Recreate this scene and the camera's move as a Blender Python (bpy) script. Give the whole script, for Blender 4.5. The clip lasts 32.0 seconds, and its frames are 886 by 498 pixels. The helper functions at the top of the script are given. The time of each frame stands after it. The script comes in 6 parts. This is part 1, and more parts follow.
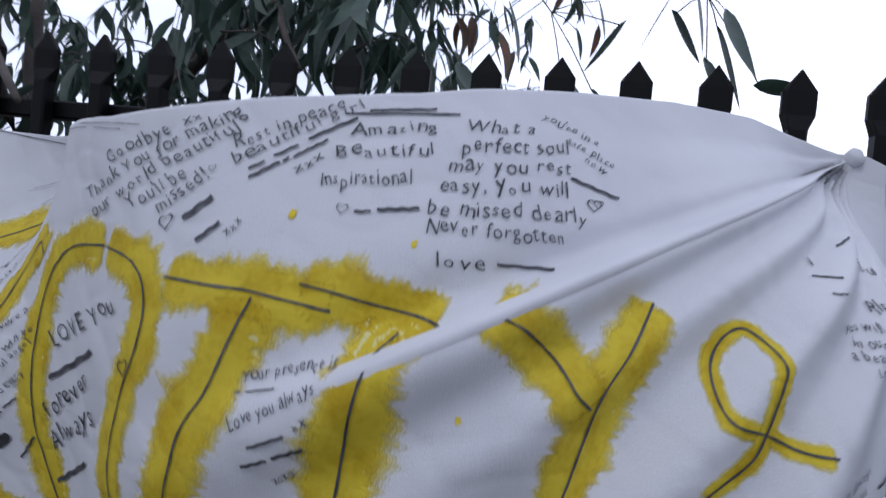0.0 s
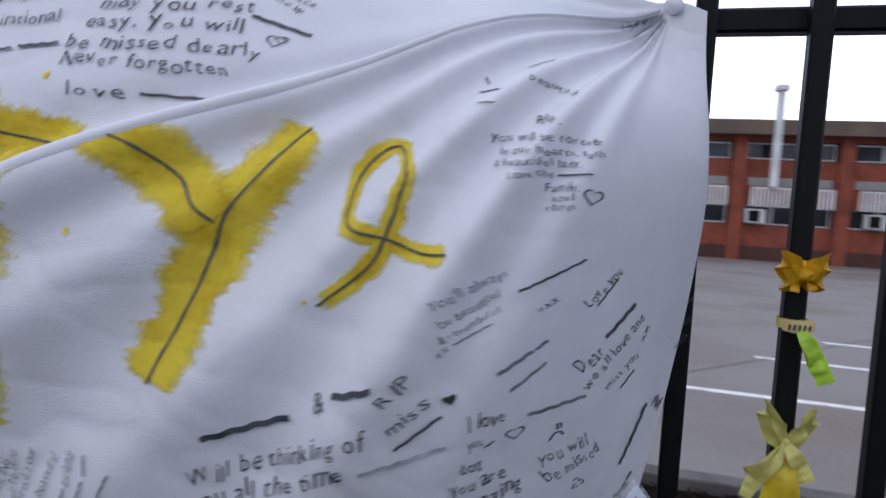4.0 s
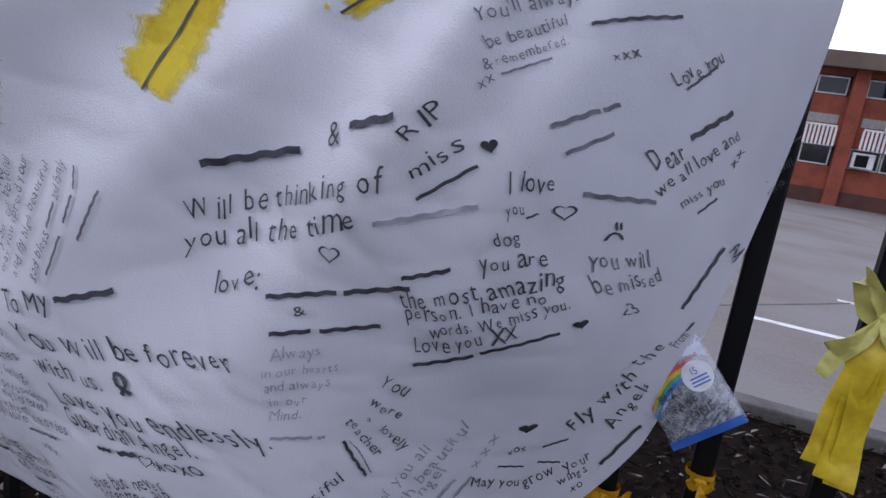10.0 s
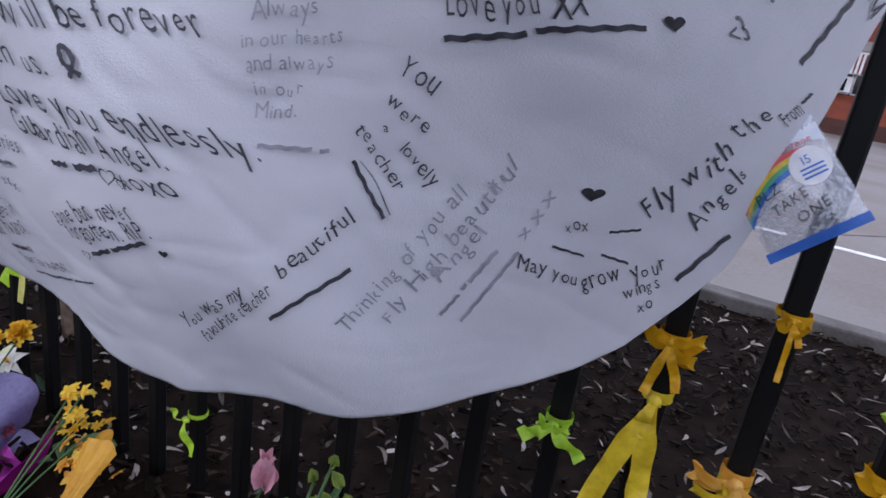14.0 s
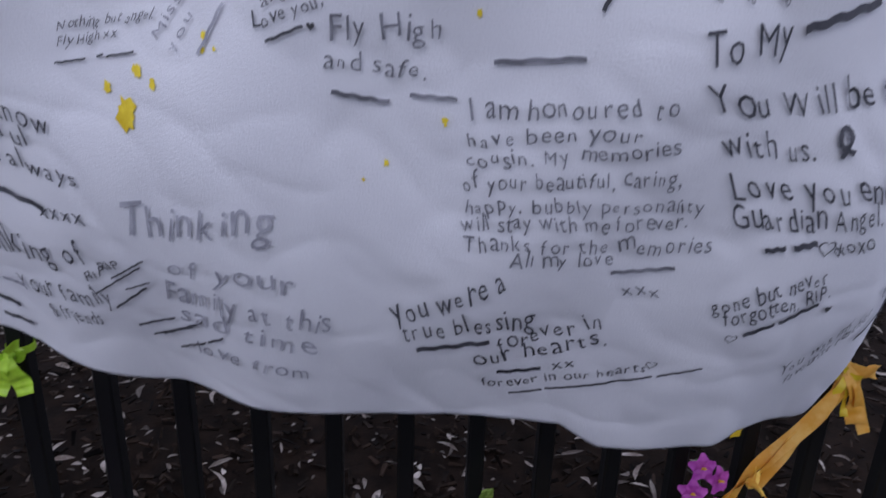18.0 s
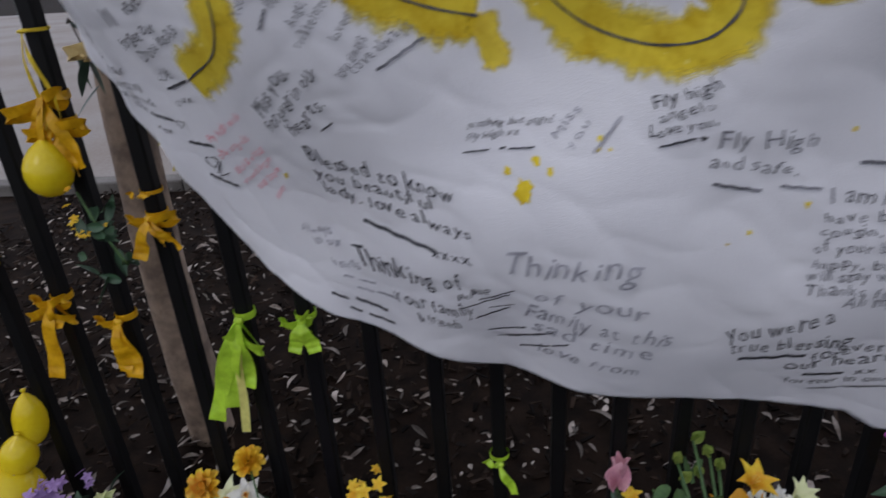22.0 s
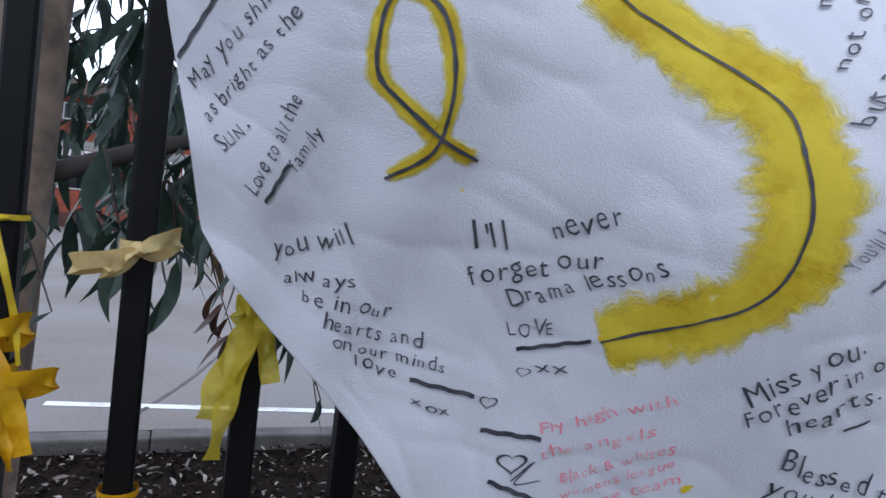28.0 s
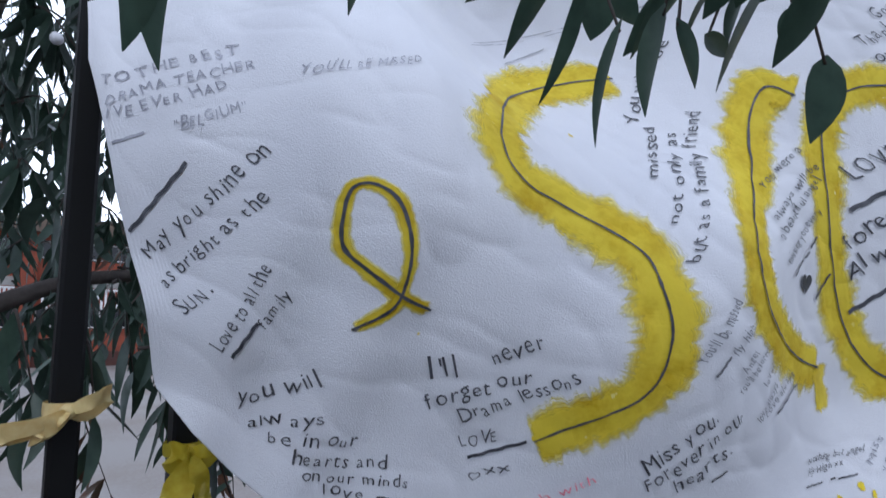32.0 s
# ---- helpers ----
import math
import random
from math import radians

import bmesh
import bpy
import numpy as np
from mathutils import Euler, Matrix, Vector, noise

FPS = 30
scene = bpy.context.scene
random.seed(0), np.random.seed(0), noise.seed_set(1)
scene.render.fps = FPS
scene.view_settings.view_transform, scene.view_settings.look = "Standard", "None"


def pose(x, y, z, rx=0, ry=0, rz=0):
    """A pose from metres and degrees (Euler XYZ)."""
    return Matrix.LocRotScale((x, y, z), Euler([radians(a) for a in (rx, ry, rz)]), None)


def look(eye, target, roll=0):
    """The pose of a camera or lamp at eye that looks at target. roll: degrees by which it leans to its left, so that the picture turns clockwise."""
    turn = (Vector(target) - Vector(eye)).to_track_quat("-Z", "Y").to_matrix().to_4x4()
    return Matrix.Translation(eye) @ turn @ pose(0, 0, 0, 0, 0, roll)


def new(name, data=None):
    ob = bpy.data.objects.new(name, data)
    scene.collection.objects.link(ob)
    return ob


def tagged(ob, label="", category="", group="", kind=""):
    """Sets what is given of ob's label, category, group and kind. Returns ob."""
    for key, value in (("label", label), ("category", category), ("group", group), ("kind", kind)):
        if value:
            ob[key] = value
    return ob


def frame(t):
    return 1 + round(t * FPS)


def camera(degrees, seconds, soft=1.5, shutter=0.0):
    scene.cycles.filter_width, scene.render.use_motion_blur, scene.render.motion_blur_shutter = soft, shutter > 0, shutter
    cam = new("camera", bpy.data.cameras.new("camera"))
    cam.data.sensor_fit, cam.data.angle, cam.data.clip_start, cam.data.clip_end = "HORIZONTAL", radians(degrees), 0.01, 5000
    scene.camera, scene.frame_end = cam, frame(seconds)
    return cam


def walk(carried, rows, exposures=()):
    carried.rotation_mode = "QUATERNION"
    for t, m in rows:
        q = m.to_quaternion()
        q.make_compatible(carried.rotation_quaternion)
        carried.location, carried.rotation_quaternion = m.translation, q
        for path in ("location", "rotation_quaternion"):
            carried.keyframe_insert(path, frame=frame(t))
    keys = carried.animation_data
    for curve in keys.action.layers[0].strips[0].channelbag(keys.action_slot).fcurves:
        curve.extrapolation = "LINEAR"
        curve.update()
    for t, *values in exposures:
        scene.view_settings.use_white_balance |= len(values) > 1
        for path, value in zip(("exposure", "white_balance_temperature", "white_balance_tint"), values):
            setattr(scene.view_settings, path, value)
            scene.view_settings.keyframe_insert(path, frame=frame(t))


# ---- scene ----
cam = camera(68.5, 32.0, soft=1.5, shutter=0.45)
PATH = [
    (0, 0.554, -1.113, 1.502, 10.66, -0.34, -6.08),
    (0.5, 0.553, -1.134, 1.630, 10.20, -8.08, -4.81),
    (1, 0.554, -1.125, 1.571, 9.94, -5.18, -5.95),
    (1.5, 0.560, -1.123, 1.533, 9.58, -3.71, -5.99),
    (2, 0.567, -1.123, 1.481, 9.26, -2.95, -6.13),
    (2.5, 0.574, -1.125, 1.463, 8.98, -3.89, -5.81),
    (3, 0.589, -1.134, 1.474, 7.92, -6.32, -5.14),
    (3.5, 0.652, -1.135, 1.501, 5.60, -10.40, -2.97),
    (4, 0.916, -1.048, 1.419, 15.44, -5.21, -2.82),
    (4.5, 1.050, -1.007, 1.415, 23.48, -2.97, -0.77),
    (6.5, 1.040, -1.043, 1.497, 22.93, -9.87, -0.96),
    (7, 1.002, -0.990, 1.434, 21.43, -10.39, -3.28),
    (7.5, 0.952, -0.919, 1.267, 18.58, -5.49, -7.77),
    (8, 0.979, -0.950, 1.309, 21.50, -8.85, -5.22),
    (8.5, 0.986, -0.971, 1.364, 21.82, -13.98, -4.76),
    (9, 0.953, -0.939, 1.289, 22.13, -12.01, -7.09),
    (9.5, 0.944, -0.958, 1.282, 22.54, -12.52, -7.14),
    (10, 0.930, -0.965, 1.276, 22.81, -13.55, -8.01),
    (10.5, 0.923, -0.977, 1.277, 23.15, -14.28, -8.22),
    (11, 0.946, -0.986, 1.278, 24.96, -15.20, -7.27),
    (11.5, 0.934, -0.970, 1.246, 25.73, -16.35, -7.23),
    (12, 0.908, -0.945, 1.177, 24.59, -16.98, -7.62),
    (12.5, 0.919, -0.887, 1.111, 25.35, -18.46, -8.52),
    (13, 0.921, -0.855, 1.042, 24.17, -16.81, -7.29),
    (13.5, 0.953, -0.871, 1.073, 25.95, -17.84, -6.51),
    (14, 0.934, -0.870, 1.067, 27.89, -19.46, -8.23),
    (14.5, 0.909, -0.923, 1.113, 29.67, -20.40, -7.89),
    (15, 0.831, -0.944, 1.086, 33.39, -20.60, -5.77),
    (15.5, 0.710, -1.044, 1.086, 27.06, -19.64, -5.08),
    (17.5, 0.260, -0.989, 1.043, 0.00, -19.90, -0.44),
    (18, 0.249, -0.988, 1.063, -3.40, -18.26, -1.92),
    (18.5, 0.259, -1.000, 1.096, -5.23, -17.30, -1.56),
    (19, 0.264, -0.986, 1.096, -4.99, -15.79, -1.67),
    (19.5, 0.250, -0.995, 1.105, -5.86, -15.10, -2.31),
    (20, 0.245, -1.001, 1.108, -4.60, -15.72, -1.65),
    (20.5, 0.249, -1.005, 1.142, -2.10, -19.35, -1.05),
    (21, 0.224, -1.035, 1.180, -4.84, -19.92, -1.42),
    (21.5, 0.181, -1.067, 1.229, 3.69, -24.12, -0.58),
    (22, 0.041, -1.078, 1.219, 4.64, -25.74, 3.45),
    (22.5, -0.084, -1.024, 1.146, 4.76, -27.27, 2.37),
    (23, -0.239, -0.922, 1.058, -6.07, -22.58, 4.64),
    (23.5, -0.279, -0.873, 1.101, -15.99, -21.20, 0.47),
    (24, -0.442, -0.879, 1.121, -27.41, -18.86, 0.56),
    (24.5, -0.509, -0.838, 1.124, -26.57, -15.16, -6.14),
    (25, -0.509, -0.823, 1.126, -24.57, -12.61, -10.32),
    (25.5, -0.521, -0.818, 1.141, -24.43, -10.72, -8.42),
    (26, -0.556, -0.806, 1.164, -23.42, -8.37, -6.40),
    (26.5, -0.547, -0.817, 1.173, -22.23, -5.09, -6.87),
    (28.5, -0.617, -0.763, 1.168, -22.24, -2.05, -6.65),
    (29, -0.714, -0.771, 1.186, -29.85, 0.22, -4.27),
    (29.5, -0.748, -0.790, 1.216, -30.38, 3.96, -2.77),
    (30, -0.736, -0.799, 1.220, -31.27, 8.10, -2.07),
    (30.5, -0.736, -0.791, 1.218, -33.89, 10.48, -0.38),
    (31, -0.710, -0.801, 1.218, -34.16, 10.65, -1.22),
    (31.5, -0.709, -0.804, 1.210, -35.96, 9.03, -0.73),
    (32, -0.711, -0.819, 1.202, -36.61, 6.07, -0.83),
]

EXPOSURE = [(0, -0.45, 6000, 12), (3, -0.32, 6050, 12), (4.5, -0.12, 6050, 13), (7, -0.16, 6050, 14), (9, -0.05, 6000, 17), (12, 0.03, 6080, 17), (13, 0.28, 6060, 18), (14, 0.3, 6050, 18), (15.5, 0.3, 6000, 18), (18, 0.0, 5960, 18), (20.5, 0.0, 6200, 13), (22, -0.1, 6500, 12), (23, 0.34, 6280, 10), (24, 0.5, 5980, 10), (25.5, 0.5, 5850, 9), (28.5, 0.32, 5850, 8), (32, 0.2, 5850, 8)]
walk(cam, [(t, pose(x, y, z, 90 + tilt, roll, yaw)) for t, x, y, z, yaw, tilt, roll in PATH], EXPOSURE)

# ---- sky and light ----
world = bpy.data.worlds.new("evening_sky")
scene.world = world
world.use_nodes = True
wn, wl = world.node_tree.nodes, world.node_tree.links
sky = wn.new("ShaderNodeTexSky")
sky.sky_type, sky.sun_disc, sky.sun_elevation, sky.sun_rotation = "NISHITA", False, radians(18), radians(20)
place = wn.new("ShaderNodeTexCoord")
cloud = wn.new("ShaderNodeTexNoise")
cloud.inputs["Scale"].default_value, cloud.inputs["Detail"].default_value = 2.2, 7
squash = wn.new("ShaderNodeMapping")
squash.inputs["Scale"].default_value = (1, 1, 3.5)
wl.new(place.outputs["Generated"], squash.inputs["Vector"])
wl.new(squash.outputs["Vector"], cloud.inputs["Vector"])
veil = wn.new("ShaderNodeValToRGB")
veil.color_ramp.elements[0].position, veil.color_ramp.elements[0].color = 0.36, (5.6, 5.9, 7.3, 1)
veil.color_ramp.elements[1].position, veil.color_ramp.elements[1].color = 0.58, (8.6, 9.1, 10.6, 1)
wl.new(cloud.outputs["Fac"], veil.inputs["Fac"])
split = wn.new("ShaderNodeSeparateXYZ")
wl.new(place.outputs["Generated"], split.inputs["Vector"])
toward = wn.new("ShaderNodeMapRange")
toward.inputs["From Min"].default_value, toward.inputs["From Max"].default_value = -0.3, 0.9
toward.inputs["To Min"].default_value, toward.inputs["To Max"].default_value = 0.95, 1.75
wl.new(split.outputs["Y"], toward.inputs["Value"])
glow = wn.new("ShaderNodeVectorMath")
glow.operation = "SCALE"
wl.new(veil.outputs["Color"], glow.inputs[0])
wl.new(toward.outputs["Result"], glow.inputs["Scale"])
blend = wn.new("ShaderNodeMixRGB")
blend.inputs["Fac"].default_value = 0.9
wl.new(sky.outputs["Color"], blend.inputs["Color1"])
wl.new(glow.outputs["Vector"], blend.inputs["Color2"])
bg = wn["Background"]
bg.inputs["Strength"].default_value = 0.12
wl.new(blend.outputs["Color"], bg.inputs["Color"])
sun = new("sun", bpy.data.lights.new("sun", "SUN"))
sun.data.energy, sun.data.angle, sun.data.color = 0.6, radians(25), (1.0, 0.96, 0.92)
sun.matrix_world = look((-3, -8, 9), (0.3, 0, 1))


# ---- materials ----
def material(name, colour, rough=0.7, second=None, scale=8.0, metal=0.0, bump=0.0, grain=120.0, spread=0.0, through_light=0.0, detail=6.0, edge=(0.35, 0.65)):
    """Base colour and a second one mixed by noise at two scales, per-piece spread, fine relief."""
    m = bpy.data.materials.new(name)
    m.use_nodes = True
    n, k = m.node_tree.nodes, m.node_tree.links
    p = n["Principled BSDF"]
    p.inputs["Roughness"].default_value, p.inputs["Metallic"].default_value = rough, metal
    c = n.new("ShaderNodeTexCoord")
    big, fine = n.new("ShaderNodeTexNoise"), n.new("ShaderNodeTexNoise")
    big.inputs["Scale"].default_value, big.inputs["Detail"].default_value = scale, detail
    fine.inputs["Scale"].default_value, fine.inputs["Detail"].default_value = grain, 3
    for t in (big, fine):
        k.new(c.outputs["Object"], t.inputs["Vector"])
    add = n.new("ShaderNodeMath")
    add.operation = "MULTIPLY_ADD"
    add.inputs[1].default_value = 0.35
    k.new(fine.outputs["Fac"], add.inputs[0])
    k.new(big.outputs["Fac"], add.inputs[2])
    ramp = n.new("ShaderNodeValToRGB")
    second = second or tuple(v * 0.8 for v in colour)
    ramp.color_ramp.elements[0].position, ramp.color_ramp.elements[1].position = edge[0] + 0.17, edge[1] + 0.17
    ramp.color_ramp.elements[0].color, ramp.color_ramp.elements[1].color = (*second, 1), (*colour, 1)
    k.new(add.outputs[0], ramp.inputs["Fac"])
    out = ramp.outputs["Color"]
    if spread:
        hue = n.new("ShaderNodeHueSaturation")
        info = n.new("ShaderNodeNewGeometry")
        lift = n.new("ShaderNodeMapRange")
        lift.inputs["To Min"].default_value, lift.inputs["To Max"].default_value = 1 - spread, 1 + spread
        k.new(info.outputs["Random Per Island"], lift.inputs["Value"])
        k.new(lift.outputs["Result"], hue.inputs["Value"])
        k.new(out, hue.inputs["Color"])
        out = hue.outputs["Color"]
    k.new(out, p.inputs["Base Color"])
    if bump:
        b = n.new("ShaderNodeBump")
        b.inputs["Strength"].default_value, b.inputs["Distance"].default_value = bump, 0.004
        k.new(add.outputs[0], b.inputs["Height"])
        k.new(b.outputs["Normal"], p.inputs["Normal"])
    if through_light:
        tr, mix = n.new("ShaderNodeBsdfTranslucent"), n.new("ShaderNodeMixShader")
        mix.inputs["Fac"].default_value = through_light
        k.new(out, tr.inputs["Color"])
        k.new(p.outputs["BSDF"], mix.inputs[1])
        k.new(tr.outputs["BSDF"], mix.inputs[2])
        k.new(mix.outputs["Shader"], n["Material Output"].inputs["Surface"])
    return m


COTTON = material("white_cotton", (0.80, 0.80, 0.83), 0.9, (0.75, 0.75, 0.785), 9.0, bump=0.45, grain=700, through_light=0.12)
SPLASH = material("yellow_splash", (0.82, 0.64, 0.035), 0.8, (0.62, 0.42, 0.0), 26.0, bump=0.25, grain=160, edge=(0.30, 0.58))
PAINT = material("yellow_paint", (0.82, 0.64, 0.035), 0.8, (0.62, 0.42, 0.0), 26.0, bump=0.25, grain=160, through_light=0.1, edge=(0.30, 0.58))
WASH = material("thin_yellow_wash", (0.82, 0.75, 0.34), 0.85, (0.80, 0.66, 0.10), 40.0, bump=0.15, grain=200, through_light=0.12, edge=(0.35, 0.6))
for brushed, thin in ((PAINT, 0.16), (WASH, 0.05)):
    pt = brushed.node_tree
    stroke, part_xyz = pt.nodes.new("ShaderNodeAttribute"), pt.nodes.new("ShaderNodeSeparateXYZ")
    stroke.attribute_name = "stroke"
    pt.links.new(stroke.outputs["Vector"], part_xyz.inputs["Vector"])
    hair, blot = pt.nodes.new("ShaderNodeTexNoise"), pt.nodes.new("ShaderNodeTexNoise")
    hair.inputs["Scale"].default_value, hair.inputs["Detail"].default_value = 1.0, 5
    blot.inputs["Scale"].default_value, blot.inputs["Detail"].default_value = 30.0, 4
    stretch = pt.nodes.new("ShaderNodeMapping")
    stretch.inputs["Scale"].default_value = (190, 1.1, 40)
    pt.links.new(stroke.outputs["Vector"], stretch.inputs["Vector"])
    pt.links.new(stretch.outputs["Vector"], hair.inputs["Vector"])
    obj = pt.nodes.new("ShaderNodeTexCoord")
    pt.links.new(obj.outputs["Object"], blot.inputs["Vector"])
    size = pt.nodes.new("ShaderNodeMath")
    size.operation = "ABSOLUTE"
    pt.links.new(part_xyz.outputs["Y"], size.inputs[0])
    wear = pt.nodes.new("ShaderNodeMath")
    wear.operation, wear.inputs[1].default_value = "MULTIPLY_ADD", 0.75
    pt.links.new(hair.outputs["Fac"], wear.inputs[0])
    pt.links.new(size.outputs[0], wear.inputs[2])
    wear2 = pt.nodes.new("ShaderNodeMath")
    wear2.operation, wear2.inputs[1].default_value = "MULTIPLY_ADD", 0.45
    pt.links.new(blot.outputs["Fac"], wear2.inputs[0])
    pt.links.new(wear.outputs[0], wear2.inputs[2])
    cover = pt.nodes.new("ShaderNodeMapRange")
    cover.inputs["From Min"].default_value, cover.inputs["From Max"].default_value = 1.52, 1.24
    cover.inputs["To Min"].default_value, cover.inputs["To Max"].default_value = 0.0, 1.0 - thin
    pt.links.new(wear2.outputs[0], cover.inputs["Value"])
    bare, laid = pt.nodes.new("ShaderNodeBsdfTransparent"), pt.nodes.new("ShaderNodeMixShader")
    surface = pt.nodes["Material Output"].inputs["Surface"]
    pt.links.new(surface.links[0].from_socket, laid.inputs[2])
    pt.links.new(bare.outputs["BSDF"], laid.inputs[1])
    pt.links.new(cover.outputs["Result"], laid.inputs["Fac"])
    pt.links.new(laid.outputs["Shader"], surface)
INKS = {"ink": material("black_marker", (0.035, 0.037, 0.045), 0.6, (0.09, 0.09, 0.105), 60),
        "bold_ink": material("broad_black_marker", (0.02, 0.021, 0.024), 0.55, (0.05, 0.05, 0.056), 60),
        "grey_ink": material("worn_marker", (0.11, 0.11, 0.125), 0.7, (0.24, 0.24, 0.27), 50),
        "faint_ink": material("faded_marker", (0.26, 0.26, 0.30), 0.8, (0.45, 0.45, 0.5), 40),
        "pink_ink": material("pink_marker", (0.85, 0.20, 0.27), 0.7, (0.85, 0.42, 0.46), 40)}
STEEL = material("black_powder_coat", (0.003, 0.003, 0.0035), 0.5, (0.005, 0.005, 0.005), 5, bump=0.05, grain=400)
STEEL.node_tree.nodes["Principled BSDF"].inputs["Specular IOR Level"].default_value = 0.18
SOIL = material("mulch_soil", (0.014, 0.008, 0.005), 0.95, (0.005, 0.003, 0.002), 14, bump=1.0, grain=90)
CHIP = material("bark_chip", (0.022, 0.014, 0.010), 0.9, (0.007, 0.005, 0.0035), 30, bump=0.4, spread=0.9)
LITTER = material("dry_leaf", (0.29, 0.255, 0.225), 0.8, (0.12, 0.095, 0.08), 18, bump=0.2, spread=0.7)
for earthy in (SOIL, CHIP, LITTER):
    earthy.node_tree.nodes["Principled BSDF"].inputs["Specular IOR Level"].default_value = 0.08
CONCRETE = material("car_park_concrete", (0.20, 0.183, 0.168), 0.85, (0.15, 0.118, 0.095), 0.45, bump=0.3, grain=40, edge=(0.3, 0.55))
KERB = material("kerb_concrete", (0.13, 0.12, 0.11), 0.9, (0.07, 0.062, 0.055), 6, bump=0.5, grain=80)
LINE = material("road_line", (0.74, 0.73, 0.70), 0.8, (0.42, 0.39, 0.36), 7, grain=60, edge=(0.3, 0.5))
BRICK = material("red_brick", (0.30, 0.075, 0.04), 0.9, (0.19, 0.05, 0.03), 1.5, bump=0.3, grain=9)
FASCIA = material("brown_fascia", (0.16, 0.115, 0.08), 0.7, (0.11, 0.08, 0.06), 0.8)
WHITE = material("white_metal", (0.78, 0.78, 0.77), 0.5, (0.6, 0.6, 0.6), 1.2)
GLASS = material("dark_window", (0.015, 0.017, 0.02), 0.08, (0.03, 0.03, 0.035), 0.5)
BARK = material("gum_bark", (0.30, 0.22, 0.16), 0.85, (0.14, 0.10, 0.075), 16, bump=0.6, grain=60)
TWIG = material("grey_twig", (0.085, 0.07, 0.06), 0.85, (0.05, 0.04, 0.035), 20, bump=0.3)
LEAF = material("gum_leaf", (0.05, 0.085, 0.06), 0.42, (0.03, 0.055, 0.04), 25, bump=0.15, spread=0.35, through_light=0.18)
LEAF_RED = material("reddish_leaf", (0.16, 0.07, 0.045), 0.5, (0.08, 0.06, 0.035), 25, spread=0.3, through_light=0.15)
STEM = material("green_stem", (0.07, 0.15, 0.04), 0.6, (0.04, 0.09, 0.03), 30)
ROSELEAF = material("rose_leaf", (0.03, 0.08, 0.035), 0.5, (0.02, 0.05, 0.025), 30)
SATIN = {"gold": material("gold_satin", (0.80, 0.47, 0.01), 0.45, (0.6, 0.31, 0.0), 40, bump=0.1, through_light=0.25),
         "yellow": material("yellow_satin", (0.80, 0.62, 0.03), 0.4, (0.62, 0.45, 0.02), 40, bump=0.1, through_light=0.25),
         "pale": material("pale_yellow_satin", (0.78, 0.75, 0.24), 0.4, (0.6, 0.56, 0.16), 40, bump=0.1, through_light=0.25),
         "lime": material("lime_satin", (0.55, 0.80, 0.06), 0.4, (0.4, 0.62, 0.04), 40, bump=0.1, through_light=0.3),
         "peach": material("cream_ribbon", (0.80, 0.66, 0.32), 0.5, (0.7, 0.5, 0.2), 40, bump=0.1, through_light=0.25),
         "sheer": material("sheer_yellow_chiffon", (0.80, 0.68, 0.08), 0.6, (0.66, 0.52, 0.04), 30, bump=0.1, through_light=0.35),
         "amber": material("amber_organza", (0.80, 0.50, 0.12), 0.45, (0.72, 0.36, 0.03), 22, bump=0.1, through_light=0.3)}
sheer = SATIN["sheer"].node_tree
thin_mix, hole = sheer.nodes.new("ShaderNodeMixShader"), sheer.nodes.new("ShaderNodeBsdfTransparent")
hole.inputs["Color"].default_value = (0.95, 0.92, 0.6, 1)
thin_mix.inputs["Fac"].default_value = 0.45
sheer.links.new(sheer.nodes["Material Output"].inputs["Surface"].links[0].from_socket, thin_mix.inputs[1])
sheer.links.new(hole.outputs["BSDF"], thin_mix.inputs[2])
sheer.links.new(thin_mix.outputs["Shader"], sheer.nodes["Material Output"].inputs["Surface"])
BALLOON = material("yellow_balloon", (0.82, 0.66, 0.02), 0.22, (0.74, 0.55, 0.01), 4, through_light=0.25)
PETAL = {"yellow": material("yellow_petal", (0.84, 0.62, 0.04), 0.55, (0.78, 0.42, 0.02), 26, through_light=0.25),
         "orange": material("orange_petal", (0.85, 0.40, 0.04), 0.55, (0.84, 0.6, 0.1), 26, through_light=0.25),
         "cream": material("cream_petal", (0.80, 0.82, 0.55), 0.5, (0.7, 0.75, 0.4), 26, through_light=0.25),
         "white": material("white_petal", (0.82, 0.81, 0.78), 0.55, (0.7, 0.7, 0.62), 26, through_light=0.25),
         "orchid": material("orchid_petal", (0.50, 0.09, 0.42), 0.5, (0.36, 0.04, 0.32), 26, through_light=0.2),
         "pink": material("pink_petal", (0.75, 0.42, 0.47), 0.5, (0.6, 0.28, 0.36), 26, through_light=0.2),
         "wine": material("wine_petal", (0.2, 0.015, 0.04), 0.6, (0.1, 0.01, 0.02), 26)}
WRAP = {"lilac": material("lilac_paper", (0.24, 0.21, 0.38), 0.5, (0.13, 0.11, 0.24), 9, bump=0.15, through_light=0.2),
        "magenta": material("magenta_foil", (0.50, 0.03, 0.36), 0.22, (0.36, 0.02, 0.28), 9, metal=0.35, bump=0.15),
        "plum": material("plum_paper", (0.14, 0.012, 0.065), 0.5, (0.07, 0.008, 0.035), 9, bump=0.15),
        "gold": material("golden_paper", (0.70, 0.36, 0.02), 0.5, (0.55, 0.26, 0.01), 12, bump=0.15, through_light=0.2),
        "spotted": material("spotted_paper", (0.09, 0.11, 0.18), 0.5, (0.40, 0.10, 0.04), 75, edge=(0.33, 0.37))}


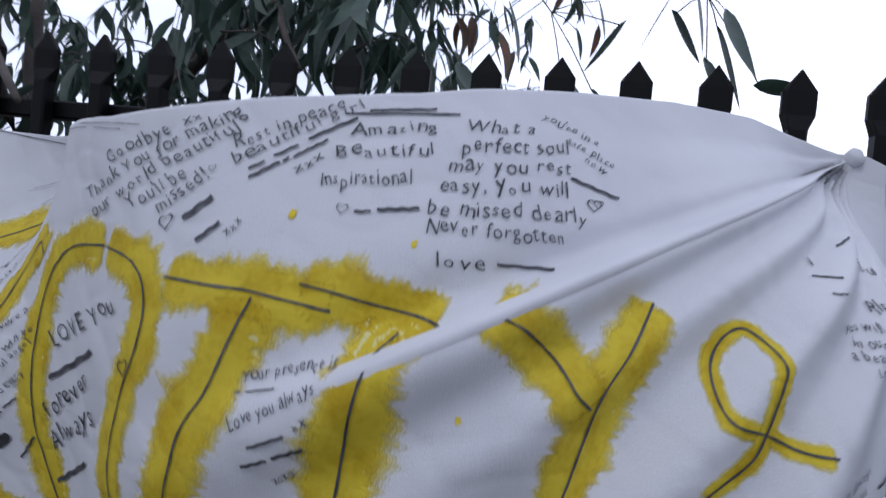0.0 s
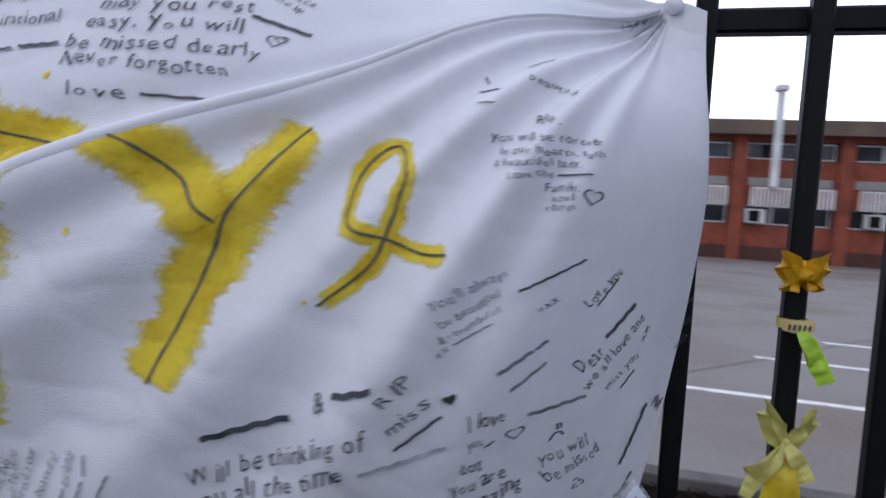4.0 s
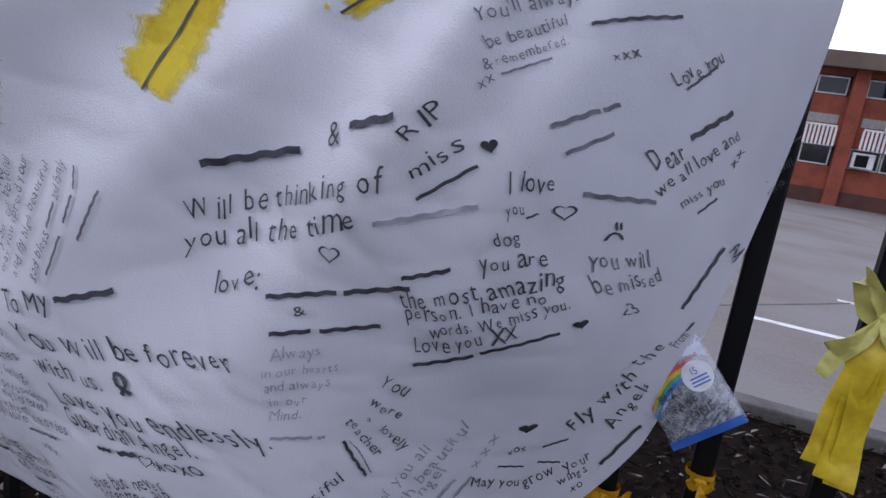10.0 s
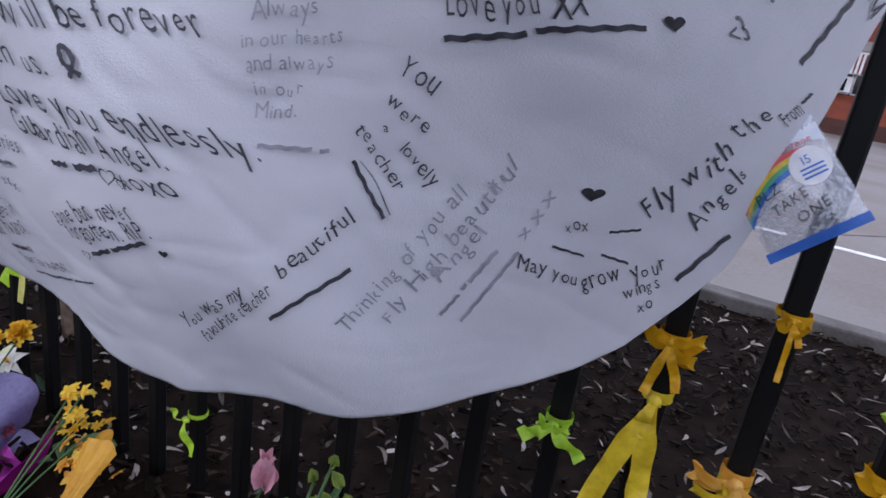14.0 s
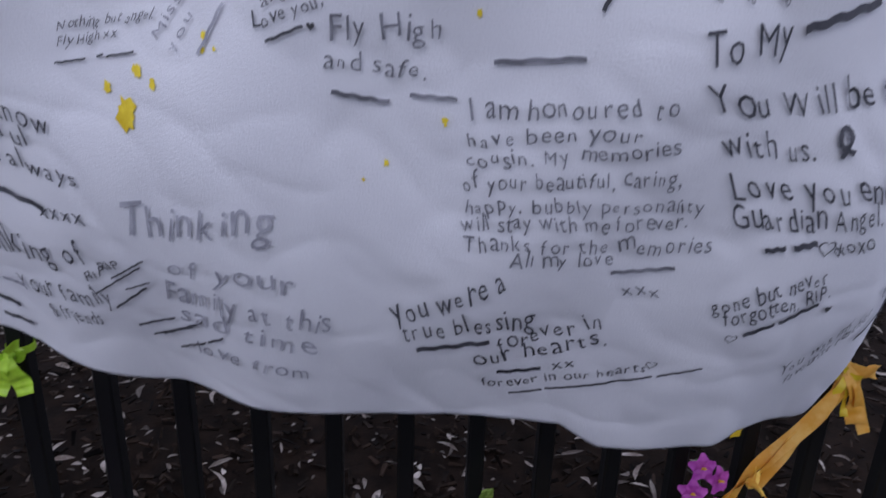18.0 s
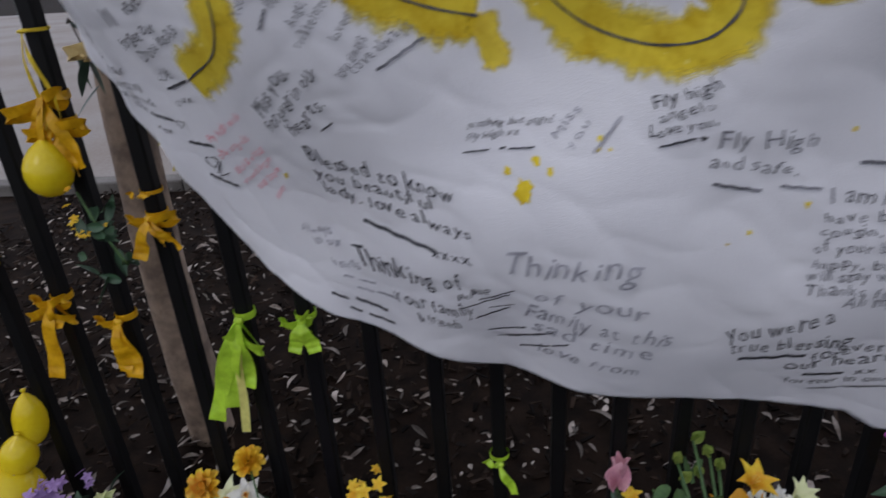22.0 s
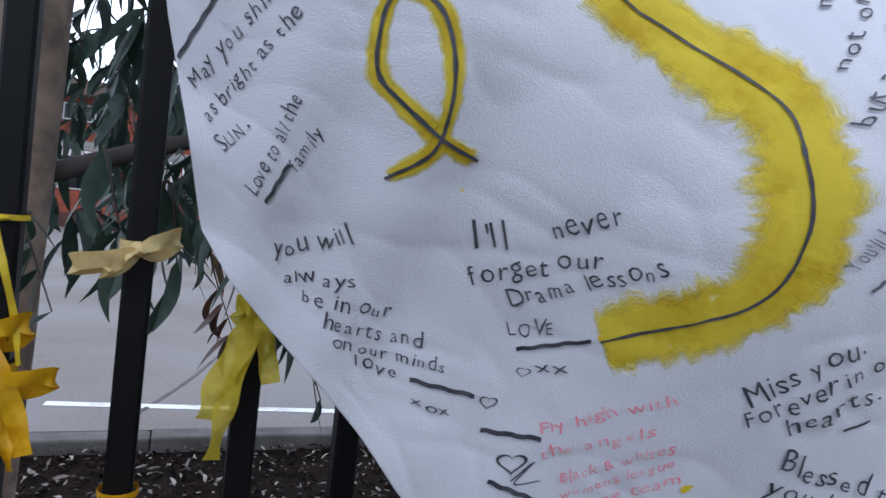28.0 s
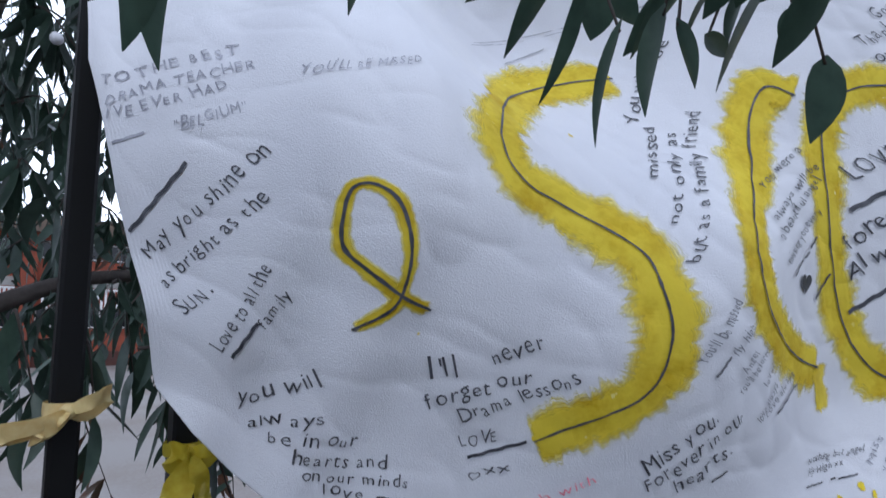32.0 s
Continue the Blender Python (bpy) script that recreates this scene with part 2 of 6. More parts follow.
# ---- building blocks ----
def part(name, bm, mat, parent=None, label=""):
    me = bpy.data.meshes.new(name)
    if isinstance(bm, tuple):
        me.from_pydata(bm[0], [], bm[1])
    else:
        bm.to_mesh(me)
        bm.free()
    me.materials.append(mat)
    ob = new(name, me)
    ob.parent = parent
    if label:
        ob["label"] = label
    return ob


def smooth(ob):
    ob.data.polygons.foreach_set("use_smooth", [True] * len(ob.data.polygons))
    return ob


def thing(name, label, category, place=(0, 0, 0), group="", kind=""):
    ob = new(name)
    ob.empty_display_size = 0.05
    ob.location = place
    return tagged(ob, label, category, group, kind)


def box(bm, x0, x1, y0, y1, z0, z1):
    g = bmesh.ops.create_cube(bm, size=1)
    for v in g["verts"]:
        v.co = ((x0 + x1) / 2 + v.co.x * (x1 - x0), (y0 + y1) / 2 + v.co.y * (y1 - y0), (z0 + z1) / 2 + v.co.z * (z1 - z0))
    return g["verts"]


def bevelled(bm, width, segments=1):
    bmesh.ops.bevel(bm, geom=bm.edges[:], offset=width, segments=segments, affect="EDGES", profile=0.5)
    return bm


def curve_points(pts, n):
    """n + 1 points of a smooth line through pts."""
    pts = [Vector(p) for p in pts]
    if len(pts) == 2:
        return [pts[0].lerp(pts[1], i / n) for i in range(n + 1)]
    q = [2 * pts[0] - pts[1], *pts, 2 * pts[-1] - pts[-2]]
    out = []
    for i in range(n + 1):
        s = i / n * (len(pts) - 1)
        j = min(int(s), len(pts) - 2)
        t = s - j
        a, b, c, d = q[j:j + 4]
        out.append(0.5 * (2 * b + (c - a) * t + (2 * a - 5 * b + 4 * c - d) * t * t + (3 * b - a - 3 * c + d) * t ** 3))
    return out


def tube_data(pts, radii, sides=6):
    """Vertices and faces of a tube along pts."""
    verts, faces = [], []
    for i, p in enumerate(pts):
        way = (pts[min(i + 1, len(pts) - 1)] - pts[max(i - 1, 0)]).normalized()
        a = way.orthogonal().normalized()
        b = way.cross(a)
        for k in range(sides):
            t = 2 * math.pi * k / sides
            verts.append(p + (a * math.cos(t) + b * math.sin(t)) * radii[i])
        if i:
            o = (i - 1) * sides
            faces += [(o + k, o + (k + 1) % sides, o + sides + (k + 1) % sides, o + sides + k) for k in range(sides)]
    faces.append(tuple(range(sides))[::-1])
    faces.append(tuple(range(len(verts) - sides, len(verts))))
    return verts, faces


def join(*pieces):
    verts, faces = [], []
    for v, f in pieces:
        o = len(verts)
        verts += v
        faces += [tuple(i + o for i in q) for q in f]
    return verts, faces


def strip_data(pts, normals, widths, thick=0.0012):
    """A flat band along pts with true thickness; normals give its face."""
    verts, faces = [], []
    for i, p in enumerate(pts):
        way = (pts[min(i + 1, len(pts) - 1)] - pts[max(i - 1, 0)]).normalized()
        nm = Vector(normals[i] if isinstance(normals, list) else normals)
        side = way.cross(nm)
        side = side.normalized() if side.length > 1e-6 else way.orthogonal().normalized()
        up = side.cross(way).normalized()
        for s, h in ((-1, 0), (1, 0), (1, 1), (-1, 1)):
            verts.append(p + side * (s * widths[i] / 2) + up * (h * thick))
        if i:
            o = 4 * (i - 1)
            faces += [(o + k, o + (k + 1) % 4, o + 4 + (k + 1) % 4, o + 4 + k) for k in range(4)]
    faces += [(3, 2, 1, 0), tuple(range(len(verts) - 4, len(verts)))]
    return verts, faces


# ---- ground, car park and kerb ----
def slope(y):
    """Height of the land behind the fence: level to the kerb, then falling gently to the building."""
    return 0.0 if y < 2.4 else -1.2 * min((y - 2.4) / 29.6, 1)


rows_y = [-400, -12, -3, -1, 0, 1, 2.3, 2.45, 8, 16, 24, 32, 60, 400]
cols_x = [-400, -60, -20, -6, -3, 0, 3, 6, 20, 60, 400]
gv = [(x, y, slope(y) - 0.012) for y in rows_y for x in cols_x]
gf = [(j * len(cols_x) + i, j * len(cols_x) + i + 1, (j + 1) * len(cols_x) + i + 1, (j + 1) * len(cols_x) + i) for j in range(len(rows_y) - 1) for i in range(len(cols_x) - 1)]
ground = part("ground", (gv, gf), SOIL)
tagged(ground, "dark brown mulched garden bed soil behind the fence", "ground", kind="structure")

pv, pf = [], []
for j, y in enumerate([2.41, 4, 7, 12, 20, 32.2]):
    pv += [(-60, y, slope(y) + 0.05), (60, y, slope(y) + 0.05)]
    if j:
        pf.append((2 * j - 2, 2 * j - 1, 2 * j + 1, 2 * j))
car_park = part("pavement", (pv, pf), CONCRETE)
tagged(car_park, "pale brownish concrete car park with dirt stains", "car park", kind="structure")

kerb = thing("kerb", "low weathered concrete garden kerb along the mulch bed", "kerb", kind="structure")
bm = bmesh.new()
box(bm, -0.598, 0.598, 2.29, 2.41, -0.06, 0.055)
bevelled(bm, 0.012, 2)
first = part("kerb_stone", bm, KERB, kerb)
first.location = (-7.2, 0, 0)
for i in range(1, 14):
    o = first.copy()
    scene.collection.objects.link(o)
    o.location = (-7.2 + 1.2 * i, 0, 0.004 * math.sin(i * 2.3))
    o.parent = kerb


def painted_line(x0, y0, x1, y1, w=0.09):
    d = (Vector((x1, y1, 0)) - Vector((x0, y0, 0))).normalized()
    s = Vector((-d.y, d.x, 0)) * w / 2
    n = 8
    vs, fs = [], []
    for i in range(n + 1):
        p = Vector((x0, y0, 0)).lerp(Vector((x1, y1, 0)), i / n)
        p.z = slope(p.y) + 0.054
        vs += [p - s, p + s]
        if i:
            fs.append((2 * i - 2, 2 * i, 2 * i + 1, 2 * i - 1))
    ob = part("bay_line", (vs, fs), LINE, car_park)
    return ob


painted_line(0.95, 4.29, 1.2, 4.3)
painted_line(1.45, 4.27, 9.0, 4.05)
painted_line(2.3, 5.95, 9.0, 5.55)
painted_line(3.3, 7.4, 10.0, 7.1)
painted_line(-1.1, 2.86, 0.6, 2.66, 0.07)
for a, b in (((1.2, 4.4), (3.5, 7.4)), ((-0.75, 2.46), (-0.2, 4.2)), ((3.5, 7.4), (8.5, 14))):
    bm = bmesh.new()
    pts = curve_points([(a[0], a[1], slope(a[1]) + 0.0505), ((a[0] + b[0]) / 2 + 0.03, (a[1] + b[1]) / 2, slope((a[1] + b[1]) / 2) + 0.0505), (b[0], b[1], slope(b[1]) + 0.0505)], 12)
    part("joint", strip_data(pts, (0, 0, 1), [0.022] * 13, 0.003), KERB, car_park)

random.seed(4)
cv, cf = [], []
for i in range(14000):
    x, y = random.uniform(-2.6, 4.2), random.uniform(-0.55, 2.28)
    l, w, h = random.uniform(0.012, 0.05), random.uniform(0.006, 0.016), random.uniform(0.002, 0.006)
    m = Matrix.Translation((x, y, random.uniform(-0.008, 0.016))) @ Euler((random.gauss(0, 0.35), random.gauss(0, 0.35), random.uniform(0, 6.3))).to_matrix().to_4x4()
    o = len(cv)
    cv += [m @ Vector((sx * l / 2 * (1 if sx > 0 else 0.9), sy * w / 2 * (0.6 if sx > 0 else 1), sz * h / 2)) for sx in (-1, 1) for sy in (-1, 1) for sz in (-1, 1)]
    cf += [(o, o + 1, o + 3, o + 2), (o + 4, o + 6, o + 7, o + 5), (o, o + 4, o + 5, o + 1), (o + 2, o + 3, o + 7, o + 6), (o, o + 2, o + 6, o + 4), (o + 1, o + 5, o + 7, o + 3)]
mulch = part("bark_mulch", (cv, cf), CHIP)
tagged(mulch, "loose dark brown bark mulch chips on the garden bed", "mulch", kind="stuff")


def blade_data(length, width, bend, m, n=5, curl=0.12):
    """A sickle-shaped leaf: a folded, bent blade of two strips with a midrib."""
    verts, faces = [], []
    for i in range(n + 1):
        t = i / n
        w = width * math.sin(math.pi * min(1, 0.04 + 0.96 * t ** 0.8)) ** 0.85 if 0 < i < n else width * 0.04
        c = Vector((bend * length * math.sin(math.pi * t * 0.9), -length * t, -length * 0.25 * bend * t * t))
        for s in (-1, 0, 1):
            verts.append(m @ (c + Vector((s * w / 2, 0, abs(s) * w * curl))))
        if i:
            o = 3 * (i - 1)
            faces += [(o, o + 1, o + 4, o + 3), (o + 1, o + 2, o + 5, o + 4)]
    return verts, faces


pieces = []
for i in range(900):
    m = Matrix.Translation((random.uniform(-2.4, 4), random.uniform(-0.3, 2.27), random.uniform(0.008, 0.026))) @ Euler((random.gauss(0, 0.25), random.gauss(0, 0.3), random.uniform(0, 6.3))).to_matrix().to_4x4()
    pieces.append(blade_data(random.uniform(0.03, 0.085), random.uniform(0.008, 0.018), random.uniform(-0.25, 0.25), m, 4, 0.25))
flakes = random.Random(31)
for i in range(1900):
    x = flakes.uniform(-2.4, 0.5) if i % 6 else flakes.uniform(0.3, 4)
    m = Matrix.Translation((x, flakes.uniform(-0.3, 2.27), flakes.uniform(0.012, 0.03))) @ Euler((flakes.gauss(0, 0.35), flakes.gauss(0, 0.35), flakes.uniform(0, 6.3))).to_matrix().to_4x4()
    pieces.append(blade_data(flakes.uniform(0.012, 0.034), flakes.uniform(0.006, 0.014), flakes.uniform(-0.2, 0.2), m, 3, 0.2))
litter = part("leaf_litter", join(*pieces), LITTER)
tagged(litter, "scattered pale dry gum leaves lying on the mulch", "leaf litter", kind="stuff")

# ---- brick school building ----
building = thing("school_building", "two-storey red brick building with a brown fascia and white sunshades", "building", (0, 32, -1.25))


def slab(name, mat, x0, x1, y0, y1, z0, z1, bev=0.0, parent=building, label=""):
    bm = bmesh.new()
    box(bm, x0, x1, y0, y1, z0, z1)
    if bev:
        bevelled(bm, bev)
    return part(name, bm, mat, parent, label)


BX0, BX1 = -16.0, 23.6
for name, z0, z1, y0 in (("wall", 0, 1.75, 0), ("spandrel", 3.55, 4.75, 0), ("wall_band", 5.6, 5.85, 0), ("lintel", 2.68, 3.55, 0.02)):
    slab(name, BRICK, BX0, BX1, y0, 9, z0, z1)
slab("fascia", FASCIA, BX0 - 0.5, BX1 + 0.5, -0.9, 9.5, 5.85, 6.5)
slab("plinth", material("dark_plinth_brick", (0.10, 0.04, 0.03), 0.9, (0.07, 0.03, 0.025), 1.5), BX0, BX1, -0.06, 0, 0, 0.75)
slab("glazing", GLASS, BX0 + 0.1, BX1 - 0.1, 0.3, 0.34, 1.75, 2.68)
slab("glazing", GLASS, BX0 + 0.1, BX1 - 0.1, 0.3, 0.34, 4.75, 5.6)
pitch = 4.4
for i in range(10):
    x = BX0 + i * pitch
    slab("pier", BRICK, x - 0.28, x + 0.28, -0.35, 0.3, 0, 5.85)
    if i == 9:
        break
    for z0, z1 in ((1.78, 2.66), (4.8, 5.55)):
        w = thing("window", "", "", (0, 0, 0))
        w.parent = building
        for a in range(3):
            xa = x + 0.35 + a * 1.24
            for q in ((xa, xa + 1.2, z0, z0 + 0.06), (xa, xa + 1.2, z1 - 0.06, z1), (xa, xa + 0.06, z0 + 0.06, z1 - 0.06), (xa + 1.14, xa + 1.2, z0 + 0.06, z1 - 0.06)):
                slab("window_frame", WHITE, q[0], q[1], 0.2, 0.27, q[2], q[3], 0, w)
    shade = thing("sunshade", "", "", (0, 0, 0))
    shade.parent = building
    slab("shade_rail", WHITE, x + 0.5, x + pitch - 0.5, -0.75, -0.7, 3.42, 3.5, 0, shade)
    for a in range(22):
        xs = x + 0.52 + a * (pitch - 1.04) / 21
        slab("slat", WHITE, xs - 0.045, xs + 0.045, -0.72, -0.69, 2.62, 3.42, 0, shade)
    slab("awning_panel", material("grey_panel", (0.33, 0.32, 0.30), 0.7), x + 0.45, x + pitch - 0.45, -0.03, 0.0, 3.56, 3.95)
flue = thing("flue", "", "", (0, 0, 0))
flue.parent = building
slab("flue_pipe", WHITE, 7.2, 7.52, -1.0, -0.72, 3.5, 7.75, 0.03, flue)
slab("flue_cap", WHITE, 7.08, 7.64, -1.12, -0.6, 7.75, 8.0, 0.03, flue)
for x in (6.4, 11.3, 2.3):
    ac = thing("air_conditioner", "", "", (0, 0, 0))
    ac.parent = building
    slab("casing", WHITE, x, x + 0.85, -0.4, -0.02, 1.85, 2.5, 0.03, ac)
    slab("fan_grille", STEEL, x + 0.12, x + 0.6, -0.42, -0.4, 1.92, 2.42, 0.008, ac)
slab("sign_plate", WHITE, 8.6, 9.25, -0.1, -0.06, 0.62, 0.82, 0.01)
antenna = thing("antenna", "thin rooftop aerial on the brick building", "antenna", (4.4, 33.5, 5.25))
for q in ((-0.02, 0.02, -0.02, 0.02, 0, 0.75), (-0.35, 0.35, -0.01, 0.01, 0.62, 0.65), (-0.25, -0.22, -0.01, 0.01, 0.5, 0.78), (0.22, 0.25, -0.01, 0.01, 0.5, 0.78)):
    slab("rod", STEEL, *q, 0, antenna)

# ---- fence ----
fence = thing("fence", "black powder-coated steel picket fence with spear tops", "fence")
HALF, PITCH = 0.0148, 0.125


def picket_x(k):
    """Pickets stand evenly, but for a wider gap where two panels meet."""
    return k * PITCH + HALF + (0.028 if k > 8 else 0.0)


def picket_data():
    lv = [(-0.06, 1, 1), (1.74, 1, 1), (1.765, 1.75, 0.45), (1.803, 1.75, 0.45), (1.838, 0.06, 0.3)]
    verts, faces = [], []
    c = 0.75
    for z, sx, sy in lv:
        for px, py in ((-1, -c), (-c, -1), (c, -1), (1, -c), (1, c), (c, 1), (-c, 1), (-1, c)):
            verts.append((px * HALF * sx, py * HALF * sy, z))
    for i in range(len(lv) - 1):
        o = 8 * i
        faces += [(o + k, o + (k + 1) % 8, o + 8 + (k + 1) % 8, o + 8 + k) for k in range(8)]
    faces += [tuple(range(8))[::-1], tuple(range(len(verts) - 8, len(verts)))]
    return verts, faces


pick = part("picket", picket_data(), STEEL, fence)
for k in range(-14, 19):
    o = pick if k == -14 else pick.copy()
    if k != -14:
        scene.collection.objects.link(o)
    o.location = (picket_x(k), 0, 0)
bm = bmesh.new()
box(bm, -1.8, 2.35, HALF + 0.001, HALF + 0.036, 1.672, 1.708)
bevelled(bm, 0.004)
part("rail", bm, STEEL, fence)

# ---- the banner ----
banner = thing("banner", "white cotton banner with marker messages and yellow paint, tied to fence", "banner")
BELLY = [-0.5825, -0.0615, 0.0803, 0.0190, 0.0569, 0.2054, 0.1784, -0.0345, -0.0840, 0.8177, 0.0777, -0.0837, -0.1482, -0.0604, -0.2992]
BUMPS = [-0.0304, -0.0670, -0.0618, -0.1426, -0.0659, -0.0321, 0.0122, -0.0478, -0.0600, 0.1800, 0.0519, -0.0098, 0.0674, 0.0423, 0.0295, 0.0261, -0.0100, 0.0125, -0.0453, 0.0032, -0.0185, -0.0535, -0.0626, -0.0561, -0.0692, -0.0772, -0.0756, -0.0659, -0.0825, -0.0086, 0.0528, -0.0330, -0.1575, -0.1950, -0.2059, 0.0478, 0.0281, 0.0385, 0.0159, -0.0603]
KNOT = (0.968, 1.700)


def belly(x, z):
    """How far the wind-filled sheet stands off the fence."""
    u, v = (x - 0.3) / 0.8, (z - 1.1) / 0.6
    y, k = 0.0, 0
    for i in range(6):
        for j in range(5):
            if i + j <= 4:
                y += BELLY[k] * u ** i * v ** j
                k += 1
    k = 0
    for a in (-0.45, -0.2, 0.05, 0.3, 0.5, 0.68, 0.84, 0.98):
        for b in (0.72, 0.92, 1.12, 1.32, 1.52):
            y += BUMPS[k] * math.exp(-((x - a) / 0.16) ** 2 - ((z - b) / 0.18) ** 2)
            k += 1
    d = -0.035 - y
    y = -0.035 - (d + math.sqrt(d * d + 0.0009)) / 2
    tie = math.exp(-((x - KNOT[0]) ** 2 + (z - KNOT[1]) ** 2) / 0.0144)
    return y + (-0.03 - y) * tie


def folds(x, z):
    """Gathers that fan out from the tied corner, the long pleat, and slack along hem and side."""
    dx, dz = x - KNOT[0], z - KNOT[1]
    r, a = math.hypot(dx, dz), math.degrees(math.atan2(dz, dx))
    f = 0.0
    r = max(r, 1e-4)
    for at, depth, reach, wide in ((-150, 0.01, 0.8, 2.5), (-146, -0.007, 0.75, 2.5), (-142, 0.012, 0.85, 3), (-136, -0.009, 0.7, 3), (-130, 0.013, 0.8, 3), (-123, -0.009, 0.7, 3), (-118, 0.012, 0.6, 3), (-112, -0.008, 0.5, 3), (-108, 0.01, 0.5, 4), (-166, 0.006, 0.35, 6), (-171, -0.005, 0.3, 5)):
        t = (a - at) / wide
        if abs(t) < 3:
            f -= 1.7 * depth * math.exp(-t * t) * min(r / 0.1, 1) * math.exp(-(r / reach) ** 2)
    t = (a + 152.7)
    lap = min(r / 0.1, 1) / (1 + math.exp((r - 0.66) / 0.04))
    if -40 < t < 40:
        f -= 0.036 * lap * (1 / (1 + math.exp(-t / 0.35)) * math.exp(-max(t, 0) / 9))
        f += 0.016 * lap * math.exp(-((t + 1.6) / 2.2) ** 2)
    f += 0.010 * math.exp(-((z - hem(x)) / 0.11) ** 2) * math.sin(x * 26 + 1.5 * math.sin(x * 9))
    e = math.exp(-((x + 0.62) / 0.09) ** 2)
    f += 0.011 * e * math.sin(z * 34 + x * 10 + 2 * math.sin(z * 11))
    f += 0.007 * math.exp(-((x + 0.50) / 0.10) ** 2) * math.sin((x - 0.28 * z) * 75 + 2 * math.sin(z * 5))
    f += 0.0055 * noise.noise(Vector((x * 4.2 + z * 2, z * 5.5 - x * 2.5, 0.7)))
    f += 0.003 * noise.noise(Vector((x * 11 + z * 9, z * 9 - x * 7, 3.7)))
    rise = 1 / (1 + math.exp(-max(-40, min(40, (x - 0.522) / 0.006))))
    f -= 0.013 * rise * math.exp(-max(x - 0.522, 0) / 0.06 - ((z - 0.70) / 0.08) ** 2)
    f += 0.0012 * (1 - abs(noise.noise(Vector((x * 9 - z * 14, z * 21 + x * 12, 2.3))))) ** 7
    f += 0.0019 * (1 - abs(noise.noise(Vector((x * 16 + z * 10, z * 7 - x * 5, 8.1))))) ** 6
    return f


def eased(x, knots):
    """A smooth height along x through a few knots."""
    if x <= knots[0][0]:
        return knots[0][1]
    for (a, za), (b, zb) in zip(knots, knots[1:]):
        if x <= b:
            t = (x - a) / (b - a)
            return za + (zb - za) * t
    return knots[-1][1]


HEM = [(-0.625, 1.455), (-0.600, 1.315), (-0.575, 1.215), (-0.557, 1.135), (-0.531, 1.095), (-0.494, 1.055), (-0.457, 1.020), (-0.420, 0.980), (-0.390, 0.940), (-0.355, 0.900), (-0.315, 0.850), (-0.290, 0.818), (-0.250, 0.796), (-0.190, 0.774), (-0.130, 0.766), (-0.050, 0.742), (0.010, 0.731), (0.080, 0.730), (0.150, 0.734), (0.220, 0.738), (0.290, 0.741), (0.350, 0.744), (0.390, 0.745), (0.425, 0.720), (0.460, 0.718), (0.530, 0.721), (0.600, 0.724), (0.660, 0.714), (0.710, 0.709), (0.770, 0.714), (0.810, 0.727), (0.850, 0.753), (0.893, 0.805), (0.927, 0.857), (0.950, 0.935), (0.975, 1.035), (0.997, 1.135), (1.008, 1.235), (1.020, 1.425)]
TOP = [(-0.625, 1.530), (-0.500, 1.585), (-0.350, 1.610), (-0.160, 1.605), (-0.037, 1.597), (0.085, 1.597), (0.162, 1.607), (0.250, 1.621), (0.327, 1.631), (0.401, 1.646), (0.450, 1.662), (0.561, 1.691), (0.669, 1.712), (0.784, 1.720), (0.890, 1.714), (0.945, 1.703), (0.968, 1.706), (0.990, 1.703), (1.020, 1.690)]


def hem(x):
    return eased(x, HEM)


def top(x):
    return eased(x, TOP)


def sheet(x, z, lift=0.0):
    """A point of the sheet, or one lying on it."""
    return Vector((x, belly(x, z) + folds(x, z) - lift, z))


NU, NV = 400, 230
sv, sf = [], []
for i in range(NU + 1):
    x = -0.625 + 1.645 * ((0.5 - 0.5 * math.cos(math.pi * i / NU)) * 0.35 + 0.65 * i / NU)
    lo, hi = hem(x), top(x)
    for j in range(NV + 1):
        z = lo + (hi - lo) * j / NV
        p = sheet(x, z)
        if x > 0.95:
            p.x += 0.010 * math.sin((z - 1.2) * 9) * (x - 0.95) / 0.1
        sv.append(p)
o = len(sv)
for k in range(o):
    sv.append(sv[k] + Vector((0, 0.0008, 0)))
q = NV + 1
for i in range(NU):
    for j in range(NV):
        a = i * q + j
        sf += [(a, a + q, a + q + 1, a + 1), (o + a, o + a + 1, o + a + q + 1, o + a + q)]
for i in range(NU):
    for j in (0, NV):
        a = i * q + j
        sf.append((a, a + q, o + a + q, o + a) if j else (a, o + a, o + a + q, a + q))
for j in range(NV):
    for a in (j, NU * q + j):
        sf.append((a, o + a, o + a + 1, a + 1))
cloth = smooth(part("cloth", (sv, sf), COTTON, banner, "thin white cotton sheet with folds"))
for loc, r in ((KNOT, 0.014), ((-0.648, 1.495), 0.007)):
    bm = bmesh.new()
    bmesh.ops.create_uvsphere(bm, u_segments=16, v_segments=10, radius=r)
    for v in bm.verts:
        v.co *= 1 + 0.25 * noise.noise(v.co * 90)
        v.co += Vector((loc[0], -0.03, loc[1]))
    smooth(part("knot", bm, COTTON, banner))

